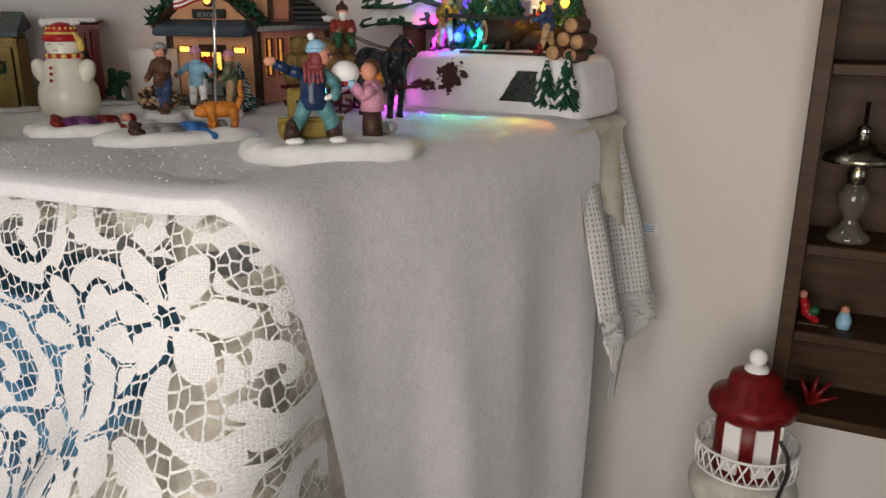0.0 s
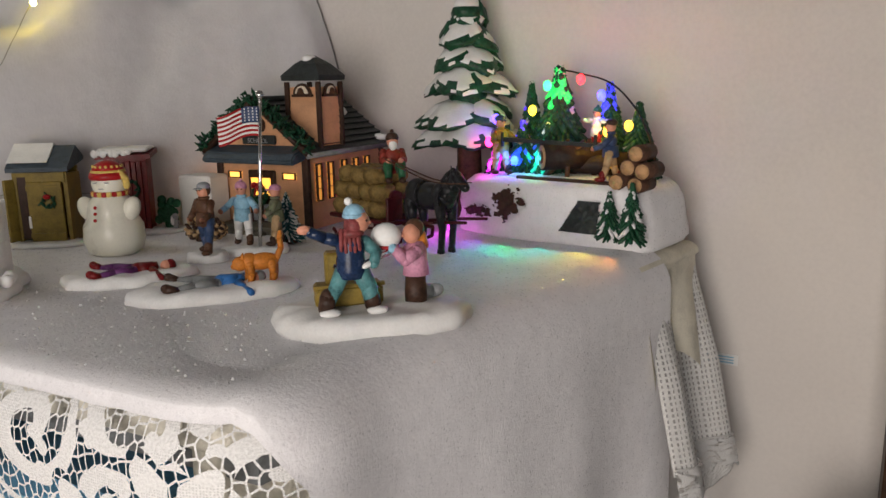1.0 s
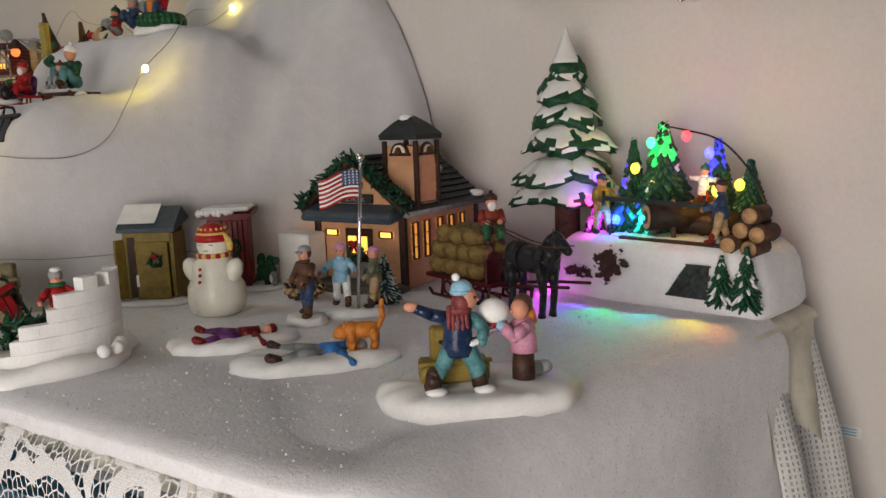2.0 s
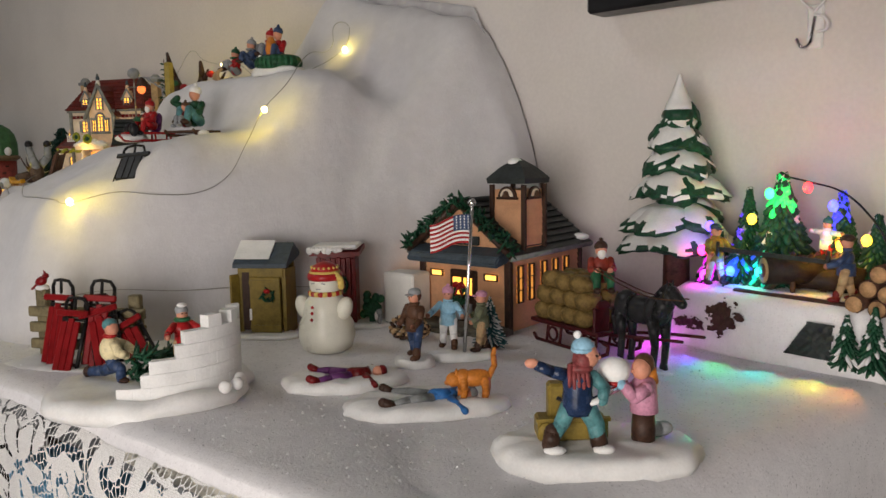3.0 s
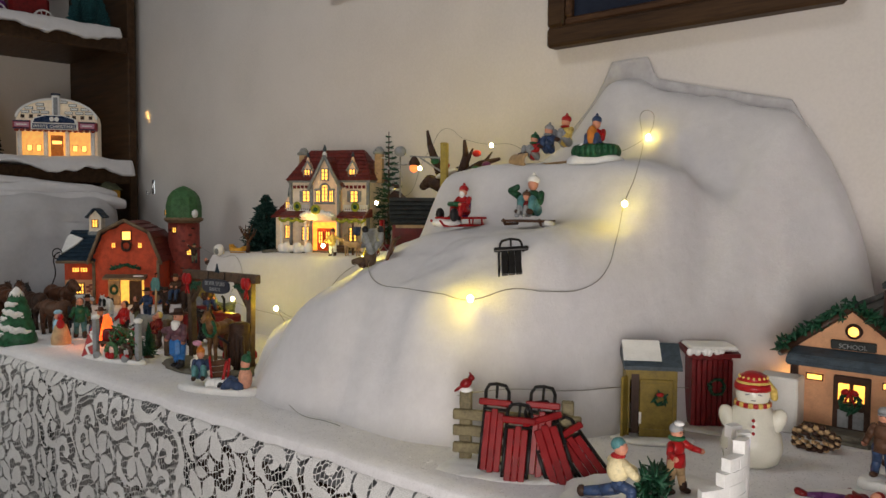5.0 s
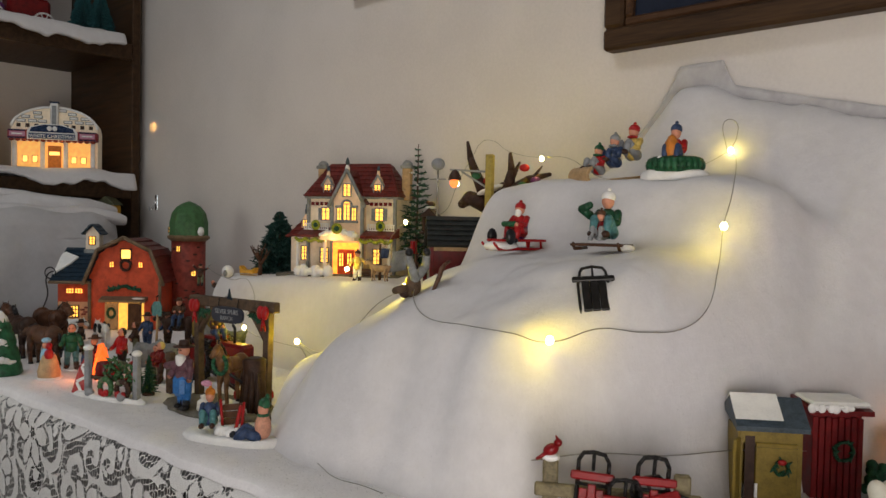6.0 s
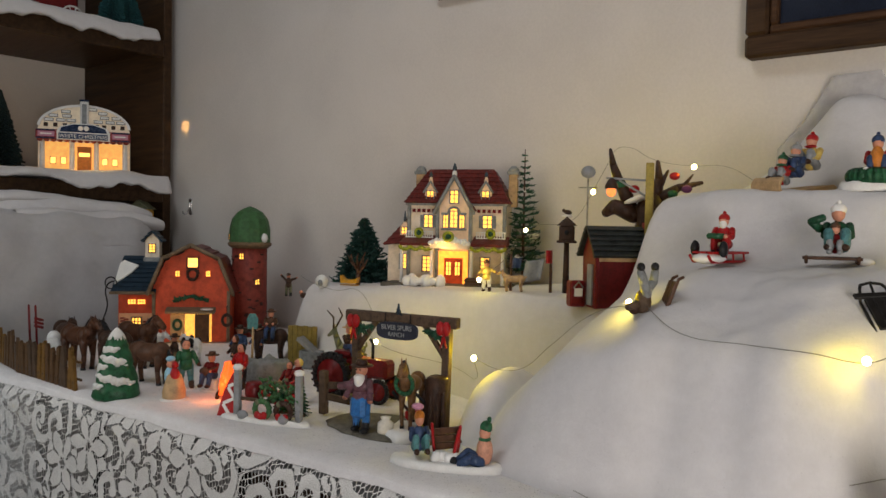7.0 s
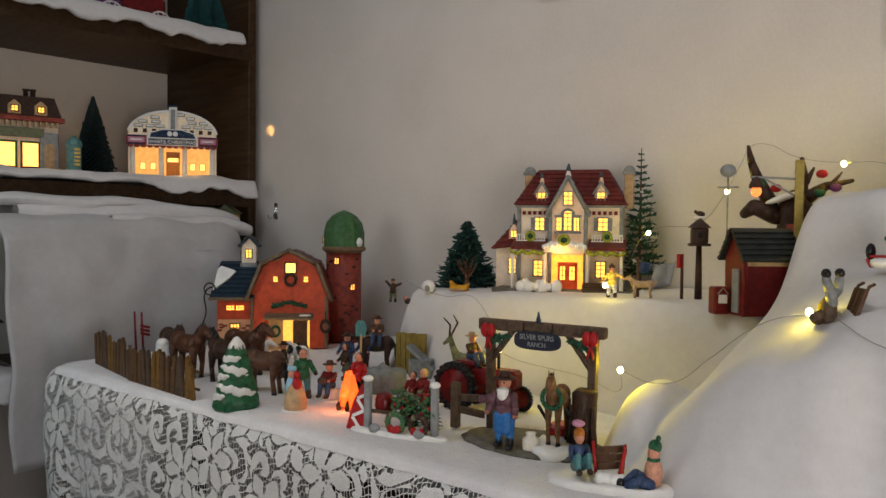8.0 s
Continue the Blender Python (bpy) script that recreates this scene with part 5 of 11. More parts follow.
    for sx in (-1, 1):
        for sy in (-1, 1):
            bm = bmesh.new()
            box(bm, (tx + sx * w, ty + sy * w, 0.110), (0.0045, 0.0045, 0.066), bev=0.0006)
            part("corner_post", bm, DARKBROWN, tower)
    for dx, dy, yaw in ((0, -w - 0.0004, 0), (w + 0.0004, 0, 90)):
        m4 = pose(tx + dx, ty + dy, 0.131, 0, 0, yaw)
        bm = bmesh.new()
        pts = [(0.0105 * math.cos(a), 0.0105 * math.sin(a)) for a in np.linspace(0, math.pi, 13)]
        prism(bm, pts, -0.0012, 0.001, "y")
        box(bm, (0, -0.0003, -0.0012), (0.024, 0.003, 0.0024))
        arch = part("arched_opening", bm, DARKBROWN, tower)
        arch.matrix_basis = m4
        bm = bmesh.new()
        prism(bm, [(0.0075 * math.cos(a), 0.0006 + 0.0075 * math.sin(a)) for a in np.linspace(0, math.pi, 11)], -0.0018, -0.0008, "y")
        part("pane", bm, IVORY, arch)
        bm = bmesh.new()
        lathe(bm, [(0.0045, 0), (0.0036, 0.0015), (0.0022, 0.005), (0.0008, 0.006)], 10)
        bell = part("bell", bm, BROWN, arch)
        bell.location = (0.0, -0.003, 0.0002)
    bm = bmesh.new()
    lathe4 = [(0.031, 0.144), (0.032, 0.149), (0.018, 0.160), (0.003, 0.168)]
    lathe(bm, lathe4, 4, 0, (0, 0, 0))
    bmesh.ops.rotate(bm, verts=bm.verts[:], cent=(0, 0, 0), matrix=turn(0, 0, 45).to_3x3())
    bmesh.ops.translate(bm, verts=bm.verts[:], vec=(tx, ty, 0))
    for f in bm.faces:
        f.smooth = False
    part("tower_roof", bm, DARKROOF, tower)
    bm = bmesh.new()
    ball(bm, (tx - 0.002, ty - 0.002, 0.164), (0.008, 0.008, 0.005), 0, 10)
    part("snow_cap", bm, SNOWRESIN, tower)
    bm = bmesh.new()
    ball(bm, (0.060, 0.128, 0.083), (0.010, 0.008, 0.004), 0, 10)
    part("roof_snow", bm, SNOWRESIN, t)
    bm = bmesh.new()
    ball(bm, (0.02, 0.10, 0.114), (0.012, 0.02, 0.003), 0, 10, turn(0, 35, 0))
    part("roof_snow", bm, SNOWRESIN, t)


def text(body, parent, x, y, z, size, mat, yaw=0, spread=1.0):
    cu = bpy.data.curves.new("lettering", "FONT")
    cu.body, cu.size, cu.align_x, cu.extrude = body, size, "CENTER", 0.0003
    cu.materials.append(mat)
    ob = new("lettering", cu)
    ob.parent = parent
    ob.matrix_basis = pose(x, y, z, 90, 0, yaw)
    return ob


schoolhouse()


point_lamp("school_side_lamp", -0.6395, 0.690, 0.802, 0.018, (1.0, 0.48, 0.14), 0.006)


def pine_cone():
    bm = bmesh.new()
    for i in range(9):
        u = i / 8
        for j in range(10):
            a = 2 * math.pi * (j + 0.5 * (i % 2)) / 10
            r = 0.013 * math.sin(math.pi * (0.15 + 0.8 * u)) + 0.002
            ball(bm, (-0.02 + 0.042 * u, r * math.cos(a), 0.013 + r * math.sin(a)), (0.0035, 0.004, 0.002), j % 2, 6, turn(math.degrees(a), 30, 0))
    bmesh.ops.scale(bm, verts=bm.verts[:], vec=(0.85, 0.85, 0.78))
    solid("pine_cone", bm, [DARKBROWN, TAN], -0.584, 0.592, TOP + 0.004, 10, "brown pine cone lying on the snow by the school", "pine cone")


pine_cone()


def bottle_brush(name, x, y, z, h, r, mat, label, snow=True, group="", n=420, base=True):
    """A bristle tree: twisted wire and rows of fine bristles, frosted at the tips."""
    t = empty(name, x, y, z, 0, label, "model tree", group)
    bm = bmesh.new()
    if base:
        cone(bm, (0, 0, 0), (0, 0, h * 0.06), r * 0.55, r * 0.5, 0, 14)
    cone(bm, (0, 0, 0.0), (0, 0, h * 0.96), r * 0.07, r * 0.03, 0, 6)
    part("trunk", bm, BARK, t)
    bm = bmesh.new()
    for i in range(n):
        u = (i + random.random()) / n
        a = i * 2.399
        rr = r * (1 - u) ** 0.85 * random.uniform(0.8, 1.08) + r * 0.04
        z0 = h * (0.10 + 0.86 * u)
        p, q = Vector((0, 0, z0)), Vector((rr * math.cos(a), rr * math.sin(a), z0 - rr * 0.22))
        cone(bm, p, q, r * 0.10, r * 0.035, 1 if (snow and random.random() < 0.3) else 0, 4, False)
    part("bristles", bm, [mat, SNOWRESIN], t)


bottle_brush("bristle_tree", -0.502, 0.612, TOP + 0.005, 0.047, 0.016, BLUEGREEN, "small frosted blue-green bristle tree beside the school", n=300)


# ---------------------------------------------------------------- flag pole group, boy, dog and snow angels
def flag_group():
    t = empty("flagpole", -0.499, 0.566, TOP + 0.004, 45, "silver flagpole with a striped flag on a snow base", "flagpole")
    bm = bmesh.new()
    lumpy_base(bm, 0.029, 0.015, 0.0065, 0, 1.0)
    part("snow_base", bm, SNOWRESIN, t)
    bm = bmesh.new()
    cone(bm, (0.004, -0.004, 0.005), (0.012, -0.004, 0.131), 0.0016, 0.0014)
    ball(bm, (0.012, -0.004, 0.134), 0.0036)
    pole = part("pole", bm, CHROME, t)
    # the cloth waves to one side: seven red and six white stripes and a blue canton
    fw, fh, x0, z0 = 0.034, 0.024, 0.0105, 0.124

    def at(u, v):
        x = x0 - fw * u
        return (x, -0.004 + 0.0025 * math.sin(u * 6.0) * u, z0 - fh * v - 0.006 * u + 0.002 * math.sin(u * 5))
    k = 13
    bm = bmesh.new()
    grid_mesh(bm, 14, 6, lambda u, v: (at(u, v)[0], at(u, v)[1] + 0.0008, at(u, v)[2]))
    flag = thick(part("flag", bm, WHITE, t), 0.0004)
    for i in range(k):
        bm = bmesh.new()
        grid_mesh(bm, 14, 1, lambda u, v: at(u, (i + v) / k))
        thick(part("stripe", bm, WHITE if i % 2 else RED, flag), 0.0006)
    bm = bmesh.new()
    grid_mesh(bm, 6, 4, lambda u, v: (at(0.42 * u, 0.54 * v)[0], at(0.42 * u, 0.54 * v)[1] - 0.0009, at(0.42 * u, 0.54 * v)[2]))
    thick(part("canton", bm, DENIM, flag), 0.0004)
    bm = bmesh.new()
    for i in range(4):
        for j in range(5):
            p = at(0.42 * (i + 0.6) / 4.4, 0.54 * (j + 0.6) / 5.4)
            ball(bm, (p[0], p[1] - 0.0012, p[2]), 0.0007, 0, 6)
    part("star_dots", bm, WHITE, flag)


flag_group()
slots = [PALEBLUE, WHITE, BROWN, SKIN, PINK, YELLOW]
bm = bmesh.new()
person(bm, 0.056, 0, 1, 2, 3, 4, (0, 0, 0), 10, 0.06, ((0.25, 0.9), (0.25, 0.9)))
solid("girl_figurine", bm, slots, -0.514, 0.569, TOP + 0.0105, 20, "painted girl figurine in a light blue coat and pink hat", "figurine", "figurines at the flagpole")
bm = bmesh.new()
person(bm, 0.054, 0, 1, 2, 3, 4, (0, 0, 0), -60, 0.06, ((0.2, 0.6), (0.2, 0.6)), hat_kind="cap")
solid("scout_figurine", bm, [KHAKI, TAN, DARKBROWN, SKIN, PINK], -0.486, 0.580, TOP + 0.0105, 10, "painted figurine in an olive coat and tan trousers", "figurine", "figurines at the flagpole")
bm = bmesh.new()
lumpy_base(bm, 0.0175, 0.0145, 0.008, 5, 4.0)
person(bm, 0.060, 0, 1, 2, 3, 4, (0, 0, 0.008), -40, 0.10, ((0.12, 0.3), (0.12, 0.9)), hat_kind="cap", hair=2)
solid("boy_figurine", bm, [BROWN, DENIM, BROWN, SKIN, GREY, SNOWRESIN], -0.511, 0.524, TOP + 0.004, 40, "painted boy figurine in brown jacket and jeans on a snow base", "figurine")


def angel(bm, rx, coat, legs, boots, hat, skin, flip=1):
    """A child lying on its back, arms spread."""
    z, k = 0.0088, rx / 0.05
    limb(bm, [(flip * 0.008 * k, 0, z), (flip * 0.020 * k, 0.001, z)], [0.0068 * k, 0.0062 * k], coat, 10)
    for s in (-1, 1):
        limb(bm, [(flip * 0.004 * k, s * 0.004, z), (flip * -0.012 * k, s * 0.010, z + 0.001), (flip * -0.026 * k, s * 0.0150, z)], [0.0048 * k, 0.0040 * k, 0.0032 * k], legs, 8)
        limb(bm, [(flip * -0.024 * k, s * 0.0145, z), (flip * -0.031 * k, s * 0.0165, z + 0.003)], [0.0036 * k, 0.0036 * k], boots, 8)
        limb(bm, [(flip * 0.020 * k, s * 0.006, z), (flip * 0.024 * k, s * 0.018, z - 0.001), (flip * 0.028 * k, s * 0.026, z - 0.002)], [0.0036 * k, 0.003 * k, 0.0026 * k], coat, 8)
    ball(bm, (flip * 0.032 * k, 0, z + 0.001), 0.0055 * k, skin, 10)
    ball(bm, (flip * 0.036 * k, 0.001, z + 0.001), (0.0052 * k, 0.006 * k, 0.006 * k), hat, 10)


bm = bmesh.new()
lumpy_base(bm, 0.047, 0.029, 0.0085, 0, 8.0)
angel(bm, 0.041, 1, 2, 1, 1, 3, 1)
solid("snow_angel_girl", bm, [SNOWRESIN, DARKRED, PURPLE, SKIN], -0.519, 0.453, TOP + 0.003, 50, "painted girl in red and purple making a snow angel", "figurine", "snow angel figurines")
bm = bmesh.new()
lumpy_base(bm, 0.058, 0.030, 0.009, 0, 12.0)
angel(bm, 0.046, 1, 2, 3, 2, 4, 1)
boy_verts = set(bm.verts)
ball(bm, (0.038, 0.008, 0.0285), (0.0165, 0.0072, 0.0082), 5, 14, turn(0, -4, 0))
ball(bm, (0.027, 0.008, 0.0290), (0.0085, 0.0072, 0.0085), 5, 12)
ball(bm, (0.0185, 0.008, 0.0275), (0.0078, 0.0066, 0.0070), 5, 12)
ball(bm, (0.0130, 0.008, 0.0250), (0.0036, 0.0032, 0.0030), 5, 8)
for sx, sy in ((0.027, 0.004), (0.025, 0.012), (0.047, 0.004), (0.049, 0.012)):
    limb(bm, [(sx, sy, 0.027), (sx + 0.001, sy, 0.018), (sx, sy, 0.0105)], [0.0046, 0.0036, 0.0032], 5, 8)
for sy in (0.0045, 0.0115):
    cone(bm, (0.0205, sy, 0.0325), (0.0215, sy, 0.0370), 0.0022, 0.0004, 5, 6)
limb(bm, [(0.052, 0.008, 0.031), (0.0565, 0.008, 0.040), (0.0555, 0.008, 0.050), (0.0565, 0.008, 0.055)], [0.0032, 0.0028, 0.0026, 0.002], 5, 8)
for sx in (0.025, 0.043):
    for sy in (0.007, 0.013):
        ball(bm, (sx, sy, 0.0105), (0.003, 0.0025, 0.002), 0, 8)
cat_at = Matrix.Translation((0.034, -0.004, 0.0095)) @ Matrix.Scale(0.74, 4) @ Matrix.Translation((-0.037, -0.008, -0.0105))
for v in bm.verts:
    if v not in boy_verts:
        v.co = cat_at @ v.co
solid("snow_angel_boy", bm, [SNOWRESIN, BLUEP, GREYTRIM, DARKBROWN, SKIN, ORANGE], -0.432, 0.451, TOP + 0.003, 46, "painted boy making a snow angel beside a ginger cat", "figurine", "snow angel figurines")


def snowman():
    t = empty("snowman", -0.611, 0.513, TOP + 0.004, 24, "cream ceramic snowman with striped knit hat and scarf", "snowman")
    bm = bmesh.new()
    lathe(bm, [(0.016, 0), (0.0225, 0.004), (0.0255, 0.014), (0.0245, 0.026), (0.0208, 0.033), (0.0205, 0.038), (0.0185, 0.046), (0.013, 0.052), (0.0125, 0.055), (0.0145, 0.061), (0.0135, 0.068), (0.008, 0.073)], 28, 0)
    for s in (-1, 1):
        ball(bm, (s * 0.0195, -0.004, 0.040), (0.0075, 0.008, 0.0115), 0, 14, turn(0, s * 24, 0))
    part("body", bm, CERAMIC, t)
    bm = bmesh.new()
    for i in range(22):
        a = 2 * math.pi * i / 22
        box(bm, (0.0135 * math.cos(a), 0.0135 * math.sin(a), 0.0535), (0.004, 0.0042, 0.0042), i % 2, turn(0, 0, math.degrees(a)), 0.0008)
    part("scarf", bm, [YELLOW, RED], t, "red and yellow striped scarf")
    bm = bmesh.new()
    lathe(bm, [(0.0150, 0.0655), (0.0158, 0.068), (0.0150, 0.0715)], 22, 0)
    lathe(bm, [(0.0140, 0.071), (0.0138, 0.0735)], 22, 1)
    lathe(bm, [(0.0135, 0.073), (0.0112, 0.0775), (0.006, 0.0805), (0.002, 0.0815)], 22, 0)
    for i in range(16):
        a = 2 * math.pi * i / 16
        ball(bm, (0.0115 * math.cos(a), 0.0115 * math.sin(a), 0.0765), 0.0013, 1, 6)
    limb(bm, [(0.012, -0.004, 0.071), (0.0165, -0.003, 0.066), (0.017, -0.003, 0.060)], [0.003, 0.0028, 0.003], 1, 8)
    part("knit_hat", bm, [RED, YELLOW], t, "red knit hat with yellow stripe")
    for z in (0.0445, 0.0395, 0.034):
        bm = bmesh.new()
        ball(bm, (0, -0.0195 - 0.0003 / max(z, 0.01), z), 0.0015, 0, 8)
        part("button", bm, RED, t)
    for s in (-1, 1):
        bm = bmesh.new()
        box(bm, (s * 0.005, -0.0138, 0.0635), (0.0035, 0.0012, 0.0008), 0, turn(0, s * 10, 0))
        part("eye", bm, GREYTRIM, t)
    bm = bmesh.new()
    box(bm, (0, -0.0142, 0.0585), (0.004, 0.001, 0.0007))
    part("mouth", bm, GREYTRIM, t)


snowman()


# ---------------------------------------------------------------- two outhouses
def outhouse_olive():
    t = empty("wooden_outhouse", -0.707, 0.512, TOP + 0.004, 36, "olive wooden outhouse with slate roof, snow and open door", "model outhouse")
    w, d = 0.0245, 0.038
    t.scale = (0.9, 0.9, 0.92)
    bm = bmesh.new()
    box(bm, (-w, d / 2, 0.038), (0.004, d, 0.070), 0)
    prism(bm, [(0, 0), (d, 0), (d, 0.070), (0, 0.072)], w - 0.002, w + 0.002, "x")
    box(bm, (0, d, 0.038), (2 * w, 0.004, 0.076))
    box(bm, (0, 0, 0.068), (2 * w, 0.004, 0.010))
    box(bm, (0, d / 2, 0.002), (2 * w, d, 0.004))
    part("wall", bm, OLIVE, t)
    bm = bmesh.new()
    prism(bm, [(-0.007, 0.074), (-0.007, 0.078), (0.008, 0.088), (d * 0.6, 0.098), (d + 0.005, 0.086), (d + 0.005, 0.082)], -w - 0.005, w + 0.006, "x")
    part("roof", bm, SLATE, t)
    bm = bmesh.new()
    prism(bm, [(-0.003, 0.083), (0.008, 0.0905), (d * 0.6, 0.1005), (d + 0.004, 0.089), (d * 0.6, 0.0985), (0.008, 0.0885)], -w - 0.005, w * 0.4, "x")
    part("roof_snow", bm, SNOWRESIN, t)
    bm = bmesh.new()
    box(bm, (0.0045, -0.003, 0.034), (0.034, 0.003, 0.060), bev=0.0006)
    for z in (0.010, 0.058):
        box(bm, (0.0045, -0.0050, z), (0.034, 0.0018, 0.005))
    door = part("door", bm, OLIVE, t)
    bm = bmesh.new()
    for i in range(24):
        a = 2 * math.pi * i / 24
        p = Vector((0.008 + 0.0055 * math.cos(a), -0.006, 0.044 + 0.0055 * math.sin(a)))
        cone(bm, p, p + Vector((random.gauss(0, 0.002), -0.002, random.gauss(0, 0.002))), 0.0018, 0.0005, 0, 5)
    part("wreath", bm, PINEGREEN, door)
    bm = bmesh.new()
    ball(bm, (0.008, -0.0085, 0.0495), (0.004, 0.002, 0.0025), 0, 8)
    part("bow", bm, RED, door)
    bm = bmesh.new()
    box(bm, (-0.012, -0.0048, 0.024), (0.0025, 0.001, 0.012))
    part("handle", bm, WHITE, door)
    bm = bmesh.new()
    box(bm, (0.006, 0, 0.036), (0.012, 0.003, 0.062), bev=0.0006)
    leaf = part("door_leaf", bm, OLIVE, t)
    leaf.matrix_basis = pose(-w - 0.001, 0, 0, 0, 0, -120)
    bm = bmesh.new()
    box(bm, (-0.017, -0.0018, 0.038), (0.008, 0.0016, 0.062))
    part("opening", bm, DARKBROWN, t)
    bm = bmesh.new()
    lumpy_base(bm, 0.042, 0.020, 0.004, 0, 6.0, c=(0.004, -0.004))
    part("snow_base", bm, SNOWRESIN, t)


outhouse_olive()


def outhouse_red():
    t = empty("red_outhouse", -0.681, 0.585, TOP + 0.004, 40, "dark red board outhouse with a snowy roof", "model outhouse")
    w, d, h = 0.0205, 0.028, 0.074
    bm = bmesh.new()
    box(bm, (0, d / 2, h / 2), (2 * w - 0.002, d - 0.002, h))
    part("wall", bm, DARKRED, t)
    for i in range(8):
        bm = bmesh.new()
        x = -w + (i + 0.5) * 2 * w / 8
        box(bm, (x, -0.0005, h / 2 - 0.001), (2 * w / 8 - 0.0008, 0.003, h - 0.003 - 0.002 * (i % 2)), bev=0.0004)
        part("board", bm, DARKRED, t)
    bm = bmesh.new()
    prism(bm, [(-0.008, h), (-0.008, h + 0.004), (d + 0.005, h + 0.008), (d + 0.005, h + 0.003)], -w - 0.005, w + 0.005, "x")
    part("roof", bm, DARKRED, t)
    bm = bmesh.new()
    box(bm, (0, d / 2 - 0.002, h + 0.0085), (2 * w + 0.006, d + 0.012, 0.004), bev=0.0018)
    for i in range(9):
        x = -w - 0.004 + (2 * w + 0.008) * i / 13
        ln = random.uniform(0.001, 0.0042)
        ball(bm, (x, -0.0105, h + 0.008 - ln / 2), (0.0036, 0.0018, ln), 0, 8)
    part("roof_snow", bm, SNOWRESIN, t)
    bm = bmesh.new()
    for i in range(30):
        a = 2 * math.pi * i / 30
        p = Vector((0.004 + 0.0075 * math.cos(a), -0.004, 0.044 + 0.0075 * math.sin(a)))
        cone(bm, p, p + Vector((random.gauss(0, 0.002), -0.002, random.gauss(0, 0.002))), 0.0018, 0.0005, 0, 5)
    part("wreath", bm, PINEGREEN, t)
    bm = bmesh.new()
    for i in range(40):
        p = Vector((0.036 + random.gauss(0, 0.004), 0.004, 0.018 + random.gauss(0, 0.006)))
        ball(bm, p, 0.0045, 0, 6)
    part("shrub", bm, GREEN, t)
    bm = bmesh.new()
    ball(bm, (0.044, -0.006, 0.009), (0.003, 0.004, 0.006), 0, 8)
    ball(bm, (0.044, -0.008, 0.016), 0.0034, 0, 8)
    ball(bm, (0.041, -0.008, 0.012), (0.002, 0.002, 0.005), 1, 8)
    part("kitten", bm, [GREY, WHITE], t)
    bm = bmesh.new()
    lumpy_base(bm, 0.040, 0.022, 0.004, 0, 9.0, c=(0.014, 0.0))
    part("snow_base", bm, SNOWRESIN, t)


outhouse_red()
bm = bmesh.new()
box(bm, (0, 0, 0.027), (0.040, 0.030, 0.055), bev=0.002)
solid("white_box", bm, paint("white_foam", (0.74, 0.72, 0.68), 0.7, 0.05, 60, 0.2), -0.6345, 0.640, TOP + 0.004, 6, "plain white foam box beside the school", "box")


# ---------------------------------------------------------------- snow fort
def snow_fort():
    t = empty("snow_fort", -0.589, 0.3275, TOP + 0.003, 75, "white snow fort of stepped blocks on a snow mound", "snow fort")
    bm = bmesh.new()
    lumpy_base(bm, 0.074, 0.064, 0.013, 0, 20.0, 44, (0.011, 0.0267))
    part("snow_base", bm, SNOWRESIN, t)
    for x, y in ((0.064, -0.018), (0.048, -0.034), (0.058, -0.030)):
        bm = bmesh.new()
        ball(bm, (x, y, 0.0155), 0.0047, 0, 10)
        part("snowball", bm, SNOWRESIN, t)
    # curved wall of blocks, six courses that step down to one end, with gaps in the top one
    r, cx, cy = 0.047, 0.020, 0.012
    a0, a1, n, hc = radians(222), radians(352), 10, 0.0090
    height = [1, 2, 3, 4, 5, 6, 5, 6, 5, 6]
    for i in range(n):
        for j in range(height[i]):
            shift = 0.5 * (j % 2)
            lo, hi = a0 + (a1 - a0) * (i + shift) / n, a0 + (a1 - a0) * (i + 1 + shift) / n - 0.0007
            z0, z1 = 0.012 + hc * j, 0.012 + hc * (j + 1) - 0.00015
            ring = [lo + (hi - lo) * k / 3 for k in range(4)]
            k1, k2 = 1.10 + random.uniform(-0.004, 0.004), 0.90
            pts = [(cx + r * 1.05 * k1 * math.cos(a), cy + r * 0.75 * k1 * math.sin(a)) for a in ring] + [(cx + r * 1.05 * k2 * math.cos(a), cy + r * 0.75 * k2 * math.sin(a)) for a in ring[::-1]]
            bm = bmesh.new()
            prism(bm, pts, z0, z1, "z")
            part("snow_block", bm, SNOWRESIN, t)


snow_fort()
bm = bmesh.new()
limb(bm, [(-0.010, 0.004, 0.006), (0.002, 0, 0.010), (0.004, -0.004, 0.017)], [0.0048, 0.005, 0.0055], 1, 8)
limb(bm, [(0.004, -0.004, 0.014), (0.014, -0.007, 0.011), (0.014, -0.007, 0.003)], [0.005, 0.0045, 0.004], 1, 8)
ball(bm, (0.017, -0.008, 0.002), (0.0055, 0.0035, 0.0025), 2, 8)
limb(bm, [(-0.010, 0.004, 0.006), (-0.024, 0.005, 0.004)], [0.0046, 0.004], 1, 8)
ball(bm, (-0.027, 0.005, 0.004), (0.004, 0.0045, 0.005), 2, 8)
ball(bm, (0.003, -0.003, 0.026), (0.0095, 0.0085, 0.011), 0, 12)
limb(bm, [(0.008, -0.006, 0.031), (0.015, -0.010, 0.025), (0.018, -0.004, 0.021)], [0.0042, 0.0038, 0.0034], 0, 8)
limb(bm, [(-0.002, 0.004, 0.031), (0.007, 0.012, 0.026), (0.016, 0.010, 0.022)], [0.0042, 0.0038, 0.0034], 0, 8)
ball(bm, (0.003, -0.003, 0.037), (0.0065, 0.006, 0.0025), 4, 10)
ball(bm, (0.005, -0.003, 0.0425), (0.006, 0.006, 0.0062), 3, 10)
ball(bm, (0.003, -0.002, 0.0455), (0.0066, 0.0066, 0.0055), 5, 10)
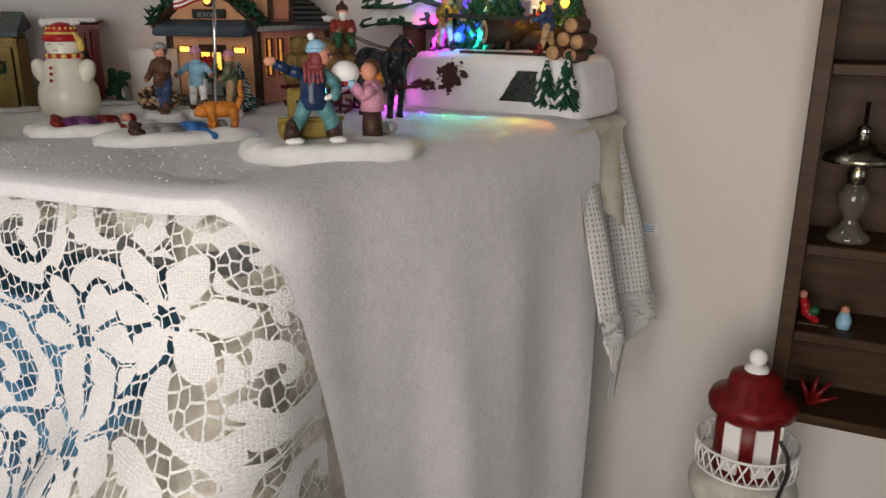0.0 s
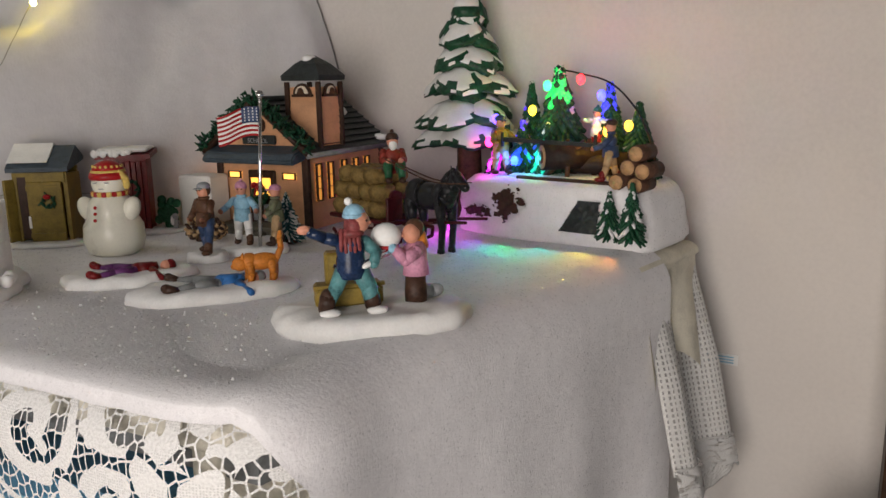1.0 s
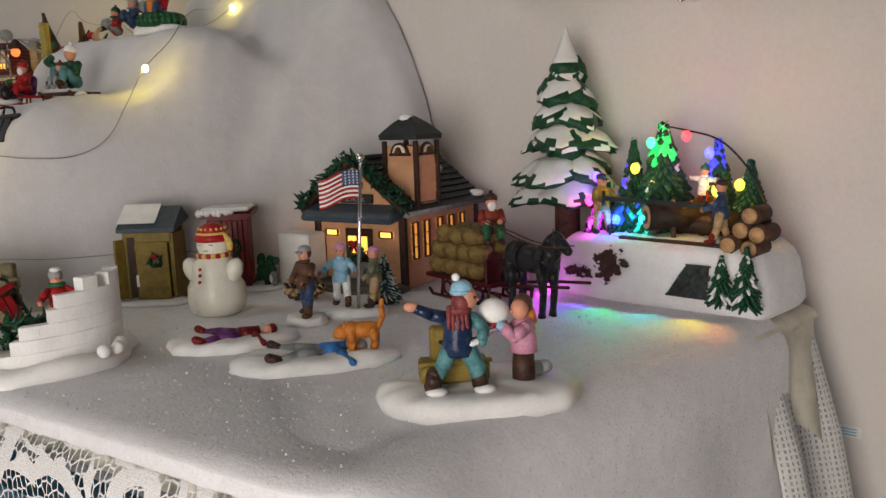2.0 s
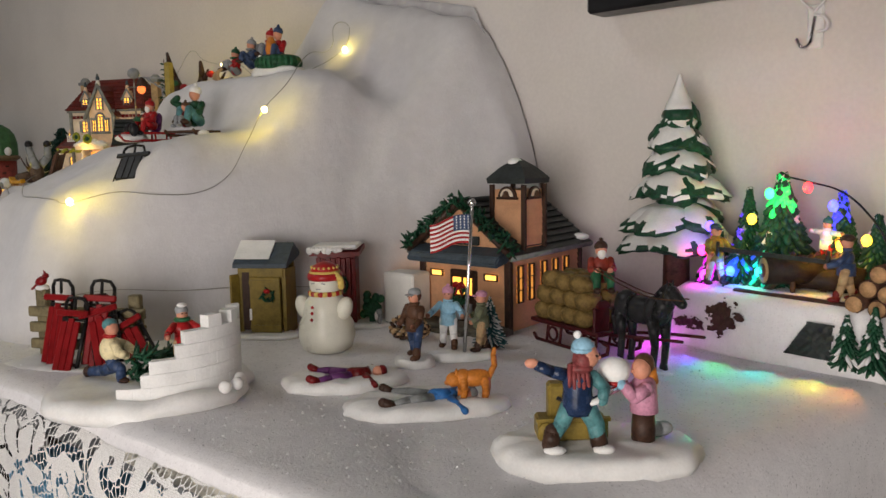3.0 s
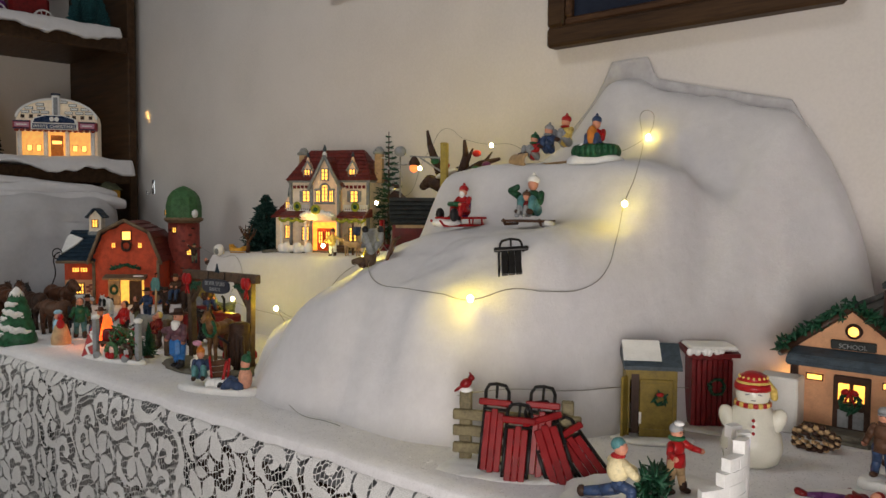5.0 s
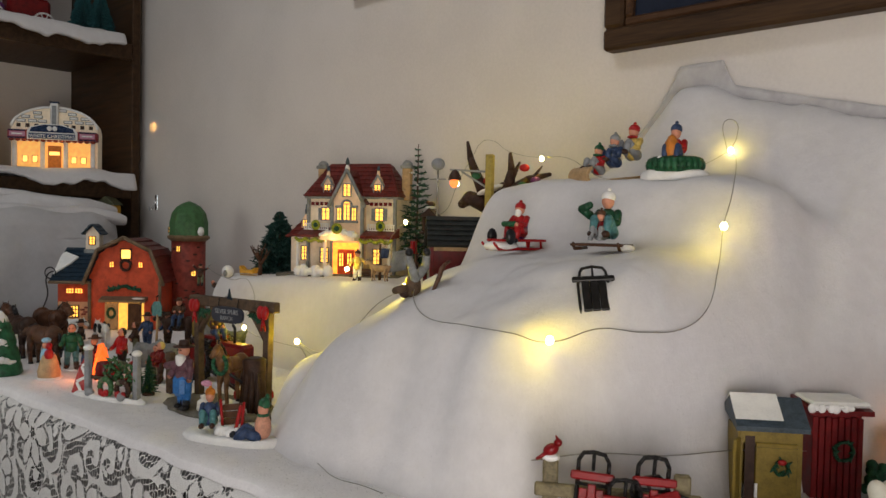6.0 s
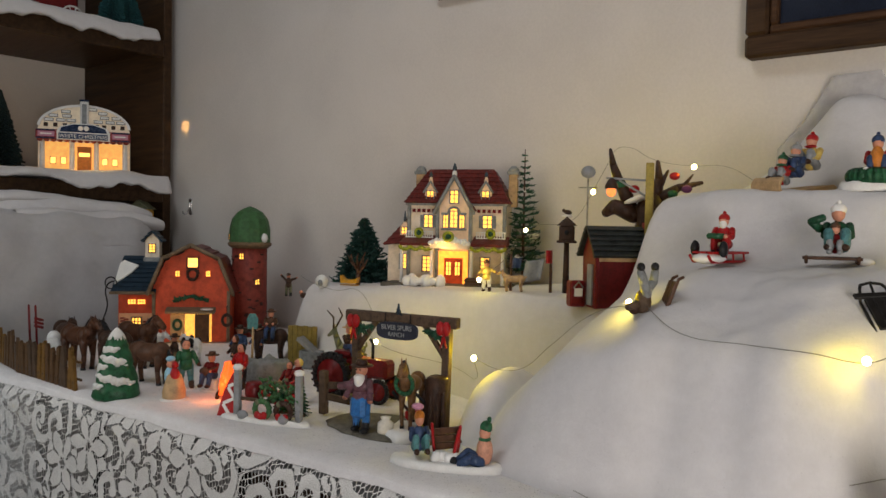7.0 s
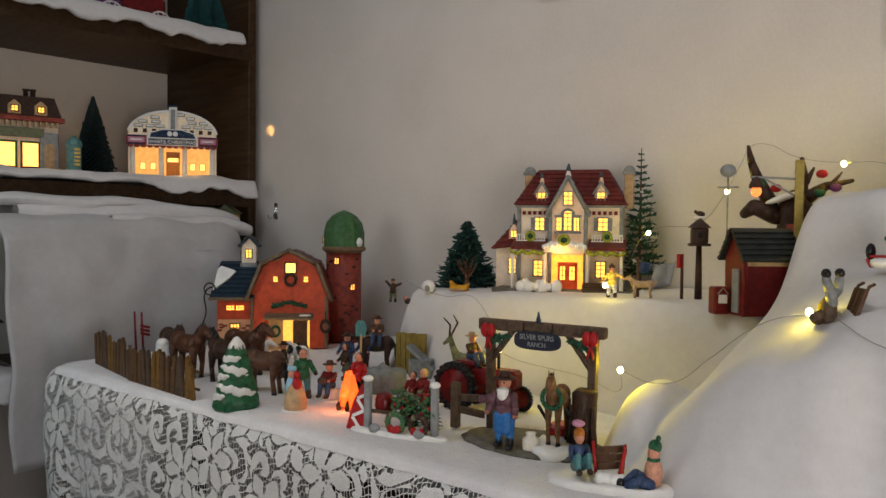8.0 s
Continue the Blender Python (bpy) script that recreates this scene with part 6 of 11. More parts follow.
bmesh.ops.scale(bm, verts=bm.verts[:], vec=(0.86, 0.86, 0.92))
solid("kneeling_boy_figurine", bm, [paint("cream_coat", (0.70, 0.60, 0.36), 0.45, 0.15, 150, 0.12), DENIM, DARKBROWN, SKIN, RED, TEAL], -0.634, 0.326, TOP + 0.0165, 30, "kneeling boy figurine in a pale yellow coat behind the fort", "figurine", "figurines at the fort")
bm = bmesh.new()
person(bm, 0.053, 0, 1, 2, 3, 4, (0, 0, 0), 60, 0.05, ((0.3, 0.8), (0.3, 0.8)))
ball(bm, (0, 0, 0.0410), (0.0066, 0.0066, 0.0025), 5, 10)
ball(bm, (0.002, -0.002, 0.0522), (0.004, 0.004, 0.0018), 6, 8)
solid("throwing_boy_figurine", bm, [RED, TAN, DARKBROWN, SKIN, GREY, GREEN, SNOWRESIN], -0.610, 0.372, TOP + 0.0165, 20, "boy figurine in a red coat and grey hat behind the fort", "figurine", "figurines at the fort")
bm = bmesh.new()
for i in range(260):
    u = random.random()
    a = random.uniform(0, 6.28)
    rr = 0.016 * (1 - u) + 0.002
    p = Vector((-0.024 + 0.05 * u, 0.6 * rr * math.cos(a), 0.010 + 0.6 * rr * math.sin(a)))
    cone(bm, p, p + Vector((0.006, random.gauss(0, 0.004), random.gauss(0, 0.004))), 0.0018, 0.0005, 0, 4)
solid("cut_fir_tree", bm, PINEGREEN, -0.618, 0.356, TOP + 0.0175, 110, "small cut fir lying behind the snow fort", "model tree")


# ---------------------------------------------------------------- sled stand
def red_sled(t, m4, length=0.068, width=0.021):
    """A runner sled: two black runners that curl at the tip, cross bars, a red deck of slats."""
    L, w = length, width / 2
    bm = bmesh.new()
    for s in (-1, 1):
        limb(bm, [(s * w, 0.002, 0), (s * w, 0.002, L * 0.8), (s * w, 0.0, L * 0.93), (s * w * 0.7, -0.002, L)], [0.0014, 0.0014, 0.0013, 0.0012], 0, 6)
    limb(bm, [(-w * 0.7, -0.002, L), (0, -0.003, L * 1.015), (w * 0.7, -0.002, L)], [0.0013, 0.0013, 0.0013], 0, 6)
    limb(bm, [(0, -0.001, L * 0.86), (0, -0.003, L * 1.01)], [0.0011, 0.0011], 0, 6)
    for z in (0.12, 0.45, 0.72):
        limb(bm, [(-w, 0.001, L * z), (w, 0.001, L * z)], [0.0012, 0.0012], 0, 6)
    ob = part("sled", bm, IRON, t, "red wooden runner sled with black runners")
    ob.matrix_basis = m4
    for k in (-1, 0, 1):
        bm = bmesh.new()
        box(bm, (k * w * 0.56, -0.0025, L * 0.36), (w * 0.53, 0.0022, L * (0.66 if k else 0.74)), bev=0.0005)
        part("deck_slat", bm, SLEDRED, ob)
    bm = bmesh.new()
    box(bm, (0, -0.0032, L * 0.80), (width * 1.45, 0.003, 0.0052), bev=0.001)
    part("steering_bar", bm, SLEDRED, ob)


def sled_stand():
    t = empty("sled_stand", -0.741, 0.353, TOP + 0.003, 34, "red sleds leaning on a small plank fence with snow", "sled stand")
    t.scale = (1.16, 1.16, 1.07)
    bm = bmesh.new()
    lumpy_base(bm, 0.058, 0.028, 0.0045, 0, 31.0, c=(0, -0.002))
    part("snow_base", bm, SNOWRESIN, t)
    planks = paint("fence_plank", (0.17, 0.14, 0.075), 0.6, 0.3, 120, 0.4)
    for x in (-0.041, 0.034):
        bm = bmesh.new()
        box(bm, (x, 0.014, 0.031), (0.009, 0.007, 0.058 if x < 0 else 0.048), bev=0.001)
        part("post", bm, planks, t)
    for z in (0.014, 0.028, 0.041):
        bm = bmesh.new()
        box(bm, (-0.003, 0.009, z), (0.094, 0.004, 0.0085), rot=turn(0, random.uniform(-2, 2), 0), bev=0.001)
        part("plank", bm, planks, t)
    bm = bmesh.new()
    ball(bm, (-0.041, 0.014, 0.0605), (0.0055, 0.0045, 0.003), 0, 10)
    part("snow_cap", bm, SNOWRESIN, t)
    bm = bmesh.new()
    ball(bm, (-0.041, 0.013, 0.066), (0.0052, 0.0034, 0.0038), 0, 10, turn(0, -35, 0))
    ball(bm, (-0.037, 0.013, 0.0705), 0.0026, 0, 8)
    cone(bm, (-0.037, 0.013, 0.072), (-0.0385, 0.013, 0.0752), 0.0013, 0.0003, 0, 6)
    limb(bm, [(-0.044, 0.013, 0.063), (-0.049, 0.013, 0.0595)], [0.0016, 0.001], 0, 6)
    part("cardinal", bm, SLEDRED, t, "red bird")
    red_sled(t, pose(-0.020, -0.012, 0.003, -14, 2, -6), 0.067, 0.017)
    red_sled(t, pose(0.014, -0.014, 0.003, -14, 4, 6), 0.067, 0.017)
    red_sled(t, pose(-0.002, -0.026, 0.001, -20, 3, 0), 0.058, 0.017)
    red_sled(t, pose(0.032, -0.022, 0.001, -24, -16, 10), 0.062, 0.02)
    red_sled(t, pose(0.058, -0.014, 0.001, -30, -32, 16), 0.054, 0.019)


sled_stand()


# ---------------------------------------------------------------- the snowball girls in front
def girls_scene():
    t = empty("snowball_scene", -0.295, 0.446, TOP + 0.003, 43, "two girl figurines rolling a snowman on a white snow base", "figurine")
    bm = bmesh.new()
    lumpy_base(bm, 0.0585, 0.036, 0.0125, 0, 40.0, 48)
    part("snow_base", bm, SNOWRESIN, t)
    bm = bmesh.new()
    Z = 0.0135
    # standing girl who points
    limb(bm, [(-0.016, -0.012, Z + 0.024), (-0.021, -0.014, Z + 0.014), (-0.027, -0.014, Z + 0.004)], [0.0050, 0.0043, 0.0036], 1, 10)
    limb(bm, [(-0.007, -0.012, Z + 0.024), (-0.002, -0.015, Z + 0.014), (-0.0005, -0.014, Z + 0.004)], [0.0058, 0.005, 0.0042], 1, 10)
    for x in (-0.027, 0.0):
        limb(bm, [(x * 0.9 - 0.001, -0.014, Z + 0.010), (x, -0.015, Z + 0.003)], [0.0048, 0.0048], 2, 10)
        ball(bm, (x + 0.002, -0.018, Z + 0.001), (0.0065, 0.0042, 0.0026), 7, 10)
    lathe(bm, [(0.0082, Z + 0.020), (0.0090, Z + 0.025), (0.0080, Z + 0.033), (0.0086, Z + 0.040), (0.0058, Z + 0.045)], 18, 0, (-0.0115, -0.012, 0))
    limb(bm, [(-0.017, -0.012, Z + 0.041), (-0.026, -0.014, Z + 0.044), (-0.034, -0.016, Z + 0.048)], [0.0040, 0.0034, 0.0029], 0, 10)
    ball(bm, (-0.0372, -0.0165, Z + 0.0495), (0.0042, 0.0024, 0.0028), 3, 10)
    limb(bm, [(-0.003, -0.012, Z + 0.040), (0.003, -0.013, Z + 0.034), (0.001, -0.017, Z + 0.028)], [0.0040, 0.0034, 0.0030], 6, 10)
    ball(bm, (-0.0105, -0.014, Z + 0.046), (0.0072, 0.0066, 0.0034), 5, 12)
    for k in range(5):
        limb(bm, [(-0.0165 + 0.0022 * k, -0.0165, Z + 0.0475), (-0.0175 + 0.0026 * k, -0.0205, Z + 0.0375 - 0.001 * (k % 2))], [0.0018, 0.0010], 5, 6)
    ball(bm, (-0.0060, -0.013, Z + 0.0520), (0.0060, 0.0060, 0.0066), 3, 14)
    ball(bm, (-0.0004, -0.0150, Z + 0.0515), 0.0012, 3, 8)
    ball(bm, (-0.0095, -0.0135, Z + 0.0500), (0.0055, 0.0064, 0.0066), 5, 12)
    ball(bm, (-0.0085, -0.0115, Z + 0.0565), (0.0064, 0.0064, 0.0056), 4, 14)
    lathe(bm, [(0.0064, Z + 0.0543), (0.0069, Z + 0.0555), (0.0065, Z + 0.0568)], 16, 4, (-0.0085, -0.0118, 0))
    ball(bm, (-0.0115, -0.011, Z + 0.0635), 0.0024, 7, 8)
    ball(bm, (-0.0024, -0.0180, Z + 0.0532), 0.0008, 2, 6)
    ball(bm, (-0.0002, -0.0130, Z + 0.0532), 0.0008, 2, 6)
    slots = [JACKET, TEAL, DARKBROWN, SKIN, PALEBLUE, paint("maroon_scarf", (0.22, 0.05, 0.05), 0.5, 0.3, 200, 0.3), TEAL, SNOWRESIN, BROWN, GREY, PINK, ORANGE, RED, CHROME]
    part("pointing_girl", bm, slots, t, "girl in a navy jacket and light blue hat")
    bm = bmesh.new()
    # kneeling girl in a pink coat
    lathe(bm, [(0.0066, Z), (0.0068, Z + 0.006), (0.0060, Z + 0.018)], 16, 2, (0.0275, -0.003, 0))
    limb(bm, [(0.0275, 0.0, Z + 0.005), (0.038, 0.003, Z + 0.004)], [0.0056, 0.0045], 9, 10)
    ball(bm, (0.041, 0.003, Z + 0.0045), (0.0052, 0.004, 0.0042), 9, 10)
    Z += 0.0065
    lathe(bm, [(0.0080, Z + 0.010), (0.0074, Z + 0.018), (0.0068, Z + 0.026), (0.0044, Z + 0.030)], 18, 10, (0.028, -0.002, 0))
    for s in (-1, 1):
        limb(bm, [(0.027, -0.003 + s * 0.006, Z + 0.025), (0.020, -0.006 + s * 0.005, Z + 0.021), (0.0145, -0.006 + s * 0.004, Z + 0.027)], [0.0042, 0.0038, 0.0032], 10, 10)
        ball(bm, (0.013, -0.006 + s * 0.004, Z + 0.028), 0.0032, 4, 8)
    ball(bm, (0.0255, -0.004, Z + 0.0350), (0.0055, 0.0054, 0.0060), 3, 12)
    ball(bm, (0.0200, -0.0065, Z + 0.0345), 0.0011, 3, 8)
    ball(bm, (0.0280, -0.001, Z + 0.0370), (0.0060, 0.0062, 0.0064), 8, 12)
    limb(bm, [(0.031, -0.001, Z + 0.033), (0.034, -0.001, Z + 0.027)], [0.004, 0.0025], 11, 8)
    # snow head that she holds, with a red band, and the silver shovel
    ball(bm, (0.0105, -0.004, Z + 0.0345), (0.0092, 0.0085, 0.0078), 7, 16)
    lathe(bm, [(0.0072, Z + 0.0275), (0.0076, Z + 0.0285), (0.007, Z + 0.0298)], 16, 12, (0.0105, -0.004, 0))
    limb(bm, [(-0.004, -0.016, Z + 0.0215), (0.012, -0.010, Z + 0.0265)], [0.0018, 0.0018], 13, 8)
    ball(bm, (-0.003, -0.0165, Z + 0.021), (0.005, 0.0028, 0.0018), 7, 10, turn(0, -20, 0))
    Z -= 0.0065
    part("kneeling_girl", bm, slots, t, "kneeling girl in a pink coat holding a snowball")
    bm = bmesh.new()
    box(bm, (-0.012, 0.006, Z + 0.006), (0.040, 0.018, 0.012), bev=0.0015)
    box(bm, (-0.020, 0.010, Z + 0.019), (0.010, 0.010, 0.024), bev=0.0015)
    box(bm, (-0.012, -0.002, Z + 0.0125), (0.042, 0.0035, 0.002))
    for x in (-0.027, 0.002):
        cone(bm, (x, -0.0035, Z + 0.0065), (x, -0.0055, Z + 0.0065), 0.0055, 0.0052, 0, 14)
        cone(bm, (x, -0.0055, Z + 0.0065), (x, -0.0062, Z + 0.0065), 0.0028, 0.0026, 0, 12)
    box(bm, (-0.018, 0.0045, Z + 0.022), (0.005, 0.001, 0.002), 1, turn(0, 30, 0))
    part("toy_cart", bm, [OLIVE, BLACK], t, "olive wooden toy cart")


girls_scene()


# ---------------------------------------------------------------- hay wagon with horse
def hay_wagon():
    t = empty("hay_sleigh", -0.438, 0.668, TOP + 0.004, -16, "dark red sleigh loaded with hay bales", "model sleigh")
    bm = bmesh.new()
    box(bm, (-0.004, 0, 0.0205), (0.090, 0.046, 0.004), bev=0.001)
    box(bm, (0.052, -0.0, 0.019), (0.036, 0.003, 0.003))
    part("bed", bm, SLEIGHRED, t)
    for s in (-1, 1):
        bm = bmesh.new()
        limb(bm, [(-0.048, s * 0.019, 0.006), (-0.044, s * 0.019, 0.0018), (0.040, s * 0.019, 0.0018), (0.049, s * 0.019, 0.006), (0.050, s * 0.019, 0.013), (0.044, s * 0.019, 0.014)], [0.0016] * 6, 0, 8)
        for x in (-0.03, -0.012, 0.012, 0.034):
            limb(bm, [(x, s * 0.019, 0.002), (x + 0.003, s * 0.019, 0.02)], [0.0014, 0.0014], 0, 6)
        for x in (-0.021, 0.022):
            for i in range(12):
                a, b = 2 * math.pi * i / 12, 2 * math.pi * (i + 1) / 12
                cone(bm, (x + 0.006 * math.cos(a), s * 0.019, 0.0105 + 0.006 * math.sin(a)), (x + 0.006 * math.cos(b), s * 0.019, 0.0105 + 0.006 * math.sin(b)), 0.0012, 0.0012, 0, 6)
        part("runner", bm, SLEIGHRED, t)
    for s in (-1, 1):
        bm = bmesh.new()
        limb(bm, [(0.045, s * 0.011, 0.020), (0.085, s * 0.0125, 0.026), (0.122, s * 0.0125, 0.030)], [0.0016, 0.0014, 0.0013], 0, 8)
        part("shaft", bm, SLEIGHRED, t)
    bm = bmesh.new()
    box(bm, (0.036, -0.014, 0.032), (0.003, 0.018, 0.022), bev=0.0008)
    prism(bm, [(-0.012 + 0.007 * math.cos(a), 0.043 + 0.006 * math.sin(a)) for a in np.linspace(0, math.pi, 9)], 0.0345, 0.0375, "x")
    part("dash_board", bm, SLEIGHRED, t)
    for row, (z, xs, depth) in enumerate(((0.0305, (-0.038, -0.020, -0.002, 0.016), 2), (0.0455, (-0.035, -0.017, 0.001, 0.018), 2), (0.0595, (-0.026, -0.008, 0.010), 2))):
        for x in xs:
            for k in range(depth):
                bm = bmesh.new()
                box(bm, (0, 0, 0), (0.0185, 0.0225, 0.0148), bev=0.0042)
                for v in bm.verts:
                    v.co += Vector(noise.noise_vector(v.co * 160 + Vector((x * 90, row, k)))) * 0.0016
                for f in bm.faces:
                    f.smooth = True
                ob = part("hay_bale", bm, HAY, t)
                ob.matrix_basis = pose(x + random.uniform(-0.001, 0.001), -0.0115 + 0.023 * k, z, random.uniform(-9, 9), random.uniform(-9, 9), random.uniform(-14, 14))


hay_wagon()
bm = bmesh.new()
sitter(bm, 0.062, 0, 1, 2, 3, 2, (0, 0, 0), 0, beard=4, arms_fwd=0.9)
solid("santa_driver_figurine", bm, [paint("santa_red", (0.24, 0.035, 0.022), 0.45, 0.2, 150, 0.15), GREEN, DARKBROWN, SKIN, WHITE], -0.414, 0.655, 0.8235, 40, "bearded santa figurine in red coat driving the hay sleigh", "figurine")
bm = bmesh.new()
quadruped(bm, 0.070, 0.076, 0, 1, (0, 0, 0), 0, 0.62)
for x in (-0.008, 0.020):
    for i in range(14):
        a, b = 2 * math.pi * i / 14, 2 * math.pi * (i + 1) / 14
        cone(bm, (x, 0.0114 * math.cos(a), 0.0475 + 0.0122 * math.sin(a)), (x, 0.0114 * math.cos(b), 0.0475 + 0.0122 * math.sin(b)), 0.0011, 0.0011, 1, 6)
solid("black_horse", bm, [HORSE, BLACK], -0.366, 0.640, TOP + 0.004, -16, "charcoal black horse figurine harnessed to the sleigh", "horse figurine")
for s in (-1, 1):
    ob = wire("rein", [(-0.410, 0.640 + s * 0.003, 0.838), (-0.385, 0.637 + s * 0.004, 0.829), (-0.352, 0.630 + s * 0.005, 0.822), (-0.325, 0.630 + s * 0.005, 0.822)], 0.0006, BROWN)
    tagged(ob, "thin brown rein from driver to horse", "rein", "reins")
bm = bmesh.new()
lumpy_base(bm, 0.030, 0.010, 0.002, 0, 52.0)
solid("snow_patch", bm, SNOWRESIN, -0.366, 0.636, TOP + 0.003, -16, "small snow base under the horse", "snow base")


# ---------------------------------------------------------------- tall resin pine
def resin_pine():
    t = empty("snowy_pine", -0.408, 0.788, TOP + 0.003, 20, "tall dark green resin pine with snow on its boughs", "model tree")
    bm = bmesh.new()
    lathe(bm, [(0.016, 0), (0.013, 0.02), (0.012, 0.10), (0.005, 0.18)], 14, 0, wob=0.15)
    part("trunk", bm, BARK, t)
    def bough(z, r, mid, half):
        """A drooping rounded pad: snow lies on its upper side, dark green shows at the tip and below."""
        bm = bmesh.new()
        bmesh.ops.create_uvsphere(bm, u_segments=20, v_segments=12, radius=1)
        seed = random.uniform(0, 50)
        wide = r * math.sin(half) * 0.82
        for v in bm.verts:
            p = v.co.copy()
            lump = 1 + 0.22 * noise.noise(p * 2.2 + Vector((seed, 0, 0)))
            x = (0.5 + 0.52 * p.x * lump) * r
            y = p.y * wide * lump * (1 - 0.30 * p.x)
            h = p.z * (0.0115 - 0.0035 * p.x) * lump - 0.016 * (x / r) ** 2 - 0.25 * abs(y) * abs(p.y) + 0.010
            v.co = (x * math.cos(mid) - y * math.sin(mid), x * math.sin(mid) + y * math.cos(mid), z + h)
        bm.normal_update()
        for f in bm.faces:
            c = f.calc_center_median()
            f.smooth = True
            if f.normal.z > 0.46 + 0.60 * noise.noise(c * 75 + Vector((seed, 0, 0))):
                f.material_index = 1
        part("bough", bm, [PINEGREEN, SNOWRESIN], t)
    tiers = ((0.084, 0.062, 5), (0.109, 0.055, 5), (0.134, 0.048, 4), (0.159, 0.039, 4), (0.183, 0.030, 3), (0.199, 0.021, 3))
    for i, (z, r, count) in enumerate(tiers):
        for k in range(count):
            mid = 2 * math.pi * (k + 0.5 * (i % 2)) / count + random.uniform(-0.2, 0.2)
            bough(z + random.uniform(-0.005, 0.005), r * random.uniform(0.88, 1.08), mid, math.pi / count)
    bm = bmesh.new()
    lathe(bm, [(0.0155, 0.212), (0.0135, 0.218), (0.0085, 0.227), (0.0045, 0.237), (0.0015, 0.247), (0, 0.248)], 16, 1, wob=0.25)
    lathe(bm, [(0.008, 0.196), (0.016, 0.204), (0.0175, 0.209), (0.0160, 0.2135)], 16, 0, wob=0.25)
    part("treetop", bm, [PINEGREEN, SNOWRESIN], t)
    bm = bmesh.new()
    lathe(bm, [(0.026, 0.080), (0.030, 0.086), (0.022, 0.115), (0.016, 0.150), (0.010, 0.200)], 14, 0, wob=0.2)
    part("foliage_core", bm, PINEGREEN, t)


resin_pine()


# ---------------------------------------------------------------- lighted sawyers' scene
def lit_colour(name, rgb, k):
    return glow("led_" + name, rgb, k)


LEDS = []
LIGHTS = (("green", (0.02, 1.0, 0.20), -0.018, -0.010, 0.137, 1.5), ("yellow", (1.0, 0.62, 0.02), -0.029, -0.018, 0.115, 1.5), ("blue", (0.05, 0.06, 1.0), 0.032, 0.000, 0.128, 2.2),
          ("amber", (1.0, 0.60, 0.03), 0.061, -0.004, 0.102, 1.5), ("gold", (1.0, 0.55, 0.03), 0.044, -0.010, 0.097, 1.2), ("red", (1.0, 0.015, 0.02), 0.0073, 0.006, 0.1423, 2.5), ("violet", (0.12, 0.06, 1.0), -0.066, -0.024, 0.107, 2.2),
          ("pink", (1.0, 0.03, 0.25), -0.067, -0.034, 0.086, 2.0), ("magenta", (0.9, 0.04, 0.9), -0.064, -0.034, 0.064, 1.5), ("cobalt", (0.03, 0.12, 1.0), -0.042, -0.028, 0.069, 1.8), ("teal", (0.02, 0.9, 0.6), -0.017, -0.024, 0.0705, 0.8),
          ("fuchsia", (0.9, 0.05, 0.9), -0.088, -0.066, 0.008, 1.5))


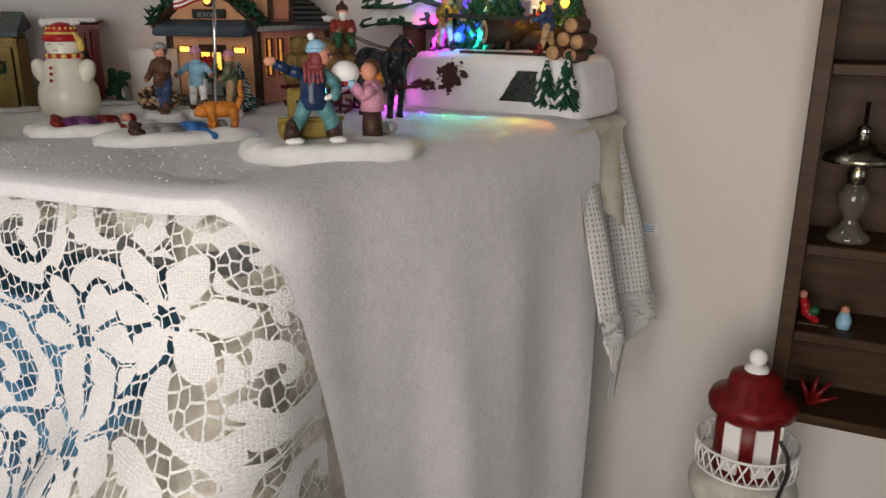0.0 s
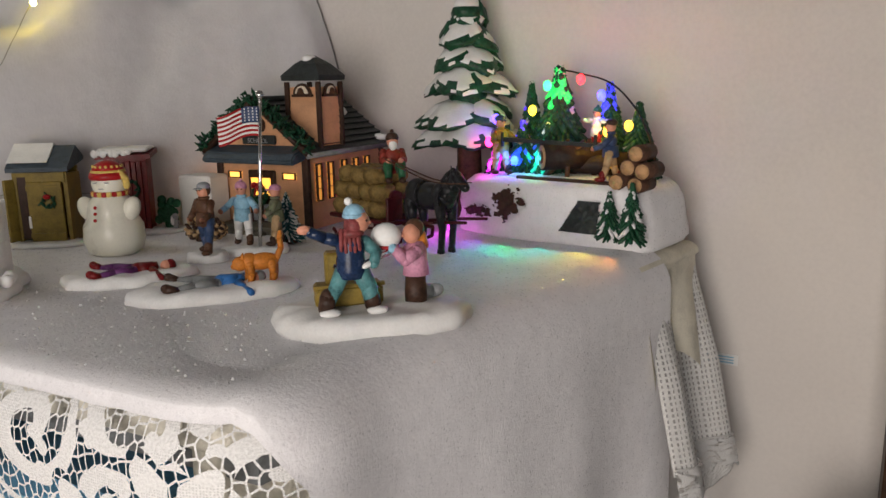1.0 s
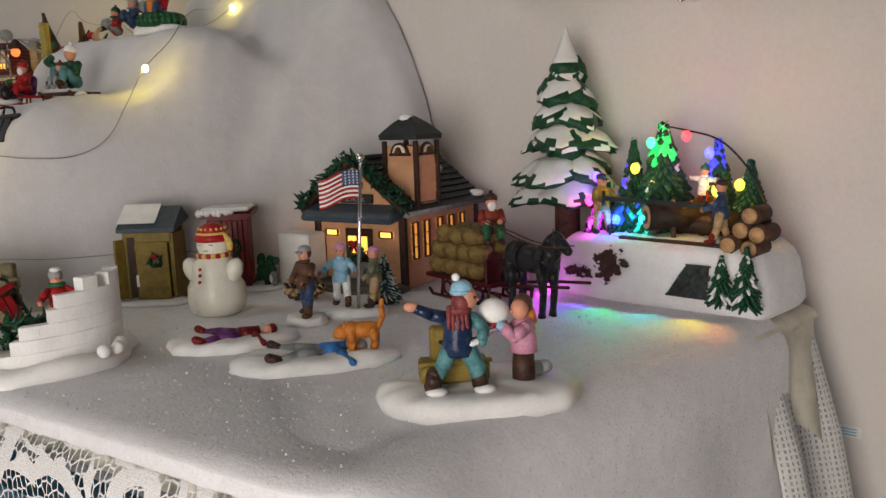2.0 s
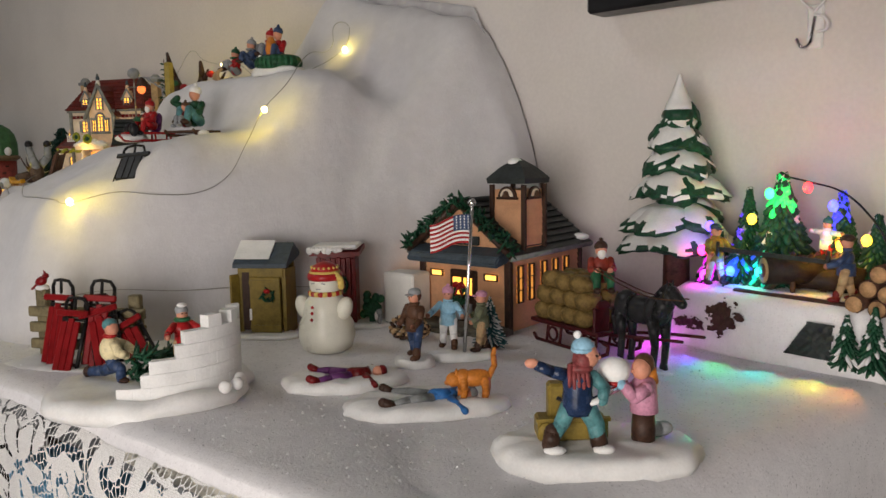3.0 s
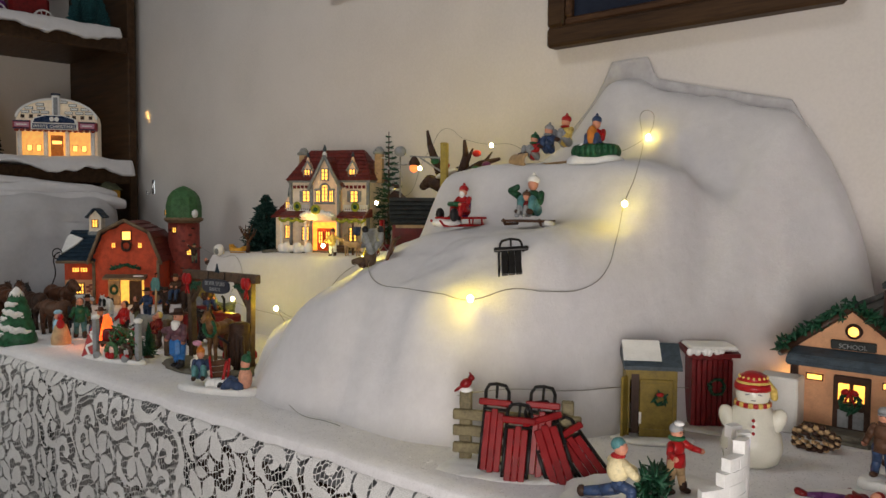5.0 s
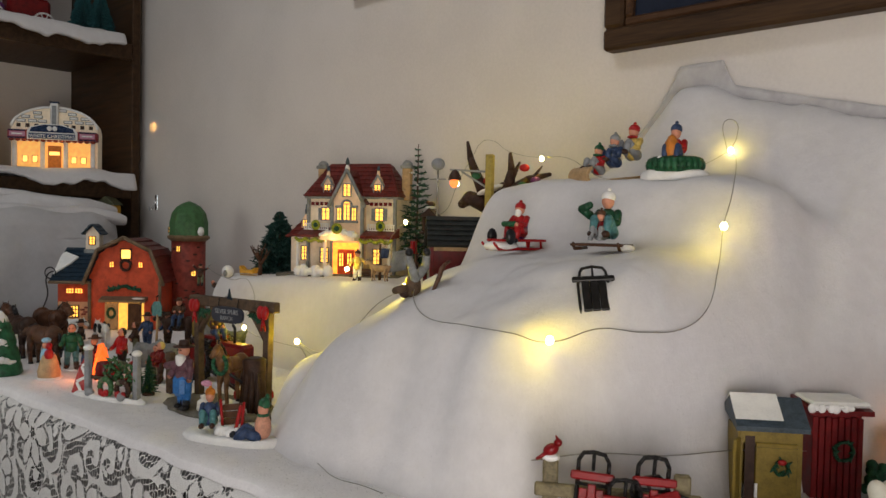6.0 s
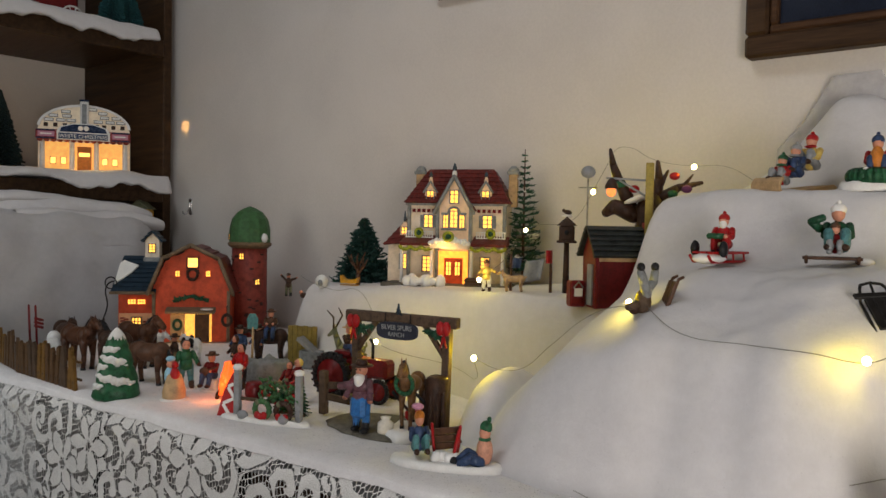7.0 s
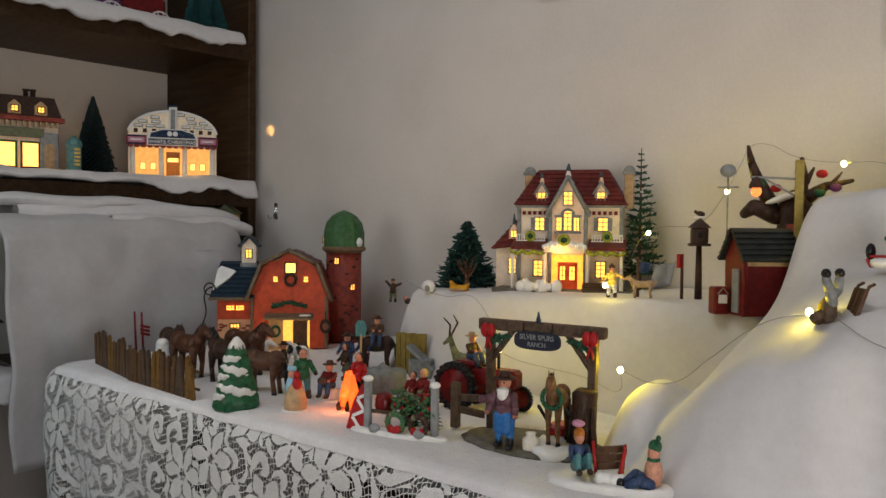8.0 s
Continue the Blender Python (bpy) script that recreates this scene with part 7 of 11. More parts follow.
def sawmill():
    t = empty("lighted_sawing_scene", -0.291, 0.765, TOP + 0.003, -10, "lighted music box with woodcutters sawing on a snowy plinth", "music box")
    bm = bmesh.new()
    before = set(bm.faces)
    # rounded snow plinth that slopes up to the deck
    prof = ((0.975, 0.0), (1.0, 0.004), (1.0, 0.014), (0.985, 0.020), (0.970, 0.030), (0.952, 0.040), (0.915, 0.049), (0.84, 0.0545), (0.5, 0.056), (0.05, 0.056))
    seg = 64
    rings = []
    for rr, z in prof:
        ring = []
        for k in range(seg):
            a = 2 * math.pi * k / seg
            c, s = math.cos(a), math.sin(a)
            e = 0.42
            x = 0.104 * rr * math.copysign(abs(c) ** e, c)
            y = 0.058 * rr * math.copysign(abs(s) ** e, s)
            n = (0.003 * noise.noise((x * 45, y * 45, z * 45)) + 0.0012 * noise.noise((x * 140, y * 140, z * 140))) if 0 < z < 0.054 else 0
            ring.append(bm.verts.new((x + n, y + n, z)))
        rings.append(ring)
    for a, b in zip(rings, rings[1:]):
        for k in range(seg):
            bm.faces.new((a[k], a[(k + 1) % seg], b[(k + 1) % seg], b[k]))
    bm.faces.new(rings[0][::-1])
    bm.faces.new(rings[-1])
    mark(bm, before, 0, True)
    part("plinth", bm, GLITTERSNOW, t, "glittering white snow plinth")
    def front(x, z):
        rr = np.interp(z, [k for _, k in prof], [r for r, _ in prof])
        return -0.058 * rr * max(0.0, 1 - (abs(x) / (0.104 * rr)) ** (2 / 0.42)) ** 0.21

    def patch(name, mat, inside, x0, x1, z0, z1, label=""):
        """A bare patch that follows the slope of the snow."""
        bm = bmesh.new()
        n = 34
        vs = {}
        for i in range(n):
            for j in range(n):
                if inside((i + 0.5) / n, (j + 0.5) / n):
                    quad = []
                    for a, b in ((i, j), (i + 1, j), (i + 1, j + 1), (i, j + 1)):
                        if (a, b) not in vs:
                            x, z = x0 + (x1 - x0) * a / n, z0 + (z1 - z0) * b / n
                            vs[a, b] = bm.verts.new((x, front(x, z) - 0.0026 - 0.001 * noise.noise((x * 300, z * 300, 0)), z + 0.0006))
                        quad.append(vs[a, b])
                    bm.faces.new(quad).smooth = True
        part(name, bm, mat, t, label)

    def blot(seed, cx, cz, rx, rz):
        return lambda u, v: ((u - cx) / rx) ** 2 + ((v - cz) / rz) ** 2 < 1 + 1.6 * noise.noise((u * 5 + seed, v * 5, seed)) + 0.6 * noise.noise((u * 14, v * 14, seed))
    patch("bare_earth", DARKBROWN, blot(3.0, 0.55, 0.55, 0.30, 0.40), -0.056, -0.008, 0.014, 0.050, "dark brown earth patch")
    patch("bare_earth", DARKBROWN, blot(8.0, 0.5, 0.5, 0.42, 0.26), -0.082, -0.046, 0.014, 0.034)
    patch("path", DARKROOF, lambda u, v: 0.05 + 0.45 * v < u < 0.92 + 0.05 * noise.noise((v * 6, 0, 0)) and v < 0.9, 0.024, 0.066, 0.014, 0.044, "grey slate path")
    bm = bmesh.new()
    box(bm, (0.02, -0.041, 0.0555), (0.10, 0.006, 0.004), bev=0.001)
    part("edge_log", bm, DARKBROWN, t)
    bm = bmesh.new()
    lumpy_base(bm, 0.074, 0.036, 0.004, 0, 44.0, 40, (0, -0.006))
    for v in bm.verts:
        v.co.z += 0.054
    part("deck_snow", bm, GLITTERSNOW, t)

    def fir(x, y, h, r, z=0.055, snow=0.45):
        bm = bmesh.new()
        cone(bm, (x, y, z), (x, y, z + h * 0.9), r * 0.12, r * 0.05, 0, 6)
        n = int(90 + h * 1500)
        for i in range(n):
            u = (i + random.random()) / n
            a = i * 2.4
            rr = (r * (1 - u) ** 0.9 + r * 0.05) * random.uniform(0.8, 1.1)
            z0 = z + h * (0.06 + 0.92 * u)
            p = Vector((x + rr * 0.3 * math.cos(a), y + rr * 0.3 * math.sin(a), z0 + rr * 0.15))
            q = Vector((x + rr * math.cos(a), y + rr * math.sin(a), z0 - rr * 0.3))
            slot = 1 if random.random() < snow * 0.25 else 0
            # needles near a bulb emit its colour, in place of its light on them
            for k, (nm, rgb, lx, ly, lz, s) in enumerate(LIGHTS):
                d = (q - Vector((lx, ly, lz))).length
                if random.random() < 0.9 * (1 - d / {"green": 0.036, "blue": 0.030, "violet": 0.036, "pink": 0.022, "magenta": 0.026}.get(nm, 0.016)) and q.y < y + r * 0.3:
                    slot = 2 + k
            cone(bm, p, q, r * 0.17, r * 0.06, slot, 5)
        part("fir", bm, [PINEGREEN, GLITTERSNOW] + [lit_colour("tip_" + nm, rgb, s * 0.55) for nm, rgb, lx, ly, lz, s in LIGHTS], t)
    fir(-0.016, 0.008, 0.098, 0.036, snow=0.2)
    fir(0.033, 0.014, 0.084, 0.024, snow=0.2)
    fir(0.062, 0.014, 0.066, 0.022, snow=0.2)
    fir(-0.048, 0.010, 0.086, 0.020, snow=0.3)
    fir(-0.066, -0.016, 0.062, 0.018, 0.045, 0.2)
    fir(-0.042, -0.014, 0.050, 0.020, snow=0.2)
    fir(-0.016, -0.010, 0.048, 0.022, snow=0.2)
    fir(0.074, -0.060, 0.040, 0.013, 0.012, 0.7)
    fir(0.092, -0.056, 0.050, 0.014, 0.010, 0.7)
    # the log on its saw horse, and the long saw
    bm = bmesh.new()
    cone(bm, (-0.004, -0.040, 0.075), (0.030, 0.004, 0.075), 0.012, 0.012, 0, 16)
    cone(bm, (-0.030, -0.006, 0.066), (0.050, -0.010, 0.068), 0.008, 0.009, 0, 16)
    cone(bm, (-0.026, 0.004, 0.070), (0.060, 0.0, 0.068), 0.011, 0.011, 0, 16)
    # bark colour kept nearly black
    part("log", bm, paint("dark_bark", (0.022, 0.012, 0.009), 0.6, 0.35, 140, 0.5), t)
    bm = bmesh.new()
    cone(bm, (-0.0045, -0.0406, 0.075), (-0.0040, -0.0400, 0.075), 0.0105, 0.0105, 0, 16)
    cone(bm, (-0.0049, -0.0411, 0.075), (-0.0044, -0.0405, 0.075), 0.006, 0.006, 1, 16)
    part("cut_end", bm, [TAN, BROWN], t)
    bm = bmesh.new()
    for s in (-1, 1):
        limb(bm, [(0.004 + s * 0.012, -0.030, 0.056), (0.018 - s * 0.008, -0.020, 0.088)], [0.0025, 0.0022], 0, 6)
        limb(bm, [(0.020 + s * 0.012, -0.010, 0.056), (0.030 - s * 0.008, -0.002, 0.088)], [0.0025, 0.0022], 0, 6)
    part("saw_horse", bm, BROWN, t)
    bm = bmesh.new()
    prism(bm, [(-0.046, 0.0875), (0.048, 0.0855), (0.048, 0.089), (-0.046, 0.0915)], -0.041, -0.0398, "y")
    for x in (-0.047, 0.049):
        cone(bm, (x, -0.0404, 0.083), (x, -0.0404, 0.096), 0.0016, 0.0016, 0, 8)
    part("saw", bm, DARKROOF, t)
    for i in range(5):
        bm = bmesh.new()
        x, z = ((0.084, 0.058), (0.100, 0.056), (0.092, 0.070), (0.107, 0.068), (0.100, 0.082))[i]
        cone(bm, (x - 0.012, -0.046 + 0.002 * (i % 3), z), (x - 0.012, -0.018, z), 0.0070, 0.0070, 0, 14)
        cone(bm, (x - 0.012, -0.0468 + 0.002 * (i % 3), z), (x - 0.012, -0.046 + 0.002 * (i % 3), z), 0.0061, 0.0061, 1, 14)
        part("stacked_log", bm, [BARK, CUTWOOD], t)
    bm = bmesh.new()
    person(bm, 0.056, 0, 1, 2, 3, 4, (-0.052, -0.036, 0.057), 70, 0.06, ((0.2, 0.9), (0.2, 0.9)), hat_kind="cap")
    part("woodcutter", bm, [OLIVE, TAN, DARKBROWN, SKIN, DENIM], t, "painted woodcutter figurine")
    bm = bmesh.new()
    person(bm, 0.054, 0, 1, 2, 3, 4, (0.060, -0.034, 0.057), -70, 0.10, ((0.2, 0.9), (0.2, 0.9)), hat_kind="cap")
    part("woodcutter", bm, [DENIM, TAN, DARKRED, SKIN, DARKBROWN], t, "painted woodcutter figurine")
    bm = bmesh.new()
    person(bm, 0.044, 0, 1, 2, 3, 4, (0.026, 0.004, 0.075), -20, 0.05)
    part("helper", bm, [WHITE, RED, DARKBROWN, SKIN, GREEN], t, "painted helper figurine")
    for nm, rgb, x, y, z, k in LIGHTS:
        bm = bmesh.new()
        ball(bm, (x, y, z), (0.0040, 0.0040, 0.0050), 0, 10)
        part("coloured_bulb", bm, glow("led_" + nm, tuple(0.98 * c + 0.02 for c in rgb), 3.2 + 1.0 * k), t)
        w = pose(-0.291, 0.765, TOP + 0.003, 0, 0, -10) @ Vector((x, y - 0.010, z + 0.002))
        LEDS.append((nm, rgb, w))
    wire("light_string", [(-0.016, 0.006, 0.152), (0.007, 0.008, 0.147), (0.033, 0.012, 0.139), (0.056, 0.012, 0.120), (0.076, 0.0, 0.098), (0.096, -0.02, 0.070)], 0.0009, BLACK, t)


sawmill()
for nm, rgb, w in LEDS:
    point_lamp("led_light", w.x, w.y, w.z, {"red": 0.07, "magenta": 0.012, "pink": 0.012, "fuchsia": 0.016, "teal": 0.02, "violet": 0.02}.get(nm, 0.04), rgb, 0.003)
# the coloured lamps under the plinth's front edge throw a rainbow onto the snow sheet
for x, y, tx, ty, rgb, p in ((-0.392, 0.712, -0.375, 0.60, (0.85, 0.03, 1.0), 0.03), (-0.355, 0.712, -0.335, 0.60, (0.2, 0.1, 1.0), 0.04), (-0.325, 0.706, -0.315, 0.60, (0.05, 1.0, 0.35), 0.035),
                             (-0.285, 0.700, -0.275, 0.58, (0.05, 0.8, 0.7), 0.03), (-0.245, 0.694, -0.245, 0.58, (0.9, 0.75, 0.1), 0.03), (-0.215, 0.690, -0.215, 0.60, (1.0, 0.35, 0.08), 0.03)):
    spot = bpy.data.lights.new("plinth_led", "SPOT")
    spot.energy, spot.color, spot.spot_size, spot.spot_blend, spot.shadow_soft_size = 5.0 * p, rgb, radians(70), 0.9, 0.003
    new("plinth_led", spot).matrix_basis = look((x, y - 0.004, TOP + 0.022), (tx, ty, TOP - 0.005))


# ---------------------------------------------------------------- sledders on the hill
def on(x, y, dz=0.0):
    return ground(x, y) + dz


bm = bmesh.new()
limb(bm, [(-0.012, 0.004, 0.001), (-0.012, 0.004, 0.030), (-0.010, 0.000, 0.040), (-0.008, 0, 0.044), (0.0, 0, 0.046), (0.008, 0, 0.044), (0.010, 0.000, 0.040), (0.012, 0.004, 0.030), (0.012, 0.004, 0.001)], [0.0012] * 9, 0, 6)
for k in (-1, 0, 1):
    box(bm, (k * 0.0064, 0.002, 0.0165), (0.0061, 0.0030, 0.030), 0, None, 0.0005)
box(bm, (0, 0.0015, 0.034), (0.033, 0.003, 0.0055), 0, None, 0.001)
limb(bm, [(0, 0.002, 0.036), (0, 0, 0.045)], [0.001, 0.001], 0, 6)
for s in (-1, 1):
    limb(bm, [(s * 0.008, 0.002, 0.004), (s * 0.008, 0.007, 0.003)], [0.001, 0.001], 0, 6)
ob = solid("black_sled", bm, IRON, 0, 0, 0, 0, "small black metal runner sled lying on the snow hill", "sled")
ob.matrix_basis = pose(-0.814, 0.432, max(0.908, on(-0.824, 0.444, -0.010)), -47, -4, 38) @ Matrix.Scale(1.05, 4)


def toboggan():
    x, y = -0.955, 0.690
    t = empty("toboggan_riders", x, y, on(x, y, -0.007), 66, "three painted children riding a wooden toboggan", "figurine", "sledding figurines")
    t.scale = (1.18, 1.18, 1.18)
    bm = bmesh.new()
    rim = [(0.035, 0.0025), (-0.034, 0.0025)] + [(-0.036 - 0.009 * math.sin(radians(a)), 0.0115 - 0.009 * math.cos(radians(a))) for a in range(10, 190, 20)]
    rim += [(-0.036 - 0.006 * math.sin(radians(a)), 0.0115 - 0.006 * math.cos(radians(a))) for a in range(170, 0, -20)] + [(0.035, 0.0055)]
    prism(bm, rim, -0.016, 0.016, "y")
    ob = part("toboggan", bm, TAN, t, "tan wooden toboggan with curled front")
    ob.matrix_basis = pose(0, 0, 0.002, 0, -7, 0)
    for k in range(4):
        bm = bmesh.new()
        box(bm, (0, -0.012 + k * 0.008, 0.0062), (0.068, 0.0070, 0.0016), bev=0.0005)
        part("plank", bm, TAN, ob)
    for i, (dx, h, cols) in enumerate(((-0.022, 0.050, [RED, GREY, DARKBROWN, SKIN, GREEN]), (-0.004, 0.055, [DENIM, DENIM, DARKBROWN, SKIN, GREY]), (0.018, 0.060, [YELLOW, GREY, DARKBROWN, SKIN, RED]))):
        bm = bmesh.new()
        sitter(bm, h, 0, 1, 2, 3, 4, (dx, 0, 0.011 + i * 0.008), -80, knees=0.9, arms_fwd=0.8)
        ball(bm, (dx - 0.002, 0, 0.011 + i * 0.008 + h * 0.38), (h * 0.09, h * 0.1, h * 0.03), 5 if len(cols) > 5 else 4, 10)
        part("rider", bm, cols, t)


toboggan()


def tube_rider():
    x, y = -0.871, 0.664
    t = empty("tube_rider", x, y, on(x, y, -0.002), 18, "painted child on a dark green snow tube", "figurine", "sledding figurines")
    t.scale = (1.08, 1.08, 1.22)
    bm = bmesh.new()
    lumpy_base(bm, 0.031, 0.023, 0.008, 0, 77.0)
    part("snow_base", bm, SNOWRESIN, t)
    bm = bmesh.new()
    for i in range(24):
        a, b = 2 * math.pi * i / 24, 2 * math.pi * (i + 1) / 24
        limb(bm, [(0.021 * math.cos(a), 0.017 * math.sin(a), 0.013), (0.021 * math.cos(b), 0.017 * math.sin(b), 0.013)], [0.0075, 0.0075], 0, 8)
    ball(bm, (-0.012, -0.017, 0.018), (0.0028, 0.002, 0.0028), 1, 8)
    part("tube", bm, [GREEN, WHITE], t)
    bm = bmesh.new()
    sitter(bm, 0.060, 0, 1, 2, 3, 4, (0, 0.002, 0.014), -8, knees=0.7)
    ball(bm, (-0.002, -0.010, 0.026), (0.007, 0.006, 0.013), 5, 10)
    part("rider", bm, [RED, DENIM, DARKBROWN, SKIN, DENIM, ORANGE], t)


tube_rider()


def santa_sled():
    x, y = -0.992, 0.553
    t = empty("santa_on_sled", x, y, on(x, y, 0.001), 74, "santa figurine riding a red sled down the hill", "figurine", "sledding figurines")
    bm = bmesh.new()
    for s in (-1, 1):
        limb(bm, [(-0.036, s * 0.011, 0.009), (-0.030, s * 0.011, 0.003), (0.032, s * 0.011, 0.003)], [0.0014, 0.0016, 0.0014], 0, 8)
        for px in (-0.018, 0.006, 0.024):
            limb(bm, [(px, s * 0.011, 0.003), (px, s * 0.010, 0.011)], [0.0012, 0.0012], 0, 6)
    for k in range(3):
        box(bm, (0, -0.009 + 0.009 * k, 0.012), (0.060, 0.0075, 0.0025), bev=0.0006)
    ob = part("sled", bm, RED, t)
    bm = bmesh.new()
    ball(bm, (-0.020, 0, 0.006), (0.020, 0.016, 0.006), 0, 10)
    part("snow_spray", bm, SNOWRESIN, t)
    bm = bmesh.new()
    sitter(bm, 0.062, 0, 0, 1, 2, 0, (0.004, 0, 0.016), -68, beard=3, knees=0.3, arms_fwd=0.9)
    for s in (-1, 1):
        ball(bm, (-0.020, s * 0.017, 0.016), (0.006, 0.004, 0.0085), 1, 10)
    box(bm, (-0.003, 0, 0.0205), (0.016, 0.016, 0.0045), 3, None, 0.0015)
    box(bm, (-0.010, 0.0, 0.029), (0.012, 0.016, 0.006), 4, None, 0.002)
    limb(bm, [(0.010, 0.008, 0.020), (0.014, 0.009, 0.032)], [0.008, 0.006], 5, 8)
    part("santa", bm, [RED, BLACK, SKIN, WHITE, GREEN, PURPLE], t)


santa_sled()


def couple_sled():
    x, y = -0.886, 0.548
    t = empty("couple_on_sled", x, y, on(x, y, 0.002), 14, "grandfather and child figurine sitting on a small sled", "figurine", "sledding figurines")
    t.scale = (1.15, 1.15, 1.22)
    bm = bmesh.new()
    for s in (-1, 1):
        limb(bm, [(s * 0.019, -0.014, 0.006), (s * 0.019, -0.010, 0.002), (s * 0.019, 0.02, 0.002)], [0.0014, 0.0014, 0.0012], 0, 8)
    for k in range(4):
        box(bm, (0, -0.010 + 0.009 * k, 0.005), (0.044, 0.0065, 0.002), bev=0.0005)
    part("sled", bm, BROWN, t)
    bm = bmesh.new()
    sitter(bm, 0.064, 0, 1, 2, 3, 4, (0.004, 0.006, 0.010), -4, knees=0.7, arms_fwd=0.5)
    limb(bm, [(-0.010, 0.002, 0.028), (-0.016, -0.004, 0.033), (-0.008, -0.006, 0.036)], [0.0036, 0.0032, 0.003], 0, 8)
    part("grandfather", bm, [PINEGREEN, TEAL, DARKBROWN, SKIN, WHITE], t)
    bm = bmesh.new()
    sitter(bm, 0.040, 0, 1, 2, 3, 4, (0.002, -0.006, 0.009), -4, knees=0.6)
    part("child", bm, [DARKRED, GREY, GREY, SKIN, BROWN], t)
    bm = bmesh.new()
    ball(bm, (0.024, -0.006, 0.003), (0.007, 0.005, 0.003), 0, 10)
    part("snow_spray", bm, SNOWRESIN, t)


couple_sled()


def fallen_sledder():
    x, y = -1.018, 0.430
    t = empty("fallen_sledder", x, y, on(x, y, -0.004), 40, "child figurine fallen head first beside its sled", "figurine", "sledding figurines")
    bm = bmesh.new()
    ball(bm, (-0.002, 0, 0.012), (0.008, 0.008, 0.012), 0, 12)
    limb(bm, [(-0.010, -0.006, 0.010), (-0.018, -0.010, 0.008)], [0.004, 0.0035], 0, 8)
    ball(bm, (-0.010, 0, 0.006), (0.006, 0.006, 0.006), 3, 10)
    for s in (-1, 1):
        limb(bm, [(0.0, s * 0.004, 0.020), (0.003 + s * 0.006, s * 0.006, 0.030), (0.002 + s * 0.008, s * 0.005, 0.040)], [0.005, 0.0042, 0.0038], 1, 8)
        ball(bm, (0.002 + s * 0.008, s * 0.005, 0.0445), (0.0042, 0.0052, 0.0045), 2, 8)
    part("child", bm, [GREYWOOD, GREYTRIM, BLACK, DARKBROWN], t)
    bm = bmesh.new()
    for s in (-1, 1):
        limb(bm, [(0.016, s * 0.009, 0.0), (0.028, s * 0.009, 0.034), (0.032, s * 0.009, 0.036)], [0.0014, 0.0014, 0.0014], 0, 6)
    for k in range(3):
        box(bm, (0.021, -0.007 + 0.007 * k, 0.017), (0.003, 0.0058, 0.032), 0, turn(0, 19, 0), 0.0005)
    part("sled", bm, BROWN, t)


fallen_sledder()


# ---------------------------------------------------------------- fairy lights
BULBS = [(-0.851, 0.754, 1.072), (-0.776, 0.573, 0.986), (-1.091, 0.727, 1.071), (-0.824, 0.383, 0.897), (-1.223, 0.440, 0.843), (-1.343, 0.724, 0.985),
         (-1.345, 0.612, 0.916), (-1.035, 0.432, 0.920), (-1.432, 0.500, 0.832), (-1.226, 0.712, 1.040)]


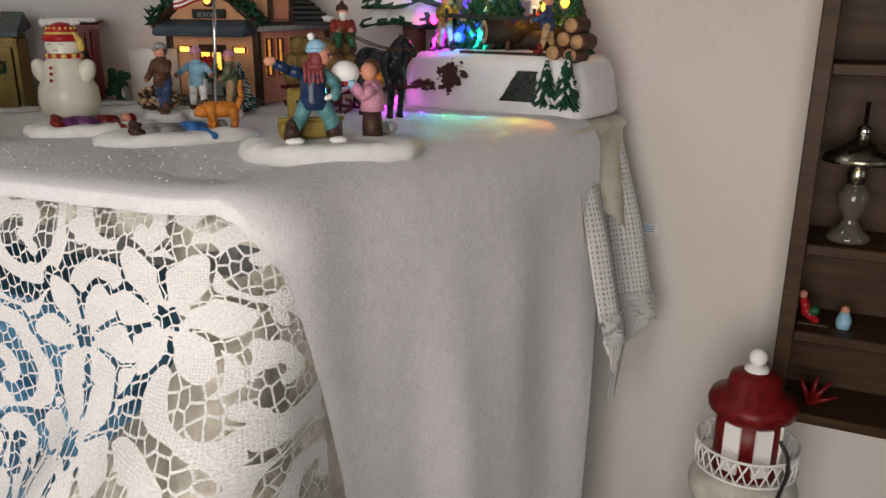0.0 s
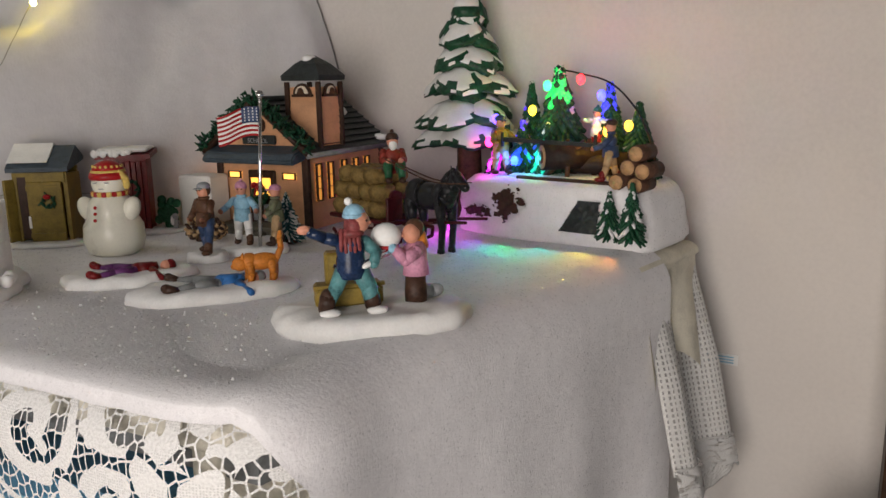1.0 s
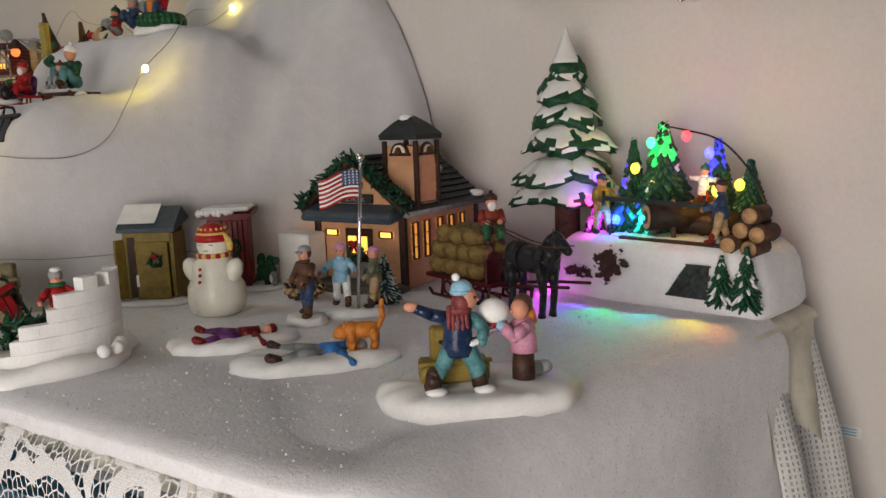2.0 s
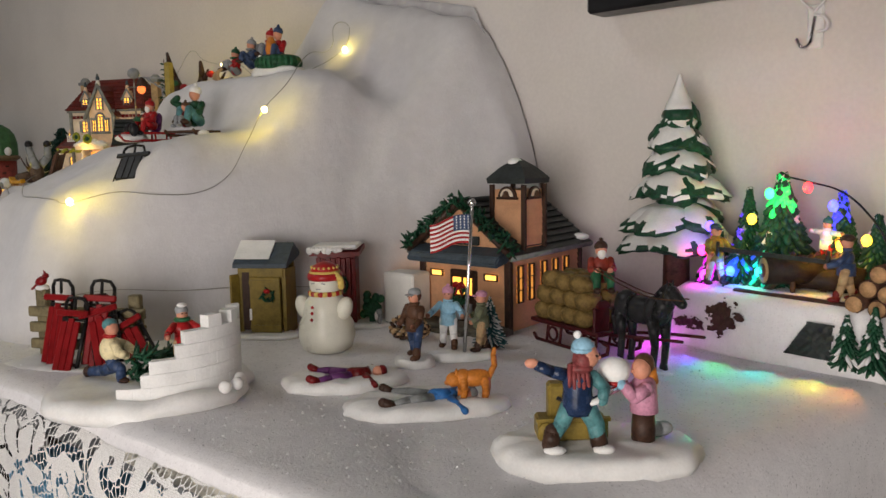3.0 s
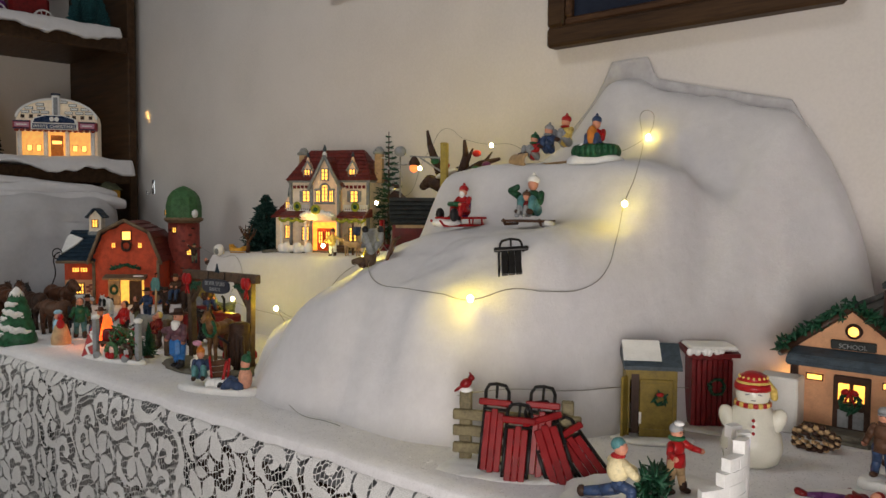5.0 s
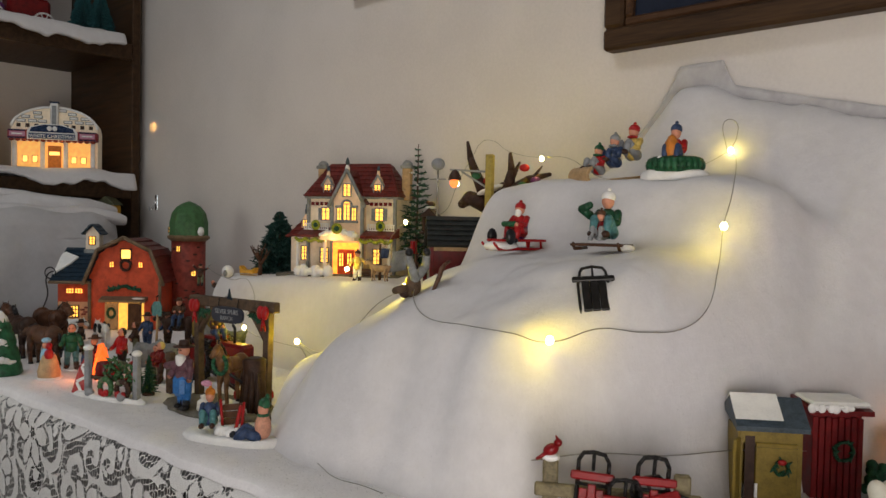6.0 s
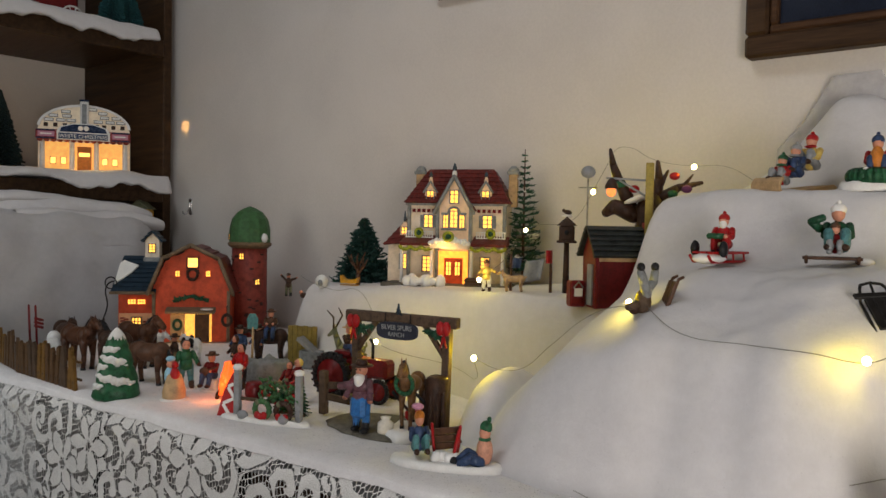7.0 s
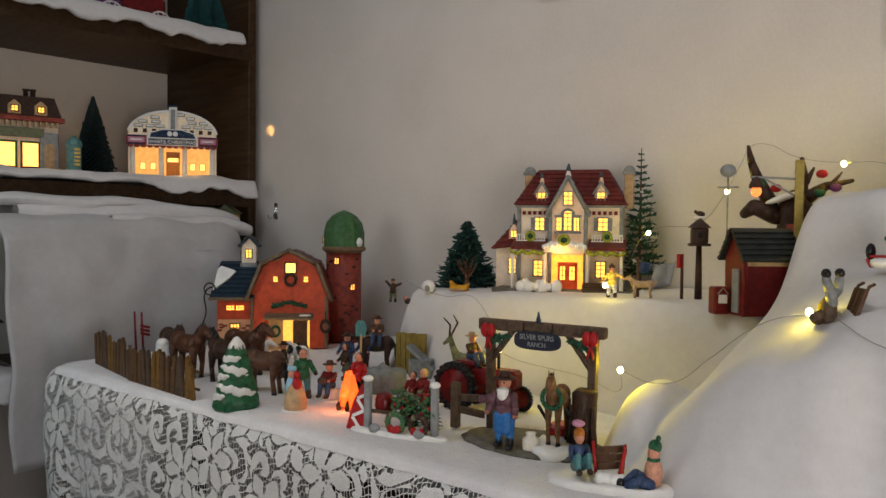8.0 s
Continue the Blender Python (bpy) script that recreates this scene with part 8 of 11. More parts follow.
def fairy_string():
    t = empty("fairy_light_string", -0.85, 0.6, 0.95, 0, "thin silver wire string of warm white fairy lights", "string lights")
    o = Vector((-0.85, 0.6, 0.95))

    def seg(pts, lift=0.006):
        wire("wire", [tuple(Vector(p) - o) for p in pts], 0.00045, WIRE, t)
    low = [(x, y, on(x, y, 0.006)) for x, y in ((-1.03, 0.452), (-1.005, 0.415), (-0.965, 0.392), (-0.91, 0.386), (-0.86, 0.384))]
    side = [(x, y, max(z, on(x, y, 0.003))) for x, y, z in ((-0.804, 0.420, 0.905), (-0.786, 0.455, 0.901), (-0.770, 0.49, 0.903), (-0.763, 0.514, 0.916), (-0.766, 0.541, 0.949))]
    rise = [(x, y, max(z, on(x, y, 0.003))) for x, y, z in ((-0.786, 0.61, 1.015), (-0.80, 0.65, 1.05))]
    seg(low + [(-0.824, 0.381, 0.896)] + side + [(-0.776, 0.572, 0.986)] + rise + [(-0.846, 0.73, 1.075), (-0.854, 0.745, 1.104), (-0.847, 0.757, 1.103), (-0.846, 0.758, 1.089), (-0.851, 0.754, 1.072)])
    seg([(-0.851, 0.754, 1.072), (-0.88, 0.74, on(-0.88, 0.74, 0.005)), (-0.99, 0.725, on(-0.99, 0.725, 0.004)), (-1.049, 0.722, 1.070), (-1.091, 0.727, 1.0725), (-1.13, 0.735, 1.078), (-1.153, 0.732, 1.085), (-1.185, 0.738, 1.101), (-1.207, 0.74, 1.100), (-1.214, 0.73, 1.08), (-1.226, 0.712, 1.042)])
    seg([(-1.035, 0.455, 0.915), (-1.062, 0.452, 0.912), (-1.085, 0.448, 0.902), (-1.13, 0.447, 0.866), (-1.165, 0.448, 0.838), (-1.19, 0.444, 0.834), (-1.223, 0.440, 0.843)])
    seg([(-1.223, 0.440, 0.843), (-1.24, 0.47, 0.815), (-1.33, 0.53, 0.81), (-1.432, 0.500, 0.832), (-1.50, 0.56, 0.865), (-1.54, 0.572, 0.890), (-1.60, 0.580, 0.886), (-1.683, 0.585, 0.902), (-1.70, 0.60, 0.905)])
    seg([(-1.226, 0.712, 1.040), (-1.27, 0.73, 1.0), (-1.343, 0.724, 0.986), (-1.352, 0.68, 0.94), (-1.362, 0.628, 0.914)])
    seg([(x, y, max(z, on(x, y, 0.003))) for x, y, z in ((-0.83, 0.372, 0.80), (-0.80, 0.405, 0.812), (-0.765, 0.455, 0.808), (-0.735, 0.52, 0.806), (-0.70, 0.585, 0.80))])
    seg([(x, y, on(x, y, 0.004)) for x, y in ((-1.03, 0.325), (-0.995, 0.318), (-0.965, 0.322), (-0.94, 0.322))])
    for x, y, z in BULBS:
        bm = bmesh.new()
        ball(bm, (x - o.x, y - o.y, z - o.z), (0.0032, 0.0032, 0.0036), 0, 10)
        part("bulb", bm, BULB, t)


fairy_string()
for k, (x, y, z) in enumerate(BULBS):
    point_lamp("fairy_light", x, y - 0.008, max(z, on(x, y - 0.008, 0)) + 0.008, (0.016, 0.050, 0.05, 0.07, 0.11, 0.022, 0.03, 0.045, 0.14, 0.10)[k], (1.0, 0.74, 0.0), 0.004)


# ---------------------------------------------------------------- the mansion
def mansion():
    t = empty("mansion", -1.478, 0.728, on(-1.45, 0.70, -0.003), 25, "lit ivory mansion with maroon roofs, dormers and portico", "model house")
    t.scale = (1.03, 1.0, 1.10)
    W, D, E, R = 0.076, 0.070, 0.120, 0.170
    bm = bmesh.new()
    box(bm, (0, D / 2, E / 2), (2 * W, D, E))
    part("wall", bm, IVORY, t)
    bm = bmesh.new()
    box(bm, (0, -0.006, 0.055), (0.052, 0.02, 0.11))
    prism(bm, [(-0.026, 0.11), (0.026, 0.11), (0.0, 0.156)], -0.016, 0.03, "y")
    part("front_bay", bm, PEACHIVORY, t)
    for x in (-W, W, -0.026, 0.026):
        bm = bmesh.new()
        box(bm, (x, -0.001 if abs(x) > 0.03 else -0.015, E / 2), (0.0055, 0.005, E), bev=0.0008)
        part("corner_trim", bm, GREYTRIM, t)
    ov = 0.006
    rx = 0.052
    for nm, a, b, c, d in (("f", (-W - ov, -ov, E), (W + ov, -ov, E), (rx, D * 0.45, R), (-rx, D * 0.45, R)), ("b", (W + ov, D + ov, E), (-W - ov, D + ov, E), (-rx, D * 0.55, R), (rx, D * 0.55, R)),
                           ("l", (-W - ov, D + ov, E), (-W - ov, -ov, E), (-rx, D * 0.45, R), (-rx, D * 0.55, R)), ("r", (W + ov, -ov, E), (W + ov, D + ov, E), (rx, D * 0.55, R), (rx, D * 0.45, R))):
        roof_rows(t, MAROON, a, b, c, d, 8, 0.002)
    bm = bmesh.new()
    box(bm, (0, D / 2, R), (2 * rx, D * 0.12, 0.003))
    part("ridge_cap", bm, MAROON, t)
    bm = bmesh.new()
    box(bm, (0, D / 2, E - 0.001), (2 * W + 0.011, D + 0.011, 0.005), bev=0.001)
    part("cornice", bm, GREYTRIM, t)
    for s in (-1, 1):
        bm = bmesh.new()
        limb(bm, [(s * 0.031, -0.019, 0.106), (0, -0.019, 0.159)], [0.003, 0.003], 0, 6)
        part("bargeboard", bm, GREYTRIM, t)
        roof_rows(t, MAROON, *(((0.030, -0.018, 0.108), (0.030, 0.03, 0.108), (0, 0.04, 0.158), (0, -0.018, 0.158)) if s > 0 else ((-0.030, 0.03, 0.108), (-0.030, -0.018, 0.108), (0, -0.018, 0.158), (0, 0.04, 0.158))), 5, 0.002)
        bm = bmesh.new()
        for i in range(5):
            box(bm, (s * (0.036 + 0.008 * i), -0.002, 0.109), (0.0045, 0.003, 0.005), 0)
        part("frieze", bm, DARKRED, t)
    bm = bmesh.new()
    lathe(bm, [(0.0036, 0.156), (0.004, 0.162), (0.002, 0.167)], 10, 0, (0, -0.017, 0))
    lathe(bm, [(0.002, 0.166), (0.0036, 0.169), (0.0024, 0.173), (0.001, 0.177)], 10, 1, (0, -0.017, 0))
    part("finial", bm, [WHITE, SLATE], t)
    # dormers, chimneys
    for x in (-0.042, 0.046):
        bm = bmesh.new()
        prism(bm, [(x - 0.009, 0.122), (x + 0.009, 0.122), (x + 0.009, 0.138), (x, 0.150), (x - 0.009, 0.138)], -0.001, 0.03, "y")
        lathe(bm, [(0.0030, 0.147), (0.0034, 0.153), (0.0018, 0.159)], 8, 0, (x, 0.001, 0))
        lathe(bm, [(0.0018, 0.158), (0.0032, 0.161), (0.001, 0.166)], 8, 1, (x, 0.001, 0))
        dm = part("dormer", bm, [PEACHIVORY, SLATE], t)
        window(dm, x, -0.002, 0.1315, 0.0120, 0.0130, 0, 2, 2, GREYTRIM, PANE)
        for s in (-1, 1):
            bm = bmesh.new()
            limb(bm, [(x + s * 0.011, -0.002, 0.136), (x, -0.002, 0.1515)], [0.0016, 0.0016], 0, 6)
            part("bargeboard", bm, GREYTRIM, dm)
    for x in (-0.066, 0.084):
        bm = bmesh.new()
        box(bm, (x, 0.030, 0.142), (0.014, 0.012, 0.052), bev=0.001)
        box(bm, (x, 0.030, 0.166), (0.019, 0.017, 0.005), 1, None, 0.001)
        lathe(bm, [(0.009, 0.168), (0.008, 0.172), (0.004, 0.176)], 12, 1, (x, 0.030, 0))
        part("chimney", bm, [TAN, GREYTRIM], t)
    # windows
    for x in (-0.0445, 0.0495):
        window(t, x, -0.0012, 0.0935, 0.0150, 0.0185, 0, 2, 3, GREYTRIM, PANE)
        for s in (-1, 1):
            bm = bmesh.new()
            box(bm, (x + s * 0.011, -0.0015, 0.0935), (0.0045, 0.002, 0.018), bev=0.0004)
            part("shutter", bm, GREYTRIM, t)
    for dx, w, h, z in ((0, 0.0125, 0.024, 0.0965), (-0.0128, 0.0085, 0.0185, 0.0935), (0.0128, 0.0085, 0.0185, 0.0935)):
        window(t, dx, -0.0168, z, w, h, 0, 2, 4 if dx == 0 else 3, GREYTRIM, PANE)
        bm = bmesh.new()
        if dx:
            box(bm, (dx, -0.0180, z + h / 2 + 0.0018), (w + 0.005, 0.004, 0.0032), bev=0.0006)
        else:
            limb(bm, [(0.0085 * math.cos(radians(a)), -0.0180, z + h / 2 - 0.0015 + 0.0065 * math.sin(radians(a))) for a in range(0, 181, 20)], [0.0018] * 10, 0, 6)
        part("window_head", bm, GREYTRIM, t)
    bm = bmesh.new()
    box(bm, (0, -0.0180, 0.0820), (0.040, 0.004, 0.0030), bev=0.0006)
    part("window_sill", bm, GREYTRIM, t)
    bm = bmesh.new()
    prism(bm, [(0.0055 * math.cos(radians(a)), 0.1080 + 0.0050 * math.sin(radians(a))) for a in range(0, 181, 20)], -0.0175, -0.0160, "y")
    part("arched_pane", bm, PANE, t)
    window(t, 0, -0.0168, 0.129, 0.0135, 0.0185, 0, 2, 3, GREYTRIM, PANE)
    for x in (-0.046, 0.047):
        window(t, x, -0.0012, 0.031, 0.0145, 0.0225, 0, 2, 4, GREYTRIM, PANE)
    # porch roof, columns, portico, door
    for x0, x1 in ((-0.082, -0.030), (0.030, 0.084)):
        bm = bmesh.new()
        prism(bm, [(0.0, 0.073), (-0.032, 0.062), (-0.032, 0.058), (0, 0.060)], x0, x1, "x")
        part("porch_roof", bm, MAROON, t)
        bm = bmesh.new()
        limb(bm, [(x0 + (x1 - x0) * i / 24, -0.0325, 0.0565 - 0.004 * abs(math.sin(i / 24 * 9.4))) for i in range(25)], [0.0022 + 0.0008 * (i % 2) for i in range(25)], 0, 6)
        part("garland", bm, paint("lime_garland", (0.30, 0.33, 0.03), 0.55, 0.3, 200, 0.3), t)
        bm = bmesh.new()
        box(bm, ((x0 + x1) / 2, -0.012, 0.0785), ((x1 - x0) * 0.85, 0.0015, 0.0015))
        box(bm, ((x0 + x1) / 2, -0.012, 0.070), ((x1 - x0) * 0.85, 0.0015, 0.0015))
        for i in range(12):
            box(bm, (x0 + (x1 - x0) * (0.1 + 0.8 * i / 11), -0.012, 0.074), (0.0014, 0.0014, 0.009))
        part("balustrade", bm, WHITE, t)
        bm = bmesh.new()
        for i in range(18):
            a = 2 * math.pi * i / 18
            ball(bm, ((x0 + x1) / 2 + 0.0058 * math.cos(a), -0.0145, 0.0765 + 0.0058 * math.sin(a)), 0.0022, 0, 6)
        ball(bm, ((x0 + x1) / 2, -0.0140, 0.0765), (0.0045, 0.002, 0.0045), 1, 10)
        part("wreath", bm, [paint("lime_garland", (0.30, 0.33, 0.03)), PINEGREEN], t)
    for x in (-0.079, -0.031, 0.031, 0.079):
        bm = bmesh.new()
        lathe(bm, [(0.0034, 0.003), (0.0028, 0.006), (0.0026, 0.052), (0.0036, 0.057)], 10, 0, (x, -0.030, 0))
        part("column", bm, WHITE, t)
    bm = bmesh.new()
    prism(bm, [(-0.029, 0.055), (0.029, 0.055), (0.029, 0.060), (0.014, 0.066), (0, 0.069), (-0.014, 0.066), (-0.029, 0.060)], -0.050, -0.014, "y")
    part("portico", bm, IVORY, t)
    bm = bmesh.new()
    for i in range(13):
        ball(bm, (-0.029 + 0.0048 * i, -0.046, 0.0625 + 0.0045 * math.sin(math.pi * i / 12)), (0.0042, 0.007, 0.0035 + 0.0012 * (i % 3)), 0, 8)
    part("portico_snow", bm, SNOWRESIN, t)
    bm = bmesh.new()
    for i in range(18):
        a = 2 * math.pi * i / 18
        ball(bm, (0.0070 * math.cos(a), -0.0525, 0.0720 + 0.0058 * math.sin(a)), 0.0024, 0, 6)
    ball(bm, (0, -0.0520, 0.0715), (0.0050, 0.002, 0.0045), 1, 10)
    part("wreath", bm, [paint("lime_garland", (0.30, 0.33, 0.03)), PINEGREEN], t)
    for k in range(3):
        bm = bmesh.new()
        box(bm, (0.040, -0.046 + 0.006 * k, 0.004 + 0.0035 * k), (0.030, 0.007, 0.007), bev=0.0006)
        part("wooden_step", bm, BROWN, t)
    # wall panel emits the orange of the lit porch
    bm = bmesh.new()
    box(bm, (0, -0.0168, 0.026), (0.046, 0.002, 0.050))
    part("lit_porch_wall", bm, glow("porch_glow", (1.0, 0.36, 0.04), 1.7), t)
    # door colour also emits, in place of porch light falling on it
    bm = bmesh.new()
    box(bm, (0.001, -0.0190, 0.021), (0.029, 0.003, 0.040), bev=0.0006)
    door = part("door", bm, paint("lit_door_red", (0.5, 0.06, 0.015), 0.4, 0.2, 90, 0.15, emit=0.35), t)
    for sx in (-1, 1):
        window(door, 0.001 + sx * 0.007, -0.0210, 0.026, 0.009, 0.020, 0, 2, 3, RED, PANE, "door_window")
    # the low wing
    bm = bmesh.new()
    box(bm, (-0.094, 0.036, 0.030), (0.040, 0.05, 0.060))
    wing = part("wing", bm, IVORY, t)
    roof_rows(t, MAROON, (-0.119, 0.004, 0.057), (-0.072, 0.004, 0.062), (-0.072, 0.036, 0.105), (-0.082, 0.036, 0.102), 6, 0.002)
    roof_rows(t, MAROON, (-0.119, 0.068, 0.057), (-0.119, 0.004, 0.057), (-0.082, 0.036, 0.102), (-0.080, 0.040, 0.103), 6, 0.002)
    window(wing, -0.088, 0.0098, 0.033, 0.012, 0.022, 0, 2, 4, GREYTRIM, PANE)
    bm = bmesh.new()
    prism(bm, [(-0.0935, 0.072), (-0.0785, 0.072), (-0.0785, 0.084), (-0.086, 0.094), (-0.0935, 0.084)], 0.008, 0.03, "y")
    lathe(bm, [(0.0022, 0.092), (0.0026, 0.097), (0.0012, 0.104), (0.0008, 0.108)], 8, 1, (-0.086, 0.010, 0))
    dm = part("dormer", bm, [PEACHIVORY, SLATE], t)
    window(dm, -0.086, 0.0068, 0.079, 0.010, 0.010, 0, 2, 2, GREYTRIM, PANE)
    bm = bmesh.new()
    box(bm, (-0.005, -0.024, 0.0015), (0.20, 0.062, 0.006), bev=0.001)
    box(bm, (0.002, -0.058, 0.001), (0.04, 0.014, 0.004), bev=0.001)
    part("stone_step", bm, STONE, t)
    bm = bmesh.new()
    for i in range(9):
        ball(bm, (-0.06 + 0.0065 * i, -0.062 + 0.004 * math.sin(i * 2), 0.009), (0.008, 0.007, 0.008 + 0.003 * math.sin(i * 1.7)), 0, 10)
    part("snow_hedge", bm, SNOWRESIN, t)
    for x in (0.030, 0.062):
        bm = bmesh.new()
        limb(bm, [(x, -0.062, 0), (x, -0.062, 0.014)], [0.0012, 0.0012], 0, 6)
        part("rail_post", bm, GREYWOOD, t)
    bm = bmesh.new()
    limb(bm, [(0.028, -0.062, 0.012), (0.064, -0.062, 0.012)], [0.001, 0.001], 0, 6)
    limb(bm, [(0.028, -0.062, 0.007), (0.064, -0.062, 0.007)], [0.001, 0.001], 0, 6)
    part("rail", bm, GREYWOOD, t)


mansion()
point_lamp("porch_lamp", -1.460, 0.676, 0.950, 0.042, (1.0, 0.5, 0.1), 0.004)


def needle_tree(name, x, y, z, h, r, tiers, mat, label, sparse=1.0, snow=0.0, start=0.05):
    """A fir of drooping needle sprays set round a tapered trunk."""
    t = empty(name, x, y, z, 0, label, "model tree")
    bm = bmesh.new()
    cone(bm, (0, 0, 0), (0, 0, h * 0.97), r * 0.09, r * 0.02, 0, 8)
    part("trunk", bm, BARK, t)
    bm = bmesh.new()
    for i in range(tiers):
        u = i / tiers
        zz = h * (start + (0.97 - start) * u)
        rr = r * (1 - u) ** 0.8 + r * 0.06
        for k in range(max(4, int(9 * sparse * (1 - 0.5 * u)))):
            a = random.uniform(0, 6.28)
            ln = rr * random.uniform(0.65, 1.12)
            tip = Vector((ln * math.cos(a), ln * math.sin(a), zz + ln * random.uniform(-0.15, 0.25)))
            root = Vector((0, 0, zz))
            limb_m = 1 if random.random() < snow else 0
            cone(bm, root, tip, r * 0.035, r * 0.012, limb_m, 4)
            for j in range(7):
                w = 0.3 + 0.1 * j
                p = root.lerp(tip, w)
                d = Vector((random.gauss(0, 1), random.gauss(0, 1), random.gauss(0.2, 0.8))).normalized() * rr * 0.22 + (tip - root).normalized() * rr * 0.12
                cone(bm, p, p + d, r * 0.045, r * 0.01, limb_m, 3, False)
    part("crown", bm, [mat, SNOWRESIN], t)


needle_tree("fir_tree", -1.688, 0.732, on(-1.688, 0.732, -0.003), 0.122, 0.050, 34, paint("deep_spruce", (0.010, 0.04, 0.032), 0.6, 0.4, 250, 0.3), "bushy dark green model fir beside the mansion", 2.0)
needle_tree("thin_fir_tree", -1.398, 0.802, on(-1.398, 0.80, -0.003), 0.228, 0.034, 20, SPRUCE, "tall thin grey-green model fir behind the mansion", 1.5, 0.08, 0.12)


def bare_tree():
    bm = bmesh.new()
    limb(bm, [(0, 0, 0), (0.001, 0, 0.02), (0.0, 0.0, 0.03)], [0.004, 0.0032, 0.0025], 0, 8)
    for i in range(9):
        a = i * 0.75
        p = Vector((0, 0, 0.018 + 0.0015 * i))
        q = p + Vector((0.012 * math.cos(a), 0.010 * math.sin(a), 0.014))
        r = q + Vector((0.006 * math.cos(a + 0.6), 0.006 * math.sin(a + 0.6), 0.012))
        limb(bm, [p, q, r], [0.0018, 0.0012, 0.0006], 0, 6)
    solid("bare_tree", bm, BROWN, -1.610, 0.640, on(-1.61, 0.64, -0.002), 0, "small bare brown tree by the mansion wing", "model tree")


bare_tree()
bm = bmesh.new()
ball(bm, (0, 0, 0.009), (0.012, 0.010, 0.011), 0, 12)
ball(bm, (0.004, -0.007, 0.007), (0.005, 0.004, 0.006), 1, 10)
solid("rock", bm, [SNOWRESIN, GREYTRIM], -1.665, 0.612, on(-1.665, 0.622, -0.003), 0, "snow covered rock on the ledge", "rock")
bm = bmesh.new()
prism(bm, [(-0.013, 0.004), (0.013, 0.004), (0.015, 0.014), (0.009, 0.010), (-0.006, 0.010), (-0.014, 0.017)], -0.007, 0.007, "y")
limb(bm, [(-0.015, 0, 0.0015), (0.015, 0, 0.0015)], [0.0012, 0.0012], 0, 6)
bmesh.ops.bevel(bm, geom=bm.edges[:], offset=0.0006, segments=1, affect="EDGES")
solid("yellow_sleigh", bm, paint("sleigh_yellow", (0.55, 0.28, 0.02), 0.4, 0.2, 120, 0.15), -1.600, 0.612, on(-1.60, 0.622, 0.0), 25, "small yellow sleigh figurine on the ledge", "sleigh")
bm = bmesh.new()
person(bm, 0.046, 0, 1, 2, 3, 4, (0, 0, 0), 20, 0.04, ((0.2, 0.6), (0.35, 0.6)))
solid("lamp_lighter_figurine", bm, [YELLOW, WHITE, DARKBROWN, SKIN, BROWN], -1.348, 0.634, on(-1.348, 0.634, -0.001), 10, "painted figurine in yellow beside a fairy light", "figurine")
bm = bmesh.new()
quadruped(bm, 0.040, 0.030, 0, 1, (0, 0, 0), 0, 0.8, 0.1, False)
solid("fawn_figurine", bm, [TAN, BROWN], -1.306, 0.640, on(-1.306, 0.640, -0.001), 200, "tan deer figurine on the snow ledge", "deer figurine")


def clothes_line():
    t = empty("clothes_line", -1.292, 0.664, on(-1.292, 0.664, -0.002), 22, "little clothes line with a grey sheet and red stocking", "clothes line")
    for x in (-0.030, 0.026):
        bm = bmesh.new()
        cone(bm, (x, 0, 0), (x, 0, 0.060 if x > 0 else 0.054), 0.0022, 0.0018, 0, 8)
        part("post", bm, BROWN, t)
    wire("line", [(-0.030, 0, 0.050), (0, -0.002, 0.044), (0.026, 0, 0.052)], 0.00045, WIRE, t)
    for nm, x0, x1, zt, zb, m, sl in (("sheet", -0.008, 0.018, 0.046, 0.016, GREY, 0.006), ("trousers", -0.026, -0.014, 0.048, 0.034, DENIM, 0.002), ("stocking", 0.020, 0.028, 0.060, 0.042, RED, 0.0)):
        bm = bmesh.new()
        grid_mesh(bm, 8, 6, lambda u, v: (x0 + (x1 - x0) * u - sl * v, -0.003 - 0.003 * math.sin(u * 6), zt + (zb - zt) * v + 0.005 * (u - 0.5) * (sl > 0.004)))
        thick(part(nm, bm, m, t), 0.0008)


clothes_line()


def bird_house():
    t = empty("bird_house", -1.250, 0.684, on(-1.25, 0.684, -0.003), 30, "dark wooden bird house on a post with a bird", "bird house")
    t.scale = (1.0, 1.0, 1.15)
    bm = bmesh.new()
    cone(bm, (0, 0, 0), (0, 0, 0.064), 0.005, 0.0036, 0, 10)
    part("post", bm, DARKBROWN, t)
    bm = bmesh.new()
    box(bm, (0, 0, 0.074), (0.021, 0.018, 0.018), bev=0.0015)
    box(bm, (0, 0, 0.064), (0.027, 0.023, 0.003), bev=0.0008)
    prism(bm, [(-0.014, 0.083), (0.014, 0.083), (0, 0.094)], -0.012, 0.012, "y")
    part("house", bm, DARKBROWN, t)
    bm = bmesh.new()
    ball(bm, (0, -0.0085, 0.075), (0.0035, 0.0015, 0.0035), 0, 10)
    part("hole", bm, BLACK, t)
    bm = bmesh.new()
    ball(bm, (0, 0, 0.0945), (0.008, 0.007, 0.002), 1, 10)
    ball(bm, (0.001, 0, 0.099), (0.006, 0.003, 0.003), 0, 10, turn(0, 10, 0))
    ball(bm, (-0.005, 0, 0.101), 0.0023, 0, 8)
    part("bird", bm, [DARKBROWN, SNOWRESIN], t)


bird_house()


